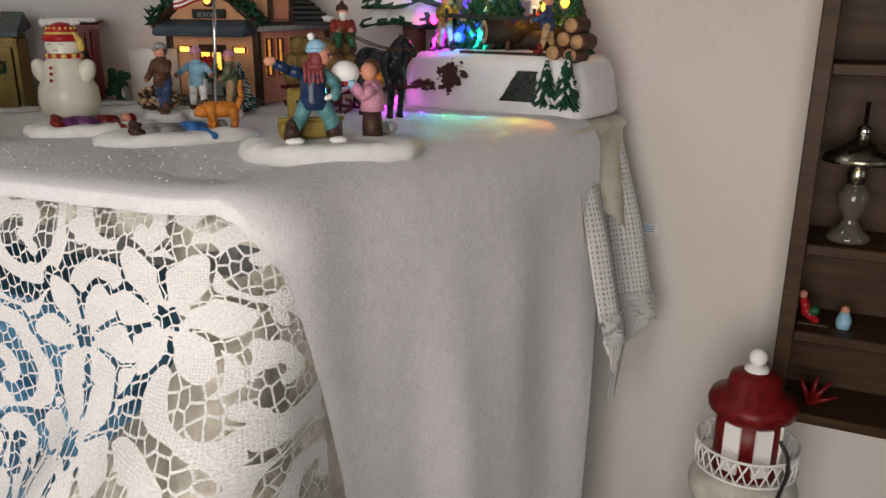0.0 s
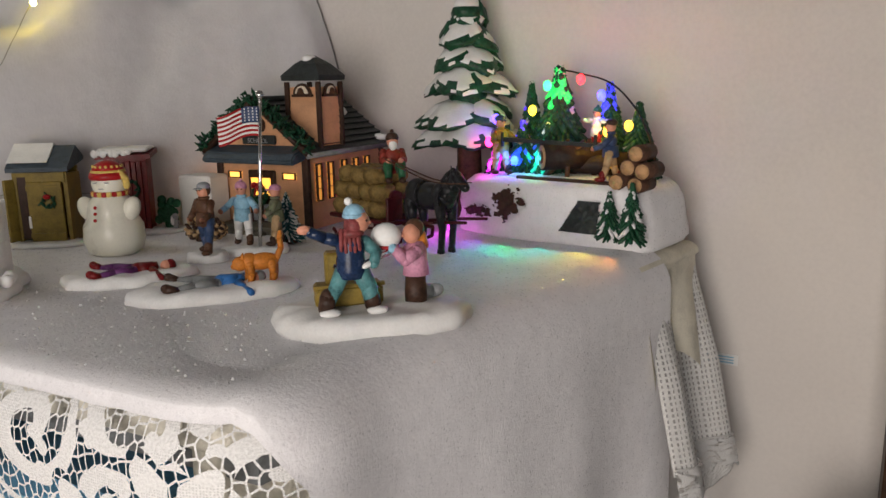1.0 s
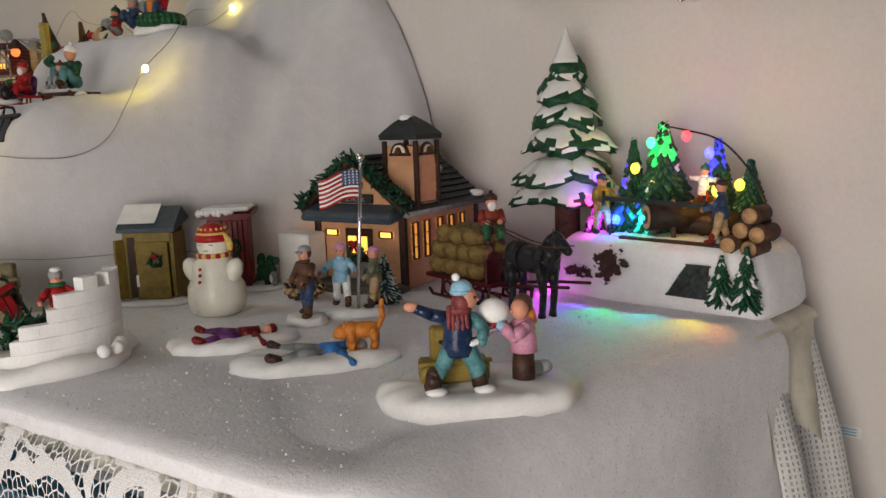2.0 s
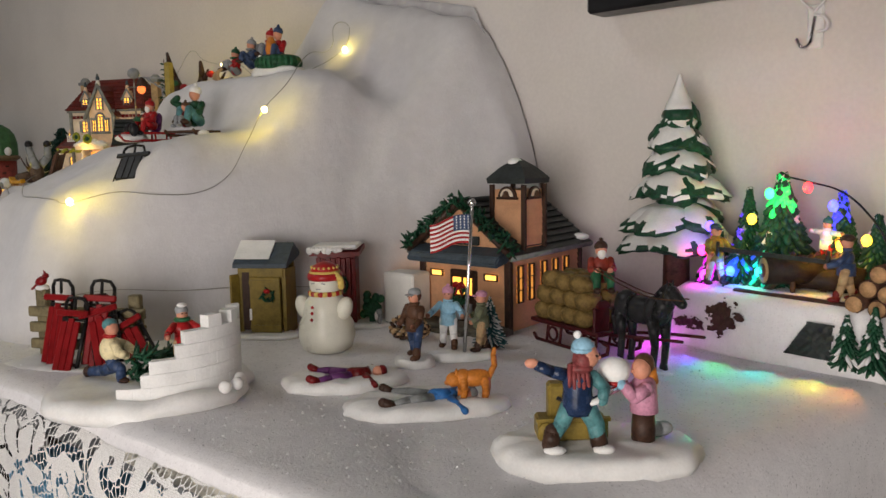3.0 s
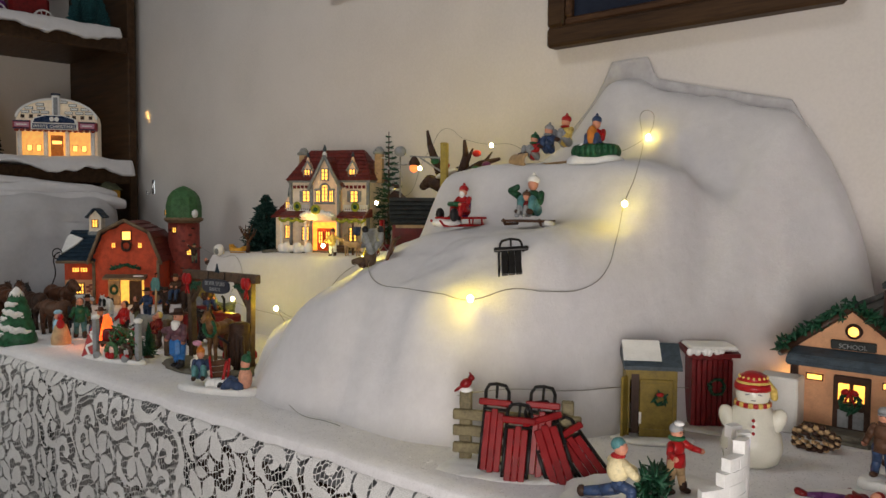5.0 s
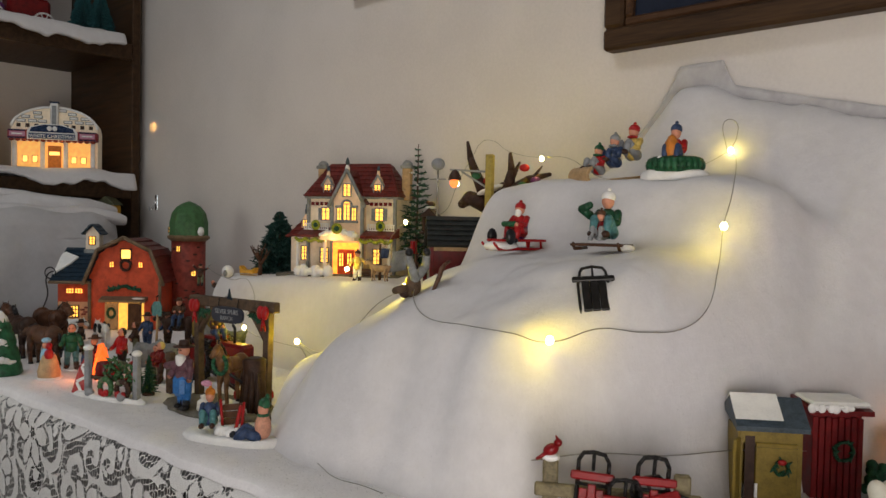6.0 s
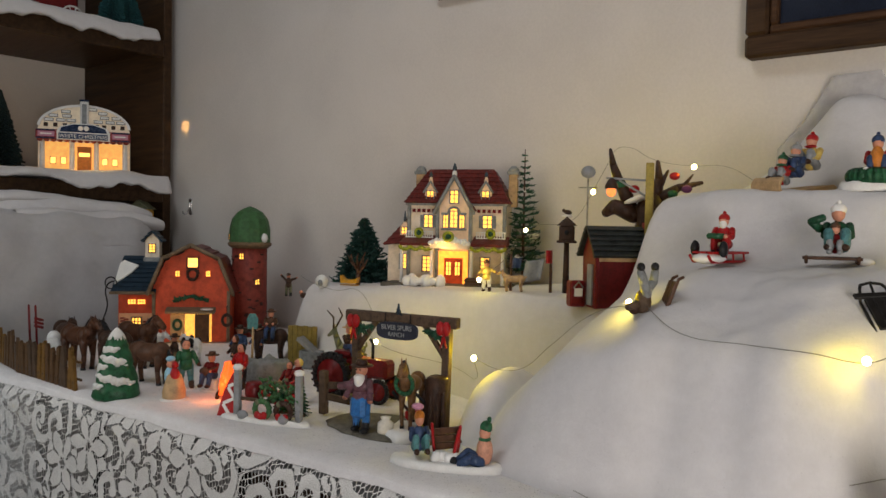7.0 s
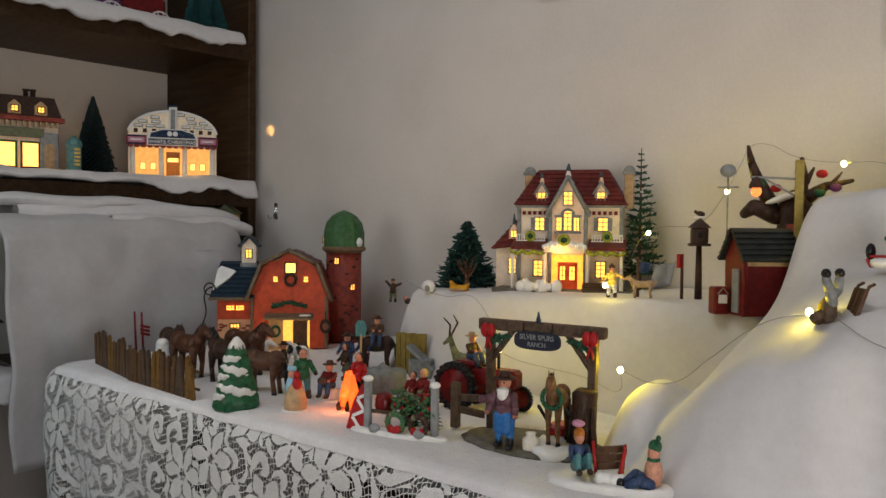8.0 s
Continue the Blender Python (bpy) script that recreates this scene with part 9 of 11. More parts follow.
def red_shed():
    t = empty("red_shed", -1.134, 0.614, 0.893, 50, "dark red shed with black shingle roof and lamp post", "model shed")
    w, d, h, p = 0.031, 0.044, 0.066, 0.098
    bm = bmesh.new()
    box(bm, (0, d / 2, h / 2), (2 * w, d, h))
    prism(bm, [(0.0, h), (d, h), (d / 2, p)], -w, w, "x")
    part("wall", bm, DARKRED, t)
    roof_rows(t, DARKROOF, (-w - 0.006, -0.006, h - 0.004), (w + 0.005, -0.006, h - 0.004), (w + 0.005, d / 2, p + 0.001), (-w - 0.006, d / 2, p + 0.001), 6, 0.003)
    roof_rows(t, DARKROOF, (w + 0.005, d + 0.006, h - 0.004), (-w - 0.006, d + 0.006, h - 0.004), (-w - 0.006, d / 2, p + 0.001), (w + 0.005, d / 2, p + 0.001), 6, 0.003)
    bm = bmesh.new()
    box(bm, (0, -0.0012, h - 0.006), (2 * w, 0.003, 0.006))
    part("fascia", bm, TAN, t)
    for x in (-w, w):
        bm = bmesh.new()
        box(bm, (x, -0.0005, h / 2), (0.005, 0.005, h), bev=0.0006)
        part("corner_trim", bm, DARKRED, t)
    bm = bmesh.new()
    prism(bm, [(0.010, 0.004), (0.021, 0.004), (0.014, 0.018), (0.005, 0.012)], -0.0, 0.002, "y")
    ob = part("roof_snow", bm, SNOWRESIN, t)
    ob.matrix_basis = pose(0.006, -0.005, h - 0.004, -35)
    bm = bmesh.new()
    box(bm, (-w - 0.0015, 0.016, 0.028), (0.003, 0.014, 0.050), bev=0.0005)
    part("door", bm, GREY, t)
    bm = bmesh.new()
    box(bm, (-w - 0.014, 0.030, 0.016), (0.020, 0.016, 0.032), bev=0.002)
    box(bm, (-w - 0.014, 0.0212, 0.018), (0.010, 0.0016, 0.010), 1)
    limb(bm, [(-w - 0.020, 0.021, 0.024), (-w - 0.014, 0.021, 0.031), (-w - 0.008, 0.021, 0.024)], [0.0008, 0.0008, 0.0008], 2, 6)
    part("bin", bm, [DARKRED, WHITE, WIRE], t, "dark red bin with a white label")


red_shed()


def lamp_post():
    t = empty("street_lamp", -1.118, 0.655, 0.946, 20, "yellow wooden post with bracket and hanging red lamp", "street lamp")
    bm = bmesh.new()
    box(bm, (0, 0, 0.062), (0.0095, 0.0095, 0.128), bev=0.001)
    part("post", bm, paint("mustard_post", (0.34, 0.26, 0.06), 0.5, 0.2, 90, 0.2), t)
    bm = bmesh.new()
    limb(bm, [(0, 0, 0.104), (-0.052, -0.004, 0.107)], [0.0013, 0.0013], 0, 6)
    limb(bm, [(0, 0, 0.082), (-0.036, -0.004, 0.104)], [0.0013, 0.0013], 0, 6)
    part("bracket", bm, GREY, t)
    bm = bmesh.new()
    lathe(bm, [(0.0085, 0.094), (0.008, 0.098), (0.005, 0.104), (0.002, 0.107)], 14, 0, (-0.046, -0.004, 0))
    part("shade", bm, DARKBROWN, t)
    bm = bmesh.new()
    ball(bm, (-0.046, -0.006, 0.090), (0.006, 0.006, 0.0065), 0, 12)
    part("lamp_globe", bm, glow("orange_lamp", (1.0, 0.22, 0.05), 1.8), t)
    bm = bmesh.new()
    cone(bm, (-0.078, 0.014, -0.01), (-0.078, 0.014, 0.108), 0.0012, 0.0012, 0, 6)
    cone(bm, (-0.090, 0.014, 0.096), (-0.066, 0.014, 0.096), 0.001, 0.001, 0, 6)
    ball(bm, (-0.078, 0.014, 0.116), (0.0095, 0.008, 0.008), 1, 12)
    part("glass_lantern", bm, [WIRE, GREY], t)


lamp_post()


def hollow_stump():
    t = empty("hollow_stump_house", -1.142, 0.715, 0.946, 20, "dark hollow tree stump house with bare branches", "model stump")
    t.scale = (1.1, 1.1, 1.05)
    bm = bmesh.new()
    lathe(bm, [(0.026, 0), (0.022, 0.02), (0.018, 0.05), (0.019, 0.068), (0.013, 0.082), (0.005, 0.090)], 18, 0, wob=0.25)
    limb(bm, [(-0.020, -0.005, 0.060), (-0.042, -0.008, 0.070), (-0.052, -0.008, 0.062)], [0.011, 0.009, 0.006], 0, 10)
    for pts, rr in ((((-0.026, 0, 0.075), (-0.040, 0, 0.105), (-0.046, 0, 0.122), (-0.050, 0, 0.142)), (0.009, 0.006, 0.0045, 0.002)), (((0.004, 0, 0.080), (0.008, 0, 0.105), (0.006, 0, 0.126)), (0.009, 0.005, 0.0025)),
                    (((0.008, 0, 0.078), (0.030, 0, 0.094), (0.056, 0, 0.100)), (0.009, 0.005, 0.0025)), (((0.010, 0, 0.098), (0.018, 0, 0.115)), (0.004, 0.0015)), (((0.036, 0, 0.096), (0.046, 0, 0.110)), (0.003, 0.001))):
        branch = bmesh.new()
        limb(branch, [Vector(p) for p in pts], list(rr), 0, 8)
        part("branch", branch, DARKBROWN, t)
    part("stump", bm, DARKBROWN, t)
    bm = bmesh.new()
    lathe(bm, [(0.0245, 0.0), (0.0255, 0.05)], 16, 0, (0.012, -0.004, 0))
    part("brick_base", bm, BRICKRED, t)
    for x, z, m in ((0.026, 0.108, RED), (-0.02, 0.092, RED), (0.040, 0.092, PURPLE), (-0.036, 0.098, GREEN), (0.024, 0.086, GREEN)):
        bm = bmesh.new()
        ball(bm, (x, -0.005, z), (0.0065, 0.004, 0.005), 0, 10)
        part("bow", bm, m, t)
    window(t, 0.014, -0.0295, 0.030, 0.009, 0.018, 0, 1, 2, BLUEP, BLUEP)
    bm = bmesh.new()
    ball(bm, (-0.014, -0.014, 0.080), (0.018, 0.010, 0.004), 0, 12, turn(0, -20, 0))
    part("snow_cap", bm, SNOWRESIN, t)


hollow_stump()
bm = bmesh.new()
person(bm, 0.040, 0, 1, 2, 3, 4, (0, 0, 0), 20, 0.05, ((0.75, 0.2), (0.6, 0.3)), hat_kind="cap")
solid("climber_figurine", bm, [DARKBROWN, KHAKI, BLACK, SKIN, DARKBROWN], -1.732, 0.598, 0.866, 20, "small climbing figurine clinging to the edge of the ledge", "figurine")
bm = bmesh.new()
ball(bm, (0, 0, 0.005), (0.007, 0.005, 0.005), 0, 10)
limb(bm, [(0.004, 0, 0.006), (0.012, -0.002, 0.010)], [0.003, 0.002], 0, 8)
ball(bm, (-0.005, 0, 0.010), 0.0036, 1, 8)
solid("crawling_figurine", bm, [DARKBROWN, SKIN], -1.716, 0.618, on(-1.716, 0.618, -0.001), 30, "tiny crawling figurine at the ledge", "figurine")


# ---------------------------------------------------------------- barn and silo
G0 = TOP + 0.0045


def barn():
    t = empty("barn", -1.982, 0.575, G0 + 0.002, 48, "lit red gambrel barn with navy roof and cupola", "model barn")
    w, d = 0.069, 0.12
    t.scale = (1.0, 1.0, 1.09)
    sec = [(-w, 0), (w, 0), (w, 0.092), (0.047, 0.138), (0, 0.160), (-0.047, 0.138), (-w, 0.092)]
    bm = bmesh.new()
    prism(bm, sec, 0.0, d, "y")
    wall = part("wall", bm, BARNRED, t)
    n = 13
    for i in range(n):
        z0, z1 = 0.16 * i / n, 0.16 * (i + 1) / n
        zm = 0.5 * (z0 + z1)
        half = w if zm < 0.092 else float(np.interp(zm, [0.092, 0.138, 0.160], [w, 0.047, 0.002]))
        if half < 0.004:
            continue
        bm = bmesh.new()
        prism(bm, [(0.0, z0), (-0.0012, z0), (-0.0003, z1), (0, z1)], -half + 0.001, half - 0.001, "x")
        part("board", bm, BARNRED, wall)
    trim = paint("barn_trim", (0.17, 0.12, 0.075), 0.5, 0.25, 120, 0.2)
    for s in (-1, 1):
        roof_rows(t, NAVYROOF if s < 0 else MAROON, *(((w + 0.006, -0.010, 0.084), (w + 0.006, d, 0.084), (0.049, d, 0.142), (0.049, -0.010, 0.142)) if s > 0 else ((-w - 0.006, d, 0.084), (-w - 0.006, -0.010, 0.084), (-0.049, -0.010, 0.142), (-0.049, d, 0.142))), 5, 0.003)
        roof_rows(t, NAVYROOF if s < 0 else MAROON, *(((0.049, -0.010, 0.140), (0.049, d, 0.140), (0, d, 0.163), (0, -0.010, 0.163)) if s > 0 else ((-0.049, d, 0.140), (-0.049, -0.010, 0.140), (0, -0.010, 0.163), (0, d, 0.163))), 3, 0.003)
        bm = bmesh.new()
        limb(bm, [(s * (w + 0.007), -0.012, 0.083), (s * 0.050, -0.012, 0.143), (0, -0.012, 0.166)], [0.0036, 0.0036, 0.0036], 0, 8)
        part("bargeboard", bm, trim, t)
        bm = bmesh.new()
        box(bm, (s * (w - 0.002), -0.002, 0.044), (0.006, 0.004, 0.088), bev=0.0008)
        part("corner_trim", bm, trim, t)
    # windows of the gable
    window(t, 0.002, -0.002, 0.136, 0.020, 0.018, 0, 1, 1, DARKBROWN, PANEHOT, "hay_loft_window")
    for x in (-0.025, 0.030):
        window(t, x, -0.002, 0.117, 0.0085, 0.010, 0, 2, 2, BARNRED, PANE)
    bm = bmesh.new()
    for i in range(40):
        a = 2 * math.pi * i / 40
        p = Vector((0.002 + 0.009 * math.cos(a), -0.004, 0.116 + 0.009 * math.sin(a)))
        cone(bm, p, p + Vector((random.gauss(0, 0.002), -0.002, random.gauss(0, 0.002))), 0.003, 0.001, 0, 5)
    part("wreath", bm, DARKBROWN, t)
    bm = bmesh.new()
    for i in range(60):
        u = i / 59
        p = Vector((-0.030 + 0.060 * u, -0.004, 0.070 + 0.008 * math.sin(math.pi * u)))
        cone(bm, p, p + Vector((random.gauss(0, 0.005), -0.003, random.gauss(0, 0.003))), 0.003, 0.001, 0, 5)
    part("swag", bm, PINEGREEN, t)
    bm = bmesh.new()
    prism(bm, [(0, 0.060), (-0.020, 0.054), (-0.020, 0.050), (0, 0.053)], -0.044, 0.044, "x")
    part("door_canopy", bm, trim, t)
    bm = bmesh.new()
    ball(bm, (0.030, -0.016, 0.0575), (0.012, 0.006, 0.002), 0, 10)
    part("canopy_snow", bm, SNOWRESIN, t)
    bm = bmesh.new()
    box(bm, (0, -0.0015, 0.026), (0.074, 0.002, 0.052))
    part("doorway", bm, glow("barn_glow", (1.0, 0.52, 0.08), 1.1), t, "glowing open doorway")
    for x, m in ((-0.024, TAN), (0.020, BROWN)):
        bm = bmesh.new()
        box(bm, (x, -0.004, 0.024), (0.026, 0.003, 0.048), bev=0.0008)
        box(bm, (x, -0.006, 0.024), (0.003, 0.0015, 0.055), 0, turn(0, 28, 0))
        part("door_leaf", bm, m, t)
    bm = bmesh.new()
    for i in range(24):
        a = 2 * math.pi * i / 24
        p = Vector((-0.024 + 0.007 * math.cos(a), -0.007, 0.030 + 0.008 * math.sin(a)))
        ball(bm, p, 0.0026, 0, 6)
    part("wreath", bm, PINEGREEN, t)
    bm = bmesh.new()
    limb(bm, [(w - 0.004, -0.004, 0.062), (w - 0.002, -0.026, 0.062)], [0.0014, 0.0012], 0, 6)
    limb(bm, [(w - 0.002, -0.024, 0.062), (w - 0.002, -0.024, 0.050)], [0.0008, 0.0008], 0, 6)
    for i in range(30):
        a = 2 * math.pi * i / 30
        ball(bm, (w - 0.002 + 0.008 * math.cos(a), -0.024, 0.040 + 0.009 * math.sin(a)), 0.003, 0, 6)
    part("hanging_wreath", bm, DARKBROWN, t)
    # lower side wing with its long roof
    x0, x1 = -0.132, -w
    bm = bmesh.new()
    box(bm, ((x0 + x1) / 2, 0.060, 0.044), (x1 - x0, 0.10, 0.088))
    part("wing", bm, BARNRED, t)
    bm = bmesh.new()
    box(bm, ((x0 + x1) / 2, 0.0085, 0.024), (x1 - x0 - 0.004, 0.004, 0.048))
    part("stucco_base", bm, PEACH, t)
    bricks = ((-0.124, 0.026), (-0.123, 0.021), (-0.126, 0.016), (-0.117, 0.024), (-0.083, 0.020), (-0.077, 0.016), (-0.081, 0.012), (-0.076, 0.024))
    for x, z in bricks:
        bm = bmesh.new()
        box(bm, (x, 0.0058, z + 0.014), (0.008, 0.002, 0.003), bev=0.0004)
        part("brick", bm, BRICKRED, t)
    roof_rows(t, NAVYROOF, (x0 - 0.010, -0.004, 0.084), (x1 + 0.006, -0.004, 0.084), (x1 + 0.004, 0.062, 0.143), (x0 - 0.002, 0.062, 0.143), 8, 0.003)
    roof_rows(t, NAVYROOF, (x1 + 0.006, 0.125, 0.084), (x0 - 0.010, 0.125, 0.084), (x0 - 0.002, 0.062, 0.143), (x1 + 0.004, 0.062, 0.143), 8, 0.003)
    bm = bmesh.new()
    limb(bm, [(x0 - 0.010, -0.006, 0.084), (x1 + 0.002, -0.006, 0.084)], [0.0028, 0.0028], 0, 8)
    part("eave", bm, trim, t)
    bm = bmesh.new()
    prism(bm, [(x0 - 0.006, 0.085), (x0 + 0.020, 0.112), (x0 + 0.030, 0.128), (x0 + 0.002, 0.140), (x0 - 0.004, 0.132)], 0.0, 0.003, "y")
    ob = part("roof_snow", bm, SNOWRESIN, t)
    ob.matrix_basis = pose(0, -0.058, 0.040, -46)
    for x in (-0.1075, -0.0905):
        window(t, x, 0.0075, 0.068, 0.015, 0.009, 0, 3, 2, BARNRED, PANE)
    window(t, -0.099, 0.0060, 0.031, 0.017, 0.021, 0, 3, 3, trim, PANE)
    # cupola
    cx, cy = -0.081, 0.062
    bm = bmesh.new()
    box(bm, (cx, cy, 0.136), (0.032, 0.028, 0.012), bev=0.001)
    part("cupola_base", bm, GREYTRIM, t)
    bm = bmesh.new()
    box(bm, (cx, cy, 0.156), (0.026, 0.024, 0.032))
    prism(bm, [(cx - 0.013, 0.172), (cx + 0.013, 0.172), (cx, 0.184)], cy - 0.012, cy + 0.012, "y")
    cup = part("cupola", bm, IVORY, t)
    window(cup, cx, cy - 0.0128, 0.158, 0.012, 0.015, 0, 2, 3, trim, PANE)
    for s in (-1, 1):
        roof_rows(t, NAVYROOF, *(((cx + 0.018, cy - 0.018, 0.169), (cx + 0.018, cy + 0.018, 0.169), (cx, cy + 0.018, 0.188), (cx, cy - 0.018, 0.188)) if s > 0 else ((cx - 0.018, cy + 0.018, 0.169), (cx - 0.018, cy - 0.018, 0.169), (cx, cy - 0.018, 0.188), (cx, cy + 0.018, 0.188))), 3, 0.0025)
    wire("power_cord", [(x0 - 0.002, 0.02, 0.100), (x0 - 0.014, 0.012, 0.101), (x0 - 0.022, 0.012, 0.092), (x0 - 0.020, 0.012, 0.06), (x0 - 0.028, 0.006, 0.03), (x0 - 0.03, 0.0, 0.0)], 0.0014, IRON, t)
    bm = bmesh.new()
    for i in range(16):
        a, b = 2 * math.pi * i / 16, 2 * math.pi * (i + 1) / 16
        cone(bm, (x0 - 0.012 + 0.010 * math.cos(a), 0.004, 0.100 + 0.010 * math.sin(a)), (x0 - 0.012 + 0.010 * math.cos(b), 0.004, 0.100 + 0.010 * math.sin(b)), 0.0012, 0.0012, 0, 6)
    part("cord_wheel", bm, IRON, t)


barn()
point_lamp("barn_lamp", -1.958, 0.53, 0.800, 0.03, (1.0, 0.5, 0.12), 0.004)


def silo():
    t = empty("silo", -1.996, 0.716, G0, 20, "red brick silo with a green dome roof", "model silo")
    r = 0.0345
    t.scale = (1.0, 1.0, 0.952)
    bm = bmesh.new()
    lathe(bm, [(r * 1.06, 0), (r * 1.02, 0.05), (r, 0.10), (r, 0.188)], 28)
    part("wall", bm, BRICKRED, t)
    rim = paint("silo_rim", (0.17, 0.11, 0.06), 0.5, 0.2, 120, 0.2)
    bm = bmesh.new()
    lathe(bm, [(r, 0.184), (r * 1.24, 0.190), (r * 1.26, 0.195), (r * 1.1, 0.198)], 28)
    part("rim", bm, rim, t)
    bm = bmesh.new()
    lathe(bm, [(r * 1.16, 0.196), (r * 1.16, 0.225), (r * 1.02, 0.246), (r * 0.72, 0.260), (r * 0.35, 0.268), (r * 0.05, 0.272)], 12, 0)
    for f in bm.faces:
        f.smooth = False
    part("dome", bm, SILOGREEN, t)
    bm = bmesh.new()
    ball(bm, (r * 1.02, -0.006, 0.206), (0.009, 0.009, 0.011), 0, 10)
    part("dome_snow", bm, SNOWRESIN, t)
    bm = bmesh.new()
    box(bm, (0, 0, 0), (0.0075, 0.002, 0.0032), bev=0.0004)
    shared = mesh_of("brick", bm, DARKBROWN)
    for i in range(34):
        a, z = random.uniform(-2.8, -0.2), random.uniform(0.02, 0.175)
        ob = new("brick", shared)
        ob.parent = t
        ob.matrix_basis = pose(r * 1.0 * math.cos(a), r * 1.0 * math.sin(a), z, 0, 0, math.degrees(a) + 90)
    for a, z in ((-1.45, 0.168), (-0.55, 0.115)):
        window(t, r * 1.005 * math.cos(a), r * 1.005 * math.sin(a), z, 0.010, 0.012, math.degrees(a) + 90, 2, 2, rim, PANE)
    window(t, r * 1.17 * math.cos(-2.7), r * 1.17 * math.sin(-2.7), 0.208, 0.009, 0.012, math.degrees(-2.7) + 90, 2, 2, rim, PANE)


silo()


# ---------------------------------------------------------------- corral
def picket_fence():
    t = empty("picket_fence", -1.9, 0.27, G0, 0, "dark brown weathered picket fence on the snow", "fence")
    pts = [(-2.075, 0.262), (-1.965, 0.246), (-1.905, 0.238), (-1.900, 0.235), (-1.720, 0.236)]
    k = 0
    cols = [paint("picket_brown", (0.10, 0.055, 0.025), 0.6, 0.35, 120, 0.4), paint("picket_amber", (0.17, 0.09, 0.022), 0.6, 0.35, 120, 0.4), GREYWOOD]
    for (ax, ay), (bx, by) in zip(pts, pts[1:]):
        n = max(1, int(math.dist((ax, ay), (bx, by)) / 0.0125))
        for i in range(n):
            u = (i + 0.5) / n
            x, y = ax + (bx - ax) * u + 1.9, ay + (by - ay) * u - 0.27
            h = random.uniform(0.046, 0.060)
            bm = bmesh.new()
            prism(bm, [(-0.0045, 0), (0.0045, 0), (0.0042, h * 0.9), (0.001, h), (-0.0042, h * 0.93)], -0.002, 0.002, "y")
            ob = part("picket", bm, cols[(k * 7 + i * 3) % 7 % 3], t)
            ob.matrix_basis = pose(x, y, 0, random.uniform(-3, 3), random.uniform(-4, 4), math.degrees(math.atan2(by - ay, bx - ax)))
            k += 1
    for z in (0.015, 0.038):
        bm = bmesh.new()
        for (ax, ay), (bx, by) in zip(pts, pts[1:]):
            limb(bm, [(ax + 1.9, ay - 0.265, z), (bx + 1.9, by - 0.265, z)], [0.002, 0.002], 0, 6)
        part("rail", bm, cols[0], t)
    bm = bmesh.new()
    ball(bm, (-0.06, -0.008, 0.003), (0.03, 0.010, 0.005), 0, 12)
    part("snow_base", bm, SNOWRESIN, t)


picket_fence()
for i, (x, y, yaw, L, H, m, neck, lab) in enumerate(((-1.880, 0.315, 10, 0.085, 0.082, BAY, 0.75, "bay horse figurine looking over the fence"), (-1.800, 0.330, 185, 0.085, 0.078, DARKBROWN, 0.75, "dark brown horse figurine in the corral"),
                                                  (-1.705, 0.330, 200, 0.080, 0.072, BROWN, 0.15, "brown horse figurine with lowered head"),
                                                  (-1.835, 0.385, 15, 0.092, 0.084, BAY, 0.7, "bay horse figurine behind the others"), (-1.955, 0.330, -10, 0.085, 0.078, DARKBROWN, 0.6, "dark brown horse figurine at the fence end"))):
    bm = bmesh.new()
    quadruped(bm, L, H, 0, 1, (0, 0, 0), 0, neck)
    solid("corral_horse", bm, [m, BLACK], x, y, G0 - 0.001, yaw, lab, "horse figurine", "corral horses")
for x, y, yaw in ((-1.790, 0.450, 170), (-1.885, 0.435, 20)):
    bm = bmesh.new()
    quadruped(bm, 0.072, 0.056, 0, 1, (0, 0, 0), 0, 0.35, -0.3, False)
    for k in range(14):
        ball(bm, (random.uniform(-0.025, 0.02), random.choice((-0.0075, 0.0075)), random.uniform(0.032, 0.042)), (0.006, 0.003, 0.005), 1, 8)
    solid("cow_figurine", bm, [WHITE, BLACK], x, y, G0 - 0.001, yaw, "black and white cow figurine before the barn", "cow figurine", "cows")
bm = bmesh.new()
for k in range(3):
    box(bm, (0.0, 0, 0.052 + 0.006 * k), (0.022, 0.003, 0.004), 0, turn(0, 4, 0), 0.0005)
for s in (-1, 1):
    limb(bm, [(s * 0.009 - 0.012, 0, 0), (s * 0.009 - 0.018, 0, 0.085)], [0.002, 0.0016], 0, 6)
solid("hand_cart", bm, DARKRED, -2.005, 0.31, G0, 10, "small dark red cart frame behind the fence", "cart")
bm = bmesh.new()
lumpy_base(bm, 0.013, 0.012, 0.030, 0, 91.0)
limb(bm, [(0, 0, 0.0), (0, 0, 0.045)], [0.012, 0.010], 0, 10)
solid("white_sheep", bm, SNOWRESIN, -1.925, 0.298, G0, 0, "white woolly heap behind the picket fence", "sheep figurine")


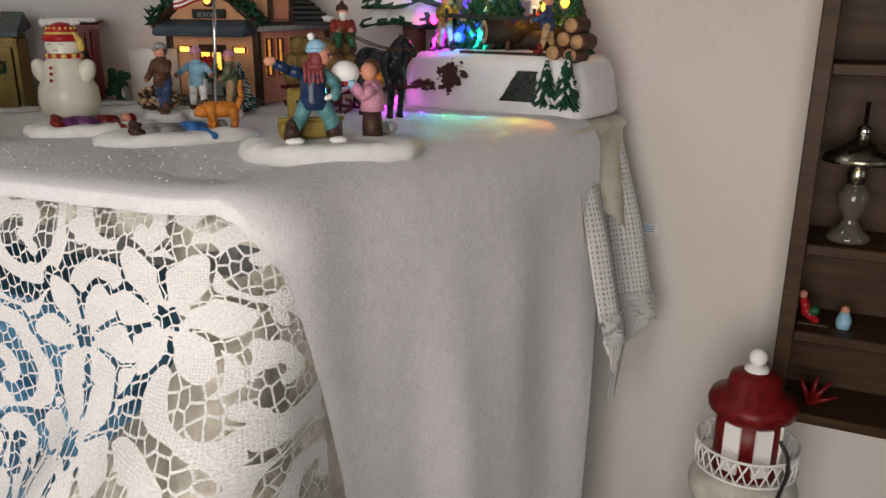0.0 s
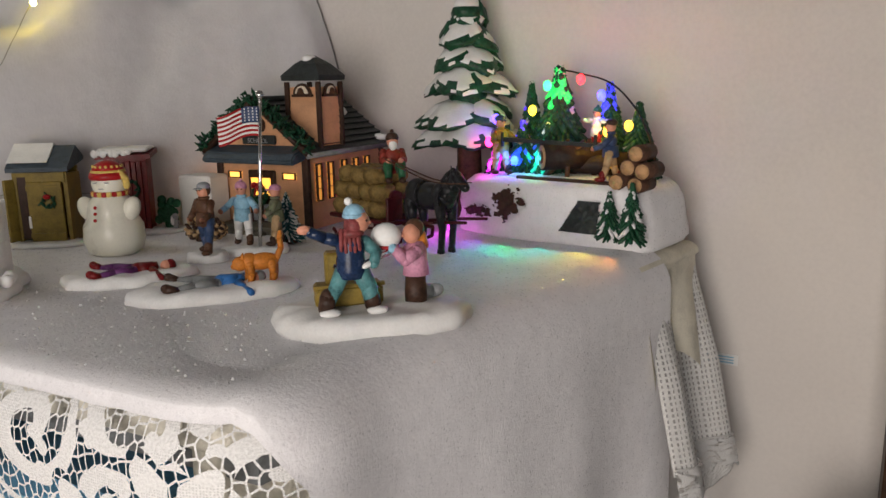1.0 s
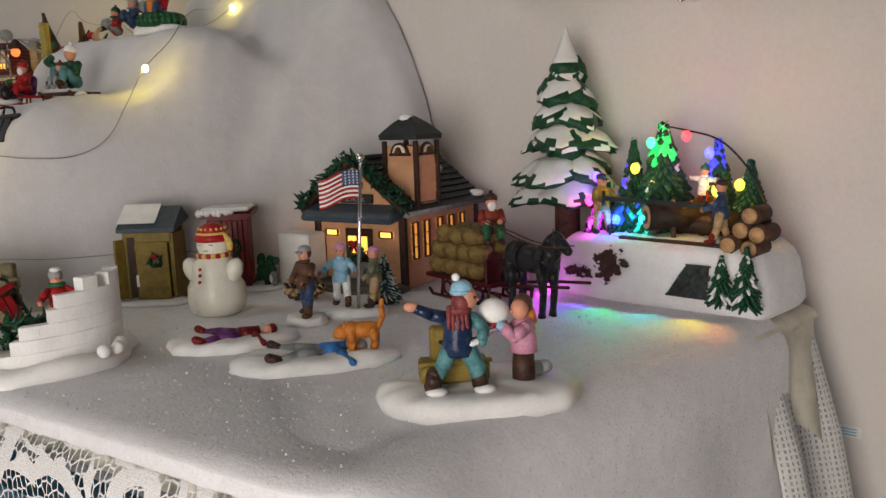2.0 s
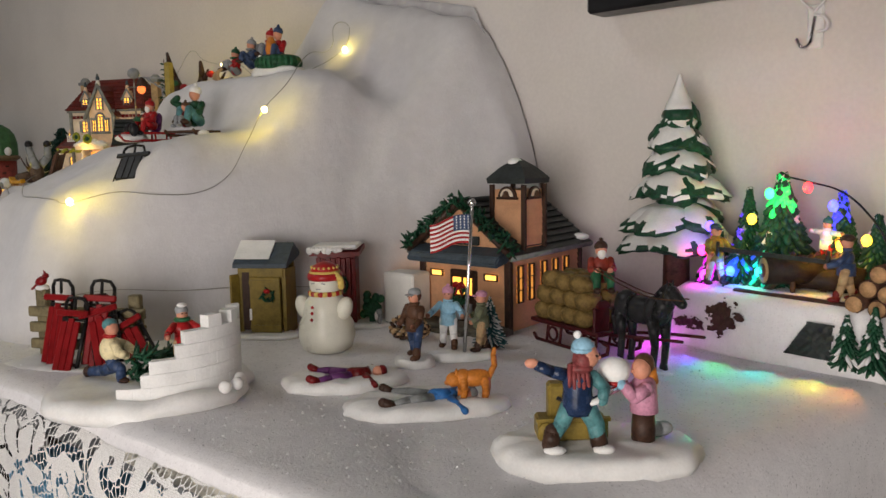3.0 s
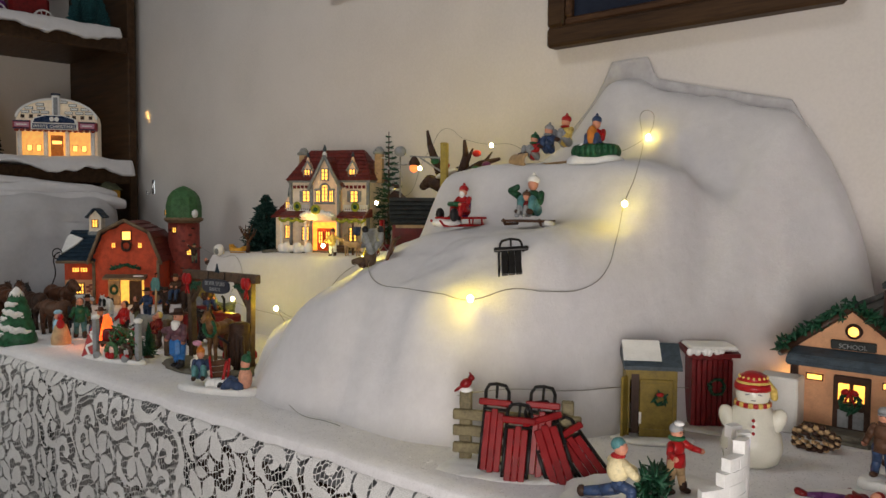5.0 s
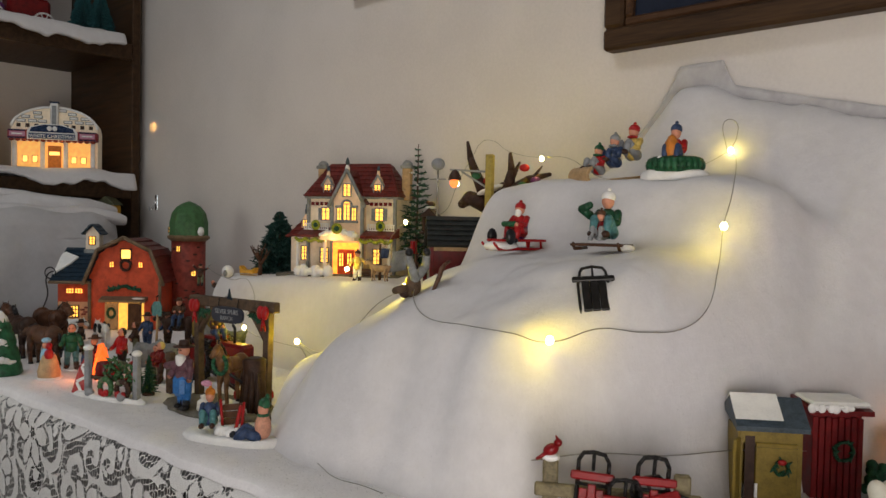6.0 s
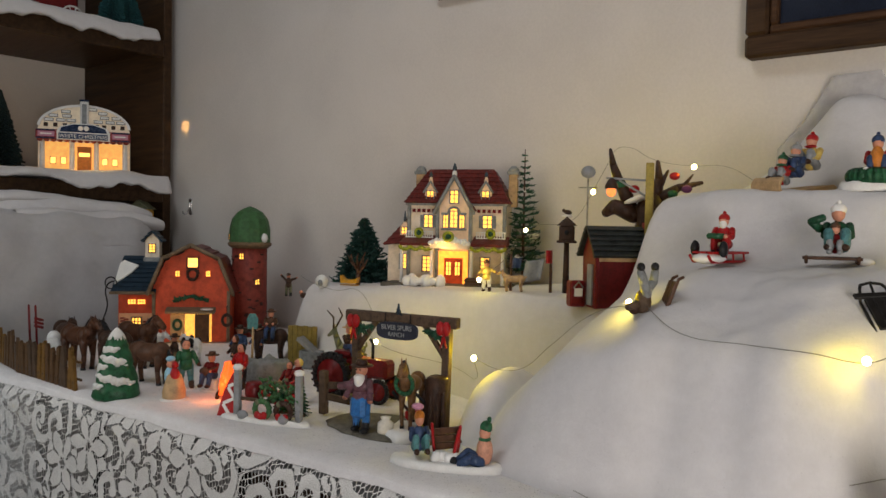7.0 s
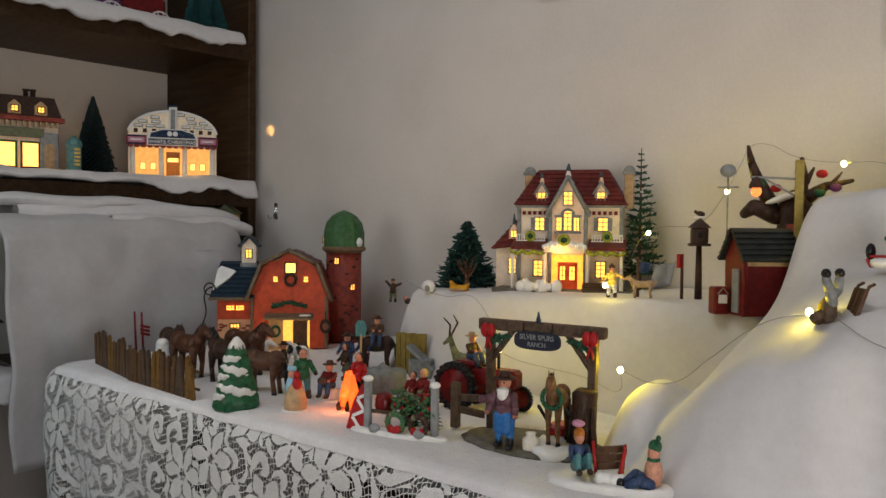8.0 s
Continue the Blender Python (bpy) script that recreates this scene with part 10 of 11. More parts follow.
def snowy_cone_tree():
    bm = bmesh.new()
    prof = [(0.030, 0), (0.0345, 0.006), (0.0315, 0.020), (0.029, 0.024), (0.030, 0.030), (0.026, 0.046), (0.0235, 0.050), (0.0245, 0.056), (0.0195, 0.072), (0.017, 0.075), (0.0175, 0.080), (0.011, 0.096), (0.004, 0.104)]
    lathe(bm, prof, 24, 0, wob=0.08)
    for z, r, a0, a1, tilt in ((0.018, 0.0308, 195, 285, 0.012), (0.032, 0.0285, 262, 385, -0.012), (0.047, 0.0245, 185, 290, 0.011), (0.060, 0.0222, 265, 380, -0.010), (0.074, 0.0172, 200, 330, 0.008)):
        for k in range(11):
            u = k / 10
            a = radians(a0 + (a1 - a0) * u)
            ball(bm, (r * math.cos(a), r * math.sin(a), z + tilt * (u - 0.5) + 0.0015 * math.sin(k * 1.9)), (0.0062, 0.0030, 0.0058 * math.sin(math.pi * (0.10 + 0.80 * u)) + 0.001), 1, 8, turn(0, 0, math.degrees(a) + 90))
    lathe(bm, [(0.0135, 0.090), (0.011, 0.097), (0.004, 0.106), (0.001, 0.108)], 16, 1)
    bmesh.ops.scale(bm, verts=bm.verts[:], vec=(0.84, 0.84, 0.84))
    solid("snowy_cone_tree", bm, [GREEN, SNOWRESIN], -1.656, 0.256, G0 - 0.001, 0, "dark green cone tree figurine with snow patches", "model tree")


snowy_cone_tree()
bm = bmesh.new()
lathe(bm, [(0.014, 0), (0.0145, 0.012), (0.011, 0.026), (0.008, 0.034)], 14, 0)
ball(bm, (-0.006, 0, 0.030), (0.008, 0.008, 0.014), 1, 12)
ball(bm, (0.004, -0.003, 0.034), (0.006, 0.006, 0.009), 2, 12)
ball(bm, (-0.005, 0, 0.046), (0.006, 0.006, 0.006), 3, 10)
ball(bm, (-0.006, 0, 0.0525), (0.0062, 0.0062, 0.004), 1, 10)
ball(bm, (0.004, -0.003, 0.046), (0.0045, 0.0045, 0.005), 2, 10)
lathe(bm, [(0.017, 0.0), (0.018, 0.002), (0.014, 0.004)], 14, 4)
solid("hugging_children_figurine", bm, [TAN, PALEBLUE, RED, SKIN, SNOWRESIN], -1.588, 0.296, G0, 15, "two small painted children in blue and tan", "figurine")
folk = (
    ("man_figurine", -1.637, 0.344, 0.068, [GREEN, TEAL, BROWN, SKIN, BLACK], 62, "none", "man figurine in a dark green coat and teal trousers"),
    ("guitar_player_figurine", -1.606, 0.362, 0.050, [DARKRED, DENIM, DARKBROWN, SKIN, BROWN], 20, "brim", "seated figurine playing a brown guitar"),
    ("farm_hand_figurine", -1.735, 0.540, 0.060, [DENIM, DARKBROWN, BLACK, SKIN, DARKBROWN], 10, "brim", "farm hand figurine in blue overalls"),
    ("ranch_hand_figurine", -1.734, 0.503, 0.062, [DENIM, DENIM, BLACK, SKIN, DARKBROWN], 25, "brim", "ranch hand figurine in dark blue denim"),
    ("girl_in_red_figurine", -1.580, 0.392, 0.064, [RED, BLACK, DARKBROWN, SKIN, BLACK], 10, "none", "black-haired girl figurine in a red jacket by the fire"),
    ("carol_singer_figurine", -1.462, 0.392, 0.058, [DARKRED, DARKBROWN, DARKBROWN, SKIN, YELLOW], -10, "none", "fair-haired figurine in a dark red coat"),
    ("companion_figurine", -1.486, 0.398, 0.050, [DARKRED, KHAKI, DARKBROWN, SKIN, DARKBROWN], 25, "none", "dark-haired figurine in dark red beside a friend"),
    ("shepherd_figurine", -1.768, 0.408, 0.054, [DARKBROWN, TAN, DARKBROWN, SKIN, DARKBROWN], -15, "brim", "figurine in a dark brown coat among the horses"),
    ("woman_figurine", -1.690, 0.462, 0.056, [DARKBROWN, KHAKI, BLACK, SKIN, BROWN], -15, "none", "woman figurine in a long dark brown coat"),
)
for nm, x, y, h, cols, yaw, hat, lab in folk:
    bm = bmesh.new()
    lumpy_base(bm, 0.015, 0.012, 0.003, 5, x * 30)
    if nm.startswith("guitar"):
        box(bm, (0, 0.004, 0.009), (0.020, 0.014, 0.016), 5, None, 0.002)
        sitter(bm, 0.06, 0, 1, 2, 3, 4, (0, 0.003, 0.017), 0, hat_kind="brim", knees=0.1)
        ball(bm, (-0.003, -0.010, 0.028), (0.008, 0.003, 0.006), 4, 10)
        limb(bm, [(0.002, -0.010, 0.030), (0.018, -0.010, 0.036)], [0.0012, 0.0012], 4, 6)
    else:
        person(bm, h, 0, 1, 2, 3, 4, (0, 0, 0.003), 0, 0.05, ((0.12, 0.5), (0.15, 0.6)), hair=4 if hat == "none" else None, hat_kind=hat)
    solid(nm, bm, cols + [SNOWRESIN], x, y, G0 - 0.001, yaw, lab, "figurine", "village figurines")


def rider():
    t = empty("horse_rider", -1.722, 0.552, G0, 20, "cowboy figurine riding a dark horse", "figurine")
    bm = bmesh.new()
    quadruped(bm, 0.072, 0.066, 0, 1, (0, 0, 0), 200, 0.6)
    part("horse", bm, [DARKBROWN, BLACK], t)
    bm = bmesh.new()
    sitter(bm, 0.058, 0, 1, 2, 3, 4, (0.002, 0, 0.052), 20, hat_kind="brim", knees=-0.3, arms_fwd=0.6)
    part("cowboy", bm, [BROWN, DENIM, BLACK, SKIN, BROWN], t)


rider()
bm = bmesh.new()
limb(bm, [(0, 0, 0), (0.002, 0, 0.062)], [0.0022, 0.0018], 0, 7)
prism(bm, [(-0.007, 0.060), (0.009, 0.060), (0.010, 0.076), (0.006, 0.084), (-0.004, 0.084), (-0.008, 0.076)], -0.0012, 0.0012, "y", 1)
solid("upright_spade", bm, [TAN, TEAL], -1.708, 0.506, G0, 30, "wooden spade with teal blade standing upright", "spade")
bm = bmesh.new()
lumpy_base(bm, 0.036, 0.026, 0.030, 0, 133.0, 40)
solid("gravel_mound", bm, GREYTRIM, -1.600, 0.452, G0 - 0.001, 20, "grey mound of gravel behind the fire", "gravel heap")


def lean_to():
    t = empty("plank_shelter", -1.655, 0.565, G0, 20, "olive plank shelter with a grey snowy roof", "model shed")
    t.scale = (0.75, 0.75, 0.8)
    for i in range(6):
        bm = bmesh.new()
        box(bm, (-0.030 + 0.0115 * i, 0, 0.040), (0.0108, 0.004, 0.080 + 0.002 * (i % 2)), bev=0.0006)
        part("plank", bm, OLIVE, t)
    bm = bmesh.new()
    prism(bm, [(0.004, 0.062), (0.062, 0.020), (0.060, 0.016), (0.002, 0.056)], -0.032, -0.004, "y")
    part("roof", bm, GREY, t)
    bm = bmesh.new()
    box(bm, (0.030, -0.016, 0.018), (0.050, 0.022, 0.036), bev=0.002)
    part("wall", bm, GREYTRIM, t)


lean_to()


def campfire():
    t = empty("campfire", -1.553, 0.352, G0, 0, "glowing orange campfire of little logs", "campfire")
    t.scale = (1.15, 1.15, 1.2)
    bm = bmesh.new()
    for i in range(7):
        a = i * 0.9
        limb(bm, [(0.013 * math.cos(a), 0.013 * math.sin(a), 0.002), (0.002 * math.cos(a), 0.002 * math.sin(a), 0.020)], [0.0026, 0.002], 0, 6)
    part("log", bm, DARKBROWN, t)
    bm = bmesh.new()
    for i in range(9):
        a = i * 2.4
        rr = 0.0065 * (1 - i / 11)
        cone(bm, (1.5 * rr * math.cos(a), rr * math.sin(a), 0.004), (rr * 0.8 * math.cos(a + 1), rr * 0.5 * math.sin(a + 1), 0.022 + 0.018 * random.random()), 0.0078, 0.002, 0, 7)
        ball(bm, (1.2 * rr * math.cos(a), rr * math.sin(a), 0.010 + 0.002 * i), 0.0062, 0, 8)
    part("flame", bm, FIRE, t)


campfire()
point_lamp("fire_light", -1.547, 0.330, G0 + 0.022, 0.05, (1.0, 0.25, 0.06), 0.005)


def railing_bench():
    t = empty("decorated_railing", -1.420, 0.306, G0, 18, "grey railing with wreaths on a snow base", "railing")
    bm = bmesh.new()
    lumpy_base(bm, 0.058, 0.016, 0.006, 0, 101.0)
    part("snow_base", bm, SNOWRESIN, t)
    for x in (-0.036, 0.046):
        bm = bmesh.new()
        box(bm, (x, 0, 0.030), (0.0075, 0.0075, 0.058), bev=0.001)
        part("post", bm, GREY, t)
        bm = bmesh.new()
        ball(bm, (x, 0, 0.060), (0.0062, 0.0062, 0.004), 0, 10)
        part("post_snow", bm, SNOWRESIN, t)
    bm = bmesh.new()
    box(bm, (0.005, 0.002, 0.024), (0.084, 0.003, 0.004), bev=0.0005)
    part("rail", bm, GREYWOOD, t)
    for x, w, z, count in ((0.006, 0.017, 0.036, 90), (0.031, 0.011, 0.031, 50)):
        bm = bmesh.new()
        for i in range(count):
            p = Vector((x + random.gauss(0, w * 0.45), 0.004 + random.gauss(0, 0.004), z + random.gauss(0, 0.0065)))
            cone(bm, p, p + Vector((random.gauss(0, 0.004), -0.003, random.gauss(0.001, 0.003))), 0.0026, 0.0008, 1 if i % 7 == 0 else 2 if i % 5 == 0 else 0, 5)
        part("bush", bm, [SILOGREEN, RED, KHAKI], t)
    bm = bmesh.new()
    lathe(bm, [(0.0085, 0.022), (0.0105, 0.028), (0.0105, 0.036), (0.0085, 0.042), (0.004, 0.0425)], 14, 0, (-0.022, 0.012, 0))
    part("barrel", bm, DARKRED, t)
    for x, m in ((0.002, SILOGREEN), (0.030, DARKBROWN)):
        bm = bmesh.new()
        for i in range(26):
            a = 2 * math.pi * i / 26
            ball(bm, (x + 0.0095 * math.cos(a), -0.007, 0.0165 + 0.0095 * math.sin(a)), 0.0028 + 0.0008 * (i % 2), i % 5 // 4, 7)
        part("wreath", bm, [m, KHAKI], t)
        bm = bmesh.new()
        for k in (-1, 0, 1):
            ball(bm, (x + k * 0.0045, -0.010, 0.0105 - 0.002 * (k == 0)), (0.0042, 0.003, 0.0045), 0, 8)
        part("bow", bm, RED, t)
    for x in (-0.022, 0.032):
        bm = bmesh.new()
        ball(bm, (x, -0.010, 0.008), (0.007, 0.005, 0.006), 0, 10)
        part("snow_pot", bm, GREY, t)


railing_bench()


def striped_board():
    t = empty("striped_sled", -1.470, 0.288, G0, 20, "red sled with white lattice standing upright on the snow", "sled")
    bm = bmesh.new()
    prism(bm, [(-0.0095, 0), (0.0095, 0), (0.0105, 0.030), (0.006, 0.052), (0, 0.057), (-0.006, 0.052), (-0.0105, 0.030)], -0.0012, 0.0012, "y")
    ob = part("deck", bm, RED, t)
    ob.matrix_basis = pose(0, 0, 0, -12, 12, 0)
    for z, s in ((0.010, 1), (0.020, -1), (0.030, 1), (0.040, -1)):
        bm = bmesh.new()
        box(bm, (0, -0.002, z), (0.015, 0.0012, 0.0035), 0, turn(0, s * 38, 0))
        part("white_stripe", bm, WHITE, ob)


striped_board()
for x, y, m, h in ((-1.440, 0.350, GREEN, 0.040), (-1.412, 0.352, PINEGREEN, 0.052)):
    bottle_brush("small_fir", x, y, G0, h, 0.014, m, "small dark green fir behind the railing", False, "small firs", 120)


# ---------------------------------------------------------------- ranch gate
def ranch_gate():
    t = empty("ranch_gate", -1.297, 0.400, G0, 10, "brown timber ranch gate with hanging sign", "model gate")
    t.scale = (0.83, 0.9, 0.96)
    bm = bmesh.new()
    lumpy_base(bm, 0.100, 0.050, 0.006, 0, 111.0, 40, c=(0.006, -0.022))
    part("stone_base", bm, STONE, t)
    for x in (-0.072, 0.072):
        bm = bmesh.new()
        box(bm, (x, 0, 0.066), (0.0105, 0.0105, 0.122), 0, turn(0, 1.5 * (1 if x > 0 else -1), 0), 0.001)
        part("post", bm, GREYWOOD, t)
        bm = bmesh.new()
        s = -1 if x > 0 else 1
        limb(bm, [(x + s * 0.003, -0.001, 0.088), (x + s * 0.033, -0.001, 0.122)], [0.0042, 0.0042], 0, 6)
        part("brace", bm, GREYWOOD, t)
        bm = bmesh.new()
        for k in (-1, 1):
            ball(bm, (x + k * 0.0045, -0.0095, 0.121), (0.0062, 0.0045, 0.0085), 0, 10)
            limb(bm, [(x, -0.0085, 0.113), (x + k * 0.004, -0.0085, 0.100)], [0.0022, 0.0014], 0, 6)
        part("bow", bm, RED, t)
    bm = bmesh.new()
    box(bm, (0, 0, 0.127), (0.178, 0.012, 0.0125), bev=0.0012)
    part("beam", bm, GREYWOOD, t)
    for e in (-1, 1):
        bm = bmesh.new()
        for i in range(46):
            u = (i / 45) ** 1.3
            p = Vector((e * (0.066 - 0.022 * u), -0.005, 0.117 - 0.010 * (1 - u) * random.random()))
            cone(bm, p, p + Vector((random.gauss(0, 0.004), -0.002, random.gauss(-0.002, 0.002))), 0.0024, 0.0007, 0, 5)
        part("garland", bm, PINEGREEN, t)
    for z, tilt in ((0.040, -4), (0.024, 3)):
        bm = bmesh.new()
        box(bm, (-0.097, -0.012, z), (0.046, 0.004, 0.0085), 0, turn(0, tilt, 0), 0.0008)
        part("fence_rail", bm, GREYWOOD, t)
    bm = bmesh.new()
    box(bm, (-0.118, -0.014, 0.030), (0.011, 0.010, 0.054), 0, turn(3, 2, 0), 0.001)
    part("fence_post", bm, GREYWOOD, t)
    bm = bmesh.new()
    lathe(bm, [(0.017, 0.002), (0.0145, 0.016), (0.0135, 0.040), (0.0145, 0.066), (0.010, 0.069), (0.002, 0.067)], 16, 0, (0.070, -0.020, 0), wob=0.30)
    for k in range(5):
        limb(bm, [(0.054 + 0.008 * k, -0.034 + 0.003 * abs(k - 2), 0.004), (0.056 + 0.007 * k, -0.032 + 0.003 * abs(k - 2), 0.050 + 0.004 * (k % 2))], [0.0038, 0.0026], 0, 6)
    part("old_stump", bm, DARKBROWN, t, "dark brown rugged stump against the post")
    bm = bmesh.new()
    pts = [(0.0325 * math.copysign(abs(math.cos(a)) ** 0.6, math.cos(a)), 0.0102 * math.copysign(abs(math.sin(a)) ** 0.6, math.sin(a))) for a in np.linspace(0, 2 * math.pi, 28, endpoint=False)]
    prism(bm, [(a, 0.1135 + b) for a, b in pts], -0.0102, -0.0072, "y")
    sign = part("sign", bm, paint("sign_navy", (0.02, 0.024, 0.04), 0.4, 0.2, 90, 0.1), t, "navy sign lettered SILVER SPURS RANCH")
    text("SILVER SPURS", sign, 0, -0.0108, 0.1148, 0.0082, GREY)
    text("RANCH", sign, 0, -0.0108, 0.1070, 0.0074, GREY)
    for x in (-0.02, 0.02):
        bm = bmesh.new()
        cone(bm, (x, -0.0085, 0.122), (x, -0.0070, 0.134), 0.0008, 0.0008, 0, 6)
        part("hanger", bm, IRON, sign)
    bm = bmesh.new()
    for i in range(24):
        u = i / 24
        a = i * 2.4
        cone(bm, (0, -0.006, 0.134 + 0.012 * u), (0.006 * (1 - u) * math.cos(a), -0.006 + 0.004 * (1 - u) * math.sin(a), 0.132 + 0.012 * u), 0.0014, 0.0006, 0, 4)
    part("beam_fir", bm, NAVYROOF, t)


ranch_gate()
bm = bmesh.new()
person(bm, 0.078, 0, 1, 2, 3, 4, (0, 0, 0), 0, 0.03, ((0.12, 0.3), (0.06, 0.2)), hat_kind="brim")
box(bm, (0, -0.004, 0.027), (0.019, 0.014, 0.024), 1, None, 0.004)
limb(bm, [(-0.008, 0, 0.050), (-0.024, -0.004, 0.047)], [0.0048, 0.0042], 0, 8)
lathe(bm, [(0.0005, 0.046), (0.0055, 0.052), (0.0062, 0.060), (0.003, 0.063)], 12, 5, (0, -0.0045, 0))
solid("cowboy_figurine", bm, [paint("mauve_shirt", (0.13, 0.06, 0.075), 0.4, 0.25, 150, 0.12), BLUEP, BLACK, SKIN, DARKBROWN, WHITE], -1.296, 0.338, G0 + 0.006, 12, "white-bearded cowboy figurine in blue jeans at the gate", "figurine")
bm = bmesh.new()
lathe(bm, [(0.007, 0), (0.0085, 0.004), (0.008, 0.013), (0.004, 0.016), (0.0055, 0.019), (0.002, 0.020)], 16, 0, wob=0.2)
solid("cream_sack", bm, FLEECE, -1.273, 0.352, G0 + 0.004, 0, "small cream sack standing by the cowboy", "sack")


def rocking_horse():
    t = empty("horse_on_base", -1.258, 0.377, G0, -74, "brown horse figurine with green harness on a snow base", "horse figurine")
    bm = bmesh.new()
    lumpy_base(bm, 0.036, 0.026, 0.011, 0, 141.0, 36)
    part("snow_base", bm, SNOWRESIN, t)
    bm = bmesh.new()
    quadruped(bm, 0.056, 0.076, 0, 1, (0, 0, 0.010), 0, 0.75)
    part("horse", bm, [paint("chestnut_horse", (0.17, 0.085, 0.035), 0.4, 0.3, 120, 0.2), BLACK], t)
    bm = bmesh.new()
    for i in range(14):
        a, b = 2 * math.pi * i / 14, 2 * math.pi * (i + 1) / 14
        cone(bm, (0.020, 0.0100 * math.cos(a), 0.060 + 0.0105 * math.sin(a)), (0.020, 0.0100 * math.cos(b), 0.060 + 0.0105 * math.sin(b)), 0.0024, 0.0024, 0, 6)
    part("harness", bm, GREEN, t)
    for e in (-1, 1):
        bm = bmesh.new()
        limb(bm, [(0.018, e * 0.014, 0.050), (-0.030, e * 0.017, 0.018)], [0.0018, 0.0018], 0, 6)
        part("shaft", bm, BLACK, t)
    bm = bmesh.new()
    box(bm, (-0.036, 0, 0.016), (0.030, 0.040, 0.012), bev=0.003)
    part("red_sledge", bm, RED, t)


rocking_horse()


def tractor():
    t = empty("tractor", -1.440, 0.468, G0, 8, "dark red farm tractor with big rear wheels", "tractor")
    bm = bmesh.new()
    box(bm, (0.024, 0, 0.042), (0.070, 0.024, 0.024), bev=0.004)
    box(bm, (-0.012, 0, 0.058), (0.028, 0.026, 0.006), bev=0.002)
    limb(bm, [(0.030, 0, 0.052), (0.030, 0, 0.074), (0.026, 0, 0.078)], [0.002, 0.002, 0.002], 1, 8)
    part("body", bm, [DARKRED, IRON], t)
    for x, y, r in ((-0.020, -0.022, 0.030), (-0.020, 0.022, 0.030), (0.052, -0.018, 0.016), (0.052, 0.018, 0.016)):
        bm = bmesh.new()
        n = 22
        for i in range(n):
            a, b = 2 * math.pi * i / n, 2 * math.pi * (i + 1) / n
            cone(bm, (x + r * 0.86 * math.cos(a), y, r + r * 0.86 * math.sin(a)), (x + r * 0.86 * math.cos(b), y, r + r * 0.86 * math.sin(b)), r * 0.18, r * 0.18, 0, 6)
            box(bm, (x + r * 0.98 * math.cos(a), y, r + r * 0.98 * math.sin(a)), (r * 0.08, r * 0.36, r * 0.10), 0, turn(0, -math.degrees(a), 0))
        wheel = part("tyre", bm, BLACK, t)
        bm = bmesh.new()
        cone(bm, (x, y - r * 0.13, r), (x, y + r * 0.13, r), r * 0.72, r * 0.72, 0, 18)
        cone(bm, (x, y - r * 0.2, r), (x, y + r * 0.2, r), r * 0.2, r * 0.2, 0, 12)
        part("rim", bm, DARKRED, wheel)
    bm = bmesh.new()
    sitter(bm, 0.056, 0, 1, 2, 3, 4, (-0.010, 0, 0.062), 80, hat_kind="brim", knees=0.1)
    part("driver", bm, [DARKBROWN, DENIM, BLACK, SKIN, TAN], t)


tractor()


def deer_head():
    bm = bmesh.new()
    quadruped(bm, 0.060, 0.075, 0, 1, (0, 0, 0), 0, 0.95, 0.1, False)
    for s in (-1, 1):
        limb(bm, [(0.025, s * 0.004, 0.078), (0.020, s * 0.014, 0.094), (0.028, s * 0.018, 0.104)], [0.0016, 0.0013, 0.0008], 1, 6)
    solid("reindeer_figurine", bm, [KHAKI, DARKBROWN], -1.512, 0.530, G0, 200, "grey-brown reindeer figurine under the ledge", "deer figurine")


deer_head()


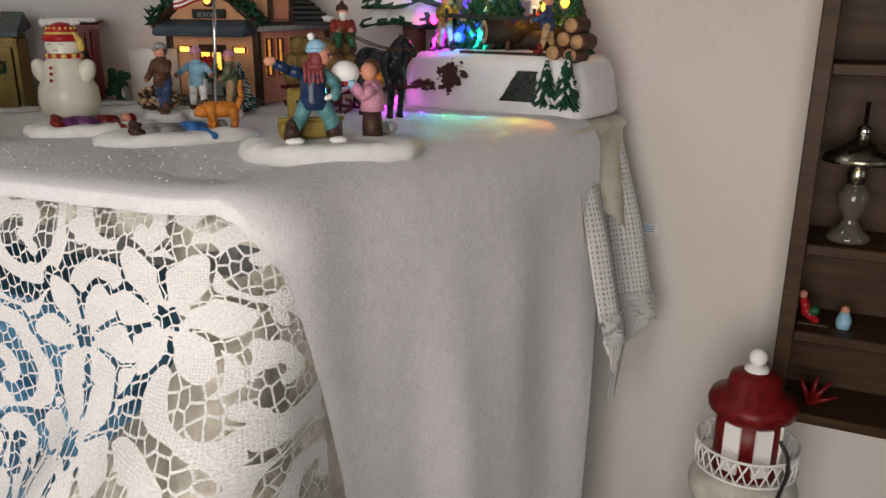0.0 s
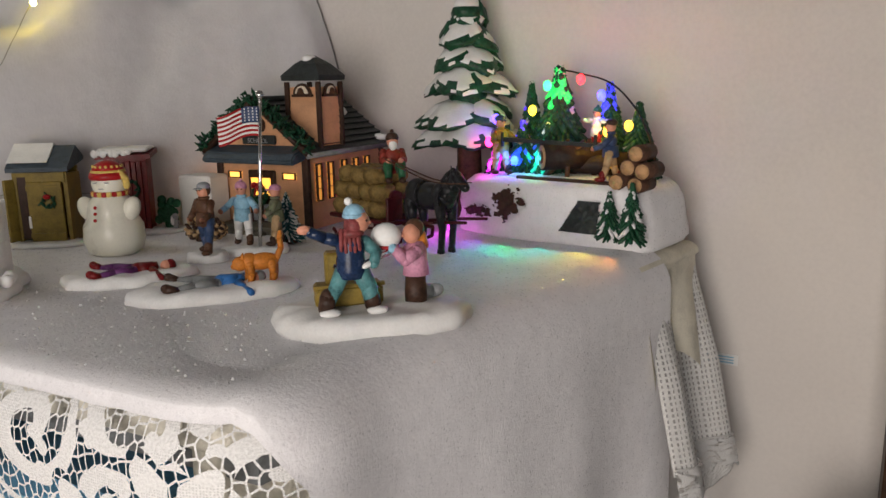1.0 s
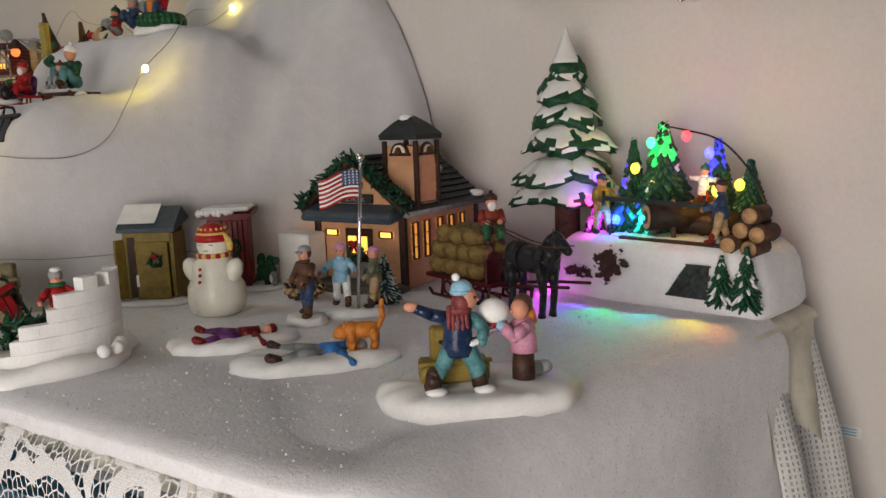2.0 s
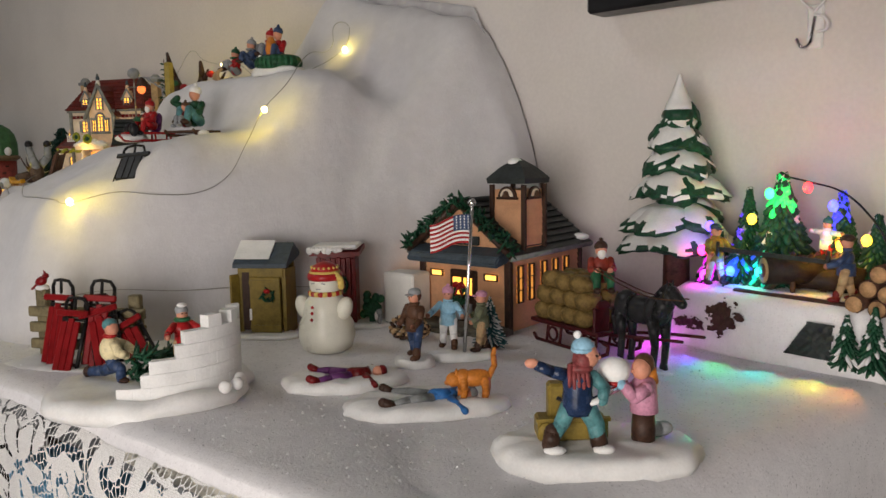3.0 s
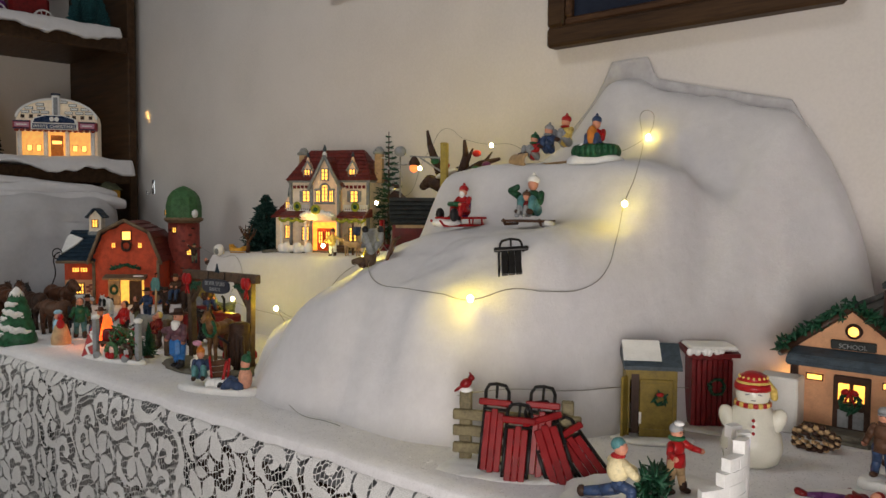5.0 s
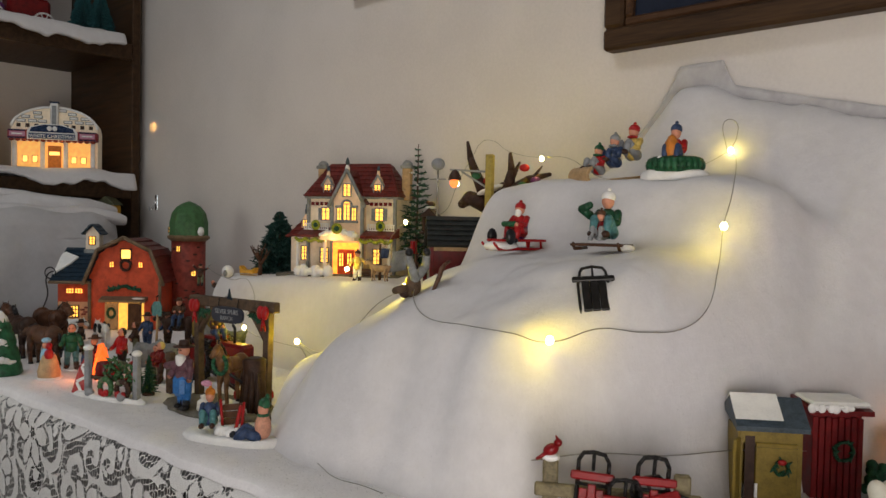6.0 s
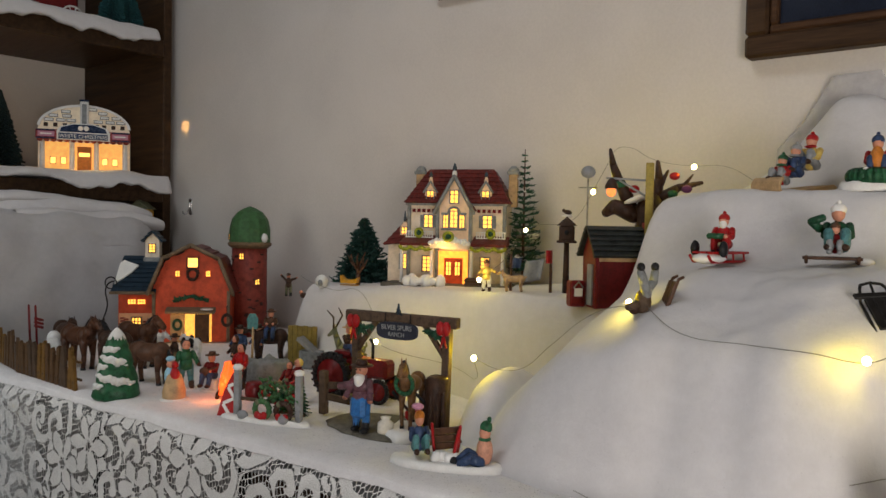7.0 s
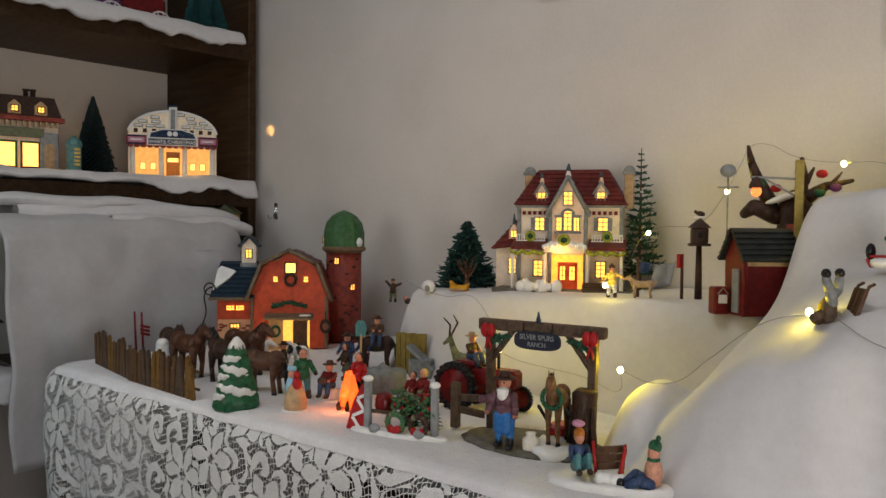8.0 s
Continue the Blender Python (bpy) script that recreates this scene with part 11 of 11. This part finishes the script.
def sled_kids():
    t = empty("resting_children", -1.164, 0.317, G0 - 0.001, 22, "two children resting with a red sled on snow", "figurine")
    t.scale = (0.88, 0.95, 1.1)
    bm = bmesh.new()
    lumpy_base(bm, 0.062, 0.024, 0.008, 0, 121.0, 40)
    for i in range(7):
        ball(bm, (-0.006 + 0.005 * i, -0.006 + 0.002 * (i % 3), 0.010), (0.008, 0.007, 0.006), 0, 8)
    part("snow_base", bm, SNOWRESIN, t)
    bm = bmesh.new()
    sitter(bm, 0.060, 0, 1, 2, 3, 4, (-0.030, 0.004, 0.012), 30, hair=5, knees=0.7, arms_fwd=0.6)
    ball(bm, (-0.030, -0.002, 0.052), (0.007, 0.005, 0.003), 6, 10)
    part("girl", bm, [DENIM, TEAL, DARKBROWN, SKIN, ORANGE, TAN, PINK], t)
    bm = bmesh.new()
    ball(bm, (0.044, 0.002, 0.018), (0.009, 0.009, 0.013), 0, 12)
    limb(bm, [(0.040, 0.0, 0.010), (0.028, -0.006, 0.017), (0.018, -0.008, 0.010)], [0.0052, 0.0048, 0.004], 1, 8)
    limb(bm, [(0.042, -0.006, 0.010), (0.032, -0.012, 0.014), (0.022, -0.014, 0.009)], [0.0052, 0.0048, 0.004], 1, 8)
    ball(bm, (0.014, -0.010, 0.010), (0.005, 0.004, 0.004), 2, 8)
    ball(bm, (0.044, 0.002, 0.0335), (0.0062, 0.006, 0.0065), 3, 10)
    ball(bm, (0.045, 0.003, 0.0385), (0.0068, 0.0066, 0.0058), 4, 10)
    ball(bm, (0.048, 0.004, 0.045), 0.0026, 4, 8)
    ball(bm, (0.044, 0.002, 0.0285), (0.0068, 0.0066, 0.0028), 4, 10)
    part("boy", bm, [paint("peach_coat", (0.55, 0.27, 0.18), 0.5, 0.15, 150, 0.15), DENIM, BLACK, SKIN, GREEN], t)
    bm = bmesh.new()
    for k in range(3):
        box(bm, (0.0, 0.008 - 0.0, 0.018 + 0.0065 * k), (0.030, 0.003, 0.0058), 1, turn(0, -8, 0), 0.0005)
    for s in (-1, 1):
        limb(bm, [(s * 0.012, 0.005, 0.004), (s * 0.016, 0.005, 0.036)], [0.0017, 0.0017], 0, 6)
    limb(bm, [(0.010, -0.004, 0.006), (0.017, -0.002, 0.034)], [0.0022, 0.002], 0, 6)
    part("sled", bm, [RED, BROWN], t)


sled_kids()


# ---------------------------------------------------------------- bookcase shelves
def cinema():
    t = empty("theatre", -2.522, 0.636, 1.092, 60, "lit white theatre with navy marquee reading white christmas", "model house")
    w = 0.098
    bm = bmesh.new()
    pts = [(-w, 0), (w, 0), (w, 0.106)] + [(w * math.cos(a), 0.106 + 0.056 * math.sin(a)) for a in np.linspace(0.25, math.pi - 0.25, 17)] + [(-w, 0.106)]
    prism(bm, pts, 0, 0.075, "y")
    # wall emits a little, standing in for lamplight through the porcelain
    part("wall", bm, paint("lit_theatre_white", (0.74, 0.62, 0.46), 0.5, 0.08, 90, 0.15, sub=0.1, emit=0.16), t)
    bm = bmesh.new()
    arch = [((w + 0.003) * math.cos(a), 0.106 + 0.058 * math.sin(a)) for a in np.linspace(0.1, math.pi - 0.1, 22)]
    inner = [((w - 0.003) * math.cos(a), 0.106 + 0.053 * math.sin(a)) for a in np.linspace(0.1, math.pi - 0.1, 22)]
    prism(bm, arch + inner[::-1], -0.005, 0.004, "y")
    part("arched_coping", bm, WHITE, t)
    bm = bmesh.new()
    box(bm, (0, -0.014, 0.090), (2 * w + 0.004, 0.034, 0.022), bev=0.002)
    part("marquee", bm, paint("theatre_red", (0.32, 0.05, 0.06), 0.45, 0.15, 90, 0.1), t, "red and white marquee")
    bm = bmesh.new()
    prism(bm, [(-0.056, 0.078), (0.056, 0.078), (0.056, 0.098), (0.048, 0.108), (0.020, 0.116), (-0.020, 0.116), (-0.048, 0.108), (-0.056, 0.098)], -0.036, -0.031, "y")
    board = part("marquee_board", bm, WHITE, t)
    bm = bmesh.new()
    box(bm, (0, -0.0375, 0.0865), (0.104, 0.002, 0.013))
    part("name_strip", bm, DENIM, board)
    bm = bmesh.new()
    prism(bm, [(-0.050, 0.096), (0.050, 0.096), (0.046, 0.106), (0.020, 0.1135), (-0.020, 0.1135), (-0.046, 0.106)], -0.0375, -0.036, "y")
    part("crest_panel", bm, JACKET, board)
    text("WHITE CHRISTMAS", board, 0, -0.0388, 0.0822, 0.0118, WHITE)
    for s in (-1, 1):
        bm = bmesh.new()
        ball(bm, (s * 0.006, -0.0385, 0.105), (0.006, 0.0012, 0.006), 0, 10)
        part("mask_emblem", bm, WHITE, board)
        bm = bmesh.new()
        box(bm, (s * 0.078, -0.0325, 0.090), (0.034, 0.002, 0.011))
        panel = part("side_panel", bm, PINK, t)
        bm = bmesh.new()
        box(bm, (s * 0.078, -0.0340, 0.090), (0.024, 0.0012, 0.003))
        part("text_bar", bm, WHITE, panel)
    bm = bmesh.new()
    box(bm, (0, -0.008, 0.138), (0.018, 0.014, 0.066), bev=0.002)
    pylon = part("pylon", bm, WHITE, t)
    bm = bmesh.new()
    box(bm, (0, -0.0155, 0.138), (0.010, 0.002, 0.052))
    part("pylon_strip", bm, GREY, pylon)
    # lower front with columns; its panel emits the lamplit look
    bm = bmesh.new()
    box(bm, (0, -0.0015, 0.042), (2 * w - 0.012, 0.002, 0.066))
    part("lit_front", bm, glow("theatre_glow", (1.0, 0.50, 0.12), 0.7), t)
    for x in (-0.066, -0.044, 0.044, 0.066):
        window(t, x, -0.0045, 0.032, 0.012, 0.016, 0, 1, 1, TAN, PANEHOT)
    bm = bmesh.new()
    box(bm, (0, -0.004, 0.034), (0.030, 0.003, 0.064))
    door = part("door", bm, ORANGE, t)
    window(door, 0, -0.0065, 0.047, 0.024, 0.010, 0, 1, 1, TAN, PANEHOT)
    for x in (-0.088, -0.026, 0.026, 0.088):
        bm = bmesh.new()
        lathe(bm, [(0.0065, 0), (0.0058, 0.006), (0.0054, 0.070), (0.0066, 0.078)], 12, 0, (x, -0.010, 0))
        part("column", bm, WHITE, t)
    for s in (-1, 1):
        bm = bmesh.new()
        box(bm, (s * 0.056, -0.008, 0.006), (0.056, 0.012, 0.012), bev=0.001)
        part("planter", bm, TEAL, t)
    # outlined stone blocks over the arch, row by row, and a row of dark windows
    for row, (z, n) in enumerate(((0.126, 7), (0.136, 6), (0.146, 4), (0.154, 2))):
        for i in range(n):
            x = (i - (n - 1) / 2) * 0.026 + random.uniform(-0.004, 0.004)
            if abs(x) < 0.015 or (x / w) ** 2 + ((z - 0.106) / 0.056) ** 2 > 0.84:
                continue
            bm = bmesh.new()
            box(bm, (x, -0.001, z), (0.020, 0.003, 0.0075), bev=0.0008)
            block = part("stone_block", bm, GREYTRIM, t)
            bm = bmesh.new()
            box(bm, (x, -0.0027, z), (0.0165, 0.0012, 0.0045), bev=0.0004)
            part("block_face", bm, WHITE, block)
    for x in (-0.082, -0.062, -0.042, -0.026, 0.026, 0.042, 0.062, 0.082):
        bm = bmesh.new()
        box(bm, (x, -0.001, 0.1145), (0.009, 0.003, 0.009), bev=0.0005)
        part("dark_window", bm, DARKBROWN, t)
    for s in (-1, 1):
        bm = bmesh.new()
        box(bm, (s * 0.079, -0.0335, 0.0985), (0.038, 0.002, 0.0030))
        box(bm, (s * 0.079, -0.0335, 0.0805), (0.038, 0.002, 0.0030))
        part("marquee_trim", bm, JACKET, t)
    for i in range(14):
        bm = bmesh.new()
        ball(bm, (-0.091 + 0.014 * i, -0.031, 0.0765), (0.006, 0.004, 0.0045), 0, 8)
        part("valance", bm, BRICKRED, t)
    bm = bmesh.new()
    box(bm, (0, -0.0095, 0.1725), (0.021, 0.016, 0.004), bev=0.001)
    part("pylon_cap", bm, JACKET, t)


cinema()
side_window = bpy.data.lights.new("theatre_side_window", "SPOT")
side_window.energy, side_window.color, side_window.spot_size, side_window.spot_blend, side_window.shadow_soft_size = 5.0, (1.0, 0.52, 0.14), radians(7), 0.2, 0.002
new("theatre_side_window", side_window).matrix_basis = look((-2.34, 0.60, 1.17), (-2.433, 0.845, 1.222))
# fill added behind the theatre to warm the bookcase's back panel
point_lamp("theatre_back_fill", -2.640, 0.560, 1.235, 0.09, (1.0, 0.66, 0.34), 0.01)
point_lamp("shop_back_lamp", -2.700, 0.430, 1.215, 0.03, (1.0, 0.55, 0.18), 0.008)
point_lamp("theatre_light", -2.455, 0.605, 1.125, 0.05, (1.0, 0.55, 0.15), 0.006)


def shop():
    t = empty("corner_shop", -2.585, 0.312, 1.092, 80, "lit shop with brown mansard roof and green awning", "model house")
    w = 0.085
    bm = bmesh.new()
    box(bm, (0, 0.045, 0.055), (2 * w, 0.09, 0.11))
    part("wall", bm, IVORY, t)
    bm = bmesh.new()
    prism(bm, [(-w - 0.008, 0.122), (w + 0.008, 0.122), (w - 0.008, 0.165), (-w + 0.008, 0.165)], 0.0, 0.09, "y")
    part("roof", bm, DARKBROWN, t)
    for x in (-0.05, 0.0, 0.05):
        bm = bmesh.new()
        prism(bm, [(x - 0.012, 0.126), (x + 0.012, 0.126), (x + 0.012, 0.145), (x, 0.156), (x - 0.012, 0.145)], -0.006, 0.03, "y")
        dm = part("dormer", bm, TAN, t)
        window(dm, x, -0.008, 0.137, 0.013, 0.012, 0, 2, 2, DARKBROWN, PANE)
    bm = bmesh.new()
    box(bm, (0, -0.006, 0.117), (2 * w + 0.02, 0.020, 0.010), bev=0.001)
    part("cornice", bm, BRICKRED, t)
    for i in range(16):
        bm = bmesh.new()
        box(bm, (-w + 0.005 + i * 0.0107, -0.010, 0.106), (0.005, 0.012, 0.010), bev=0.0006)
        part("dentil", bm, TAN, t)
    bm = bmesh.new()
    box(bm, (-0.014, -0.004, 0.088), (0.14, 0.010, 0.020), bev=0.001)
    part("fascia", bm, KHAKI, t)
    for x in (-0.058, -0.014, 0.030):
        window(t, x, -0.003, 0.040, 0.034, 0.056, 0, 1, 1, GREEN, PANEHOT, "shop_window")
        bm = bmesh.new()
        box(bm, (x, -0.008, 0.010), (0.036, 0.008, 0.012), bev=0.001)
        part("window_box", bm, DARKRED, t)
    bm = bmesh.new()
    box(bm, (0.066, -0.004, 0.045), (0.036, 0.010, 0.09), bev=0.002)
    porch = part("stone_porch", bm, GREY, t)
    bm = bmesh.new()
    prism(bm, [(0.056, 0)] + [(0.066 + 0.010 * math.cos(a), 0.055 + 0.012 * math.sin(a)) for a in np.linspace(math.pi, 0, 9)] + [(0.076, 0)], -0.0105, -0.0085, "y")
    part("arch", bm, TAN, porch)
    for x in (0.030, 0.044):
        bm = bmesh.new()
        lathe(bm, [(0.005, 0.16), (0.005, 0.182), (0.007, 0.184), (0.007, 0.187)], 10, 0, (x, 0.05, 0))
        part("chimney_pot", bm, DARKBROWN, t)


shop()
bm = bmesh.new()
lathe(bm, [(0.018, 0), (0.017, 0.006), (0.0155, 0.010), (0.0155, 0.058), (0.018, 0.062), (0.014, 0.072), (0.005, 0.078), (0.004, 0.082)], 8, 0)
for f in bm.faces:
    f.smooth = False
for k in range(5):
    box(bm, (0.0165, 0, 0.020 + 0.008 * k), (0.002, 0.012, 0.0045), 1)
solid("green_kiosk", bm, [TEAL, YELLOW], -2.52, 0.408, 1.094, 0, "small green kiosk with pale shutters beside the shop", "kiosk")
bottle_brush("bristle_tree", -2.565, 0.468, 1.084, 0.192, 0.050, paint("black_green_bristle", (0.010, 0.022, 0.022), 0.65, 0.4, 260, 0.4), "dark bristle tree standing on the shelf", False, n=800)
point_lamp("shop_light", -2.45, 0.32, 1.132, 0.02, (1.0, 0.6, 0.2), 0.006)
for y in (0.755, 0.712):
    bottle_brush("shelf_tree", -2.545, y, 1.436, 0.15, 0.045, BLUEGREEN, "blue-green bristle tree on the upper shelf", False, "shelf trees", 500)


def coach():
    t = empty("red_coach", -2.550, 0.588, 1.432, 90, "red coach with white spoked wheels on the upper shelf", "model coach")
    bm = bmesh.new()
    box(bm, (0, 0.03, 0.060), (0.10, 0.05, 0.062), bev=0.008)
    part("body", bm, DARKRED, t)
    bm = bmesh.new()
    box(bm, (-0.085, 0.03, 0.045), (0.06, 0.045, 0.040), bev=0.006)
    part("front_box", bm, PURPLE, t)
    for x in (0.030, -0.085):
        for y in (-0.004, 0.062):
            bm = bmesh.new()
            n = 20
            for i in range(n):
                a, b = 2 * math.pi * i / n, 2 * math.pi * (i + 1) / n
                cone(bm, (x + 0.026 * math.cos(a), y, 0.028 + 0.026 * math.sin(a)), (x + 0.026 * math.cos(b), y, 0.028 + 0.026 * math.sin(b)), 0.0022, 0.0022, 0, 6)
            wheel = part("wheel", bm, WHITE, t)
            for i in range(10):
                a = 2 * math.pi * i / 10
                bm = bmesh.new()
                cone(bm, (x, y, 0.028), (x + 0.026 * math.cos(a), y, 0.028 + 0.026 * math.sin(a)), 0.0014, 0.0014, 0, 6)
                part("spoke", bm, WHITE, wheel)
            bm = bmesh.new()
            cone(bm, (x, y - 0.004, 0.028), (x, y + 0.004, 0.028), 0.005, 0.005, 0, 12)
            part("hub", bm, WHITE, wheel)


coach()


# small things on the lower bookcase shelf
def lantern_house():
    t = empty("small_lit_house", -2.50, 0.205, 0.690, 90, "small dark house with orange lit windows on a low shelf", "model house")
    bm = bmesh.new()
    box(bm, (0, 0.03, 0.05), (0.10, 0.06, 0.10), bev=0.002)
    prism(bm, [(-0.058, 0.10), (0.058, 0.10), (0, 0.15)], -0.006, 0.066, "y", 1)
    part("wall", bm, [BROWN, DARKROOF], t)
    for x in (-0.025, 0.025):
        window(t, x, -0.002, 0.05, 0.022, 0.03, 0, 2, 2, DARKBROWN, PANE)


lantern_house()
bm = bmesh.new()
box(bm, (0, 0, 0.02), (0.05, 0.03, 0.04), bev=0.003)
prism(bm, [(-0.03, 0.04), (0.03, 0.04), (0, 0.062)], -0.018, 0.018, "y", 1)
solid("yellow_birdhouse", bm, [paint("sleigh_yellow", (0.55, 0.28, 0.02)), KHAKI], -2.46, 0.745, 0.975, 30, "small yellow house behind the barn", "model house")
bm = bmesh.new()
cone(bm, (0, 0, 0), (0, 0, 0.40), 0.012, 0.010)
box(bm, (0, 0, 0.41), (0.06, 0.05, 0.012))
solid("stand", bm, DARKBROWN, -2.46, 0.745, 0.5585, 0, "dark post stand in the bookcase corner", "stand")

# ---------------------------------------------------------------- under the front of the table
bm = bmesh.new()
box(bm, (0, 0, 0.28), (0.46, 0.22, 0.56), bev=0.02)
box(bm, (0, 0, 0.595), (0.49, 0.25, 0.05), 0, None, 0.01)
box(bm, (0.0, 0, 0.645), (0.44, 0.22, 0.06), 0, None, 0.01)
solid("storage_tote", bm, BLUE, -0.60, 0.425, 0.0, 3, "blue plastic storage tote behind the lace", "storage box")
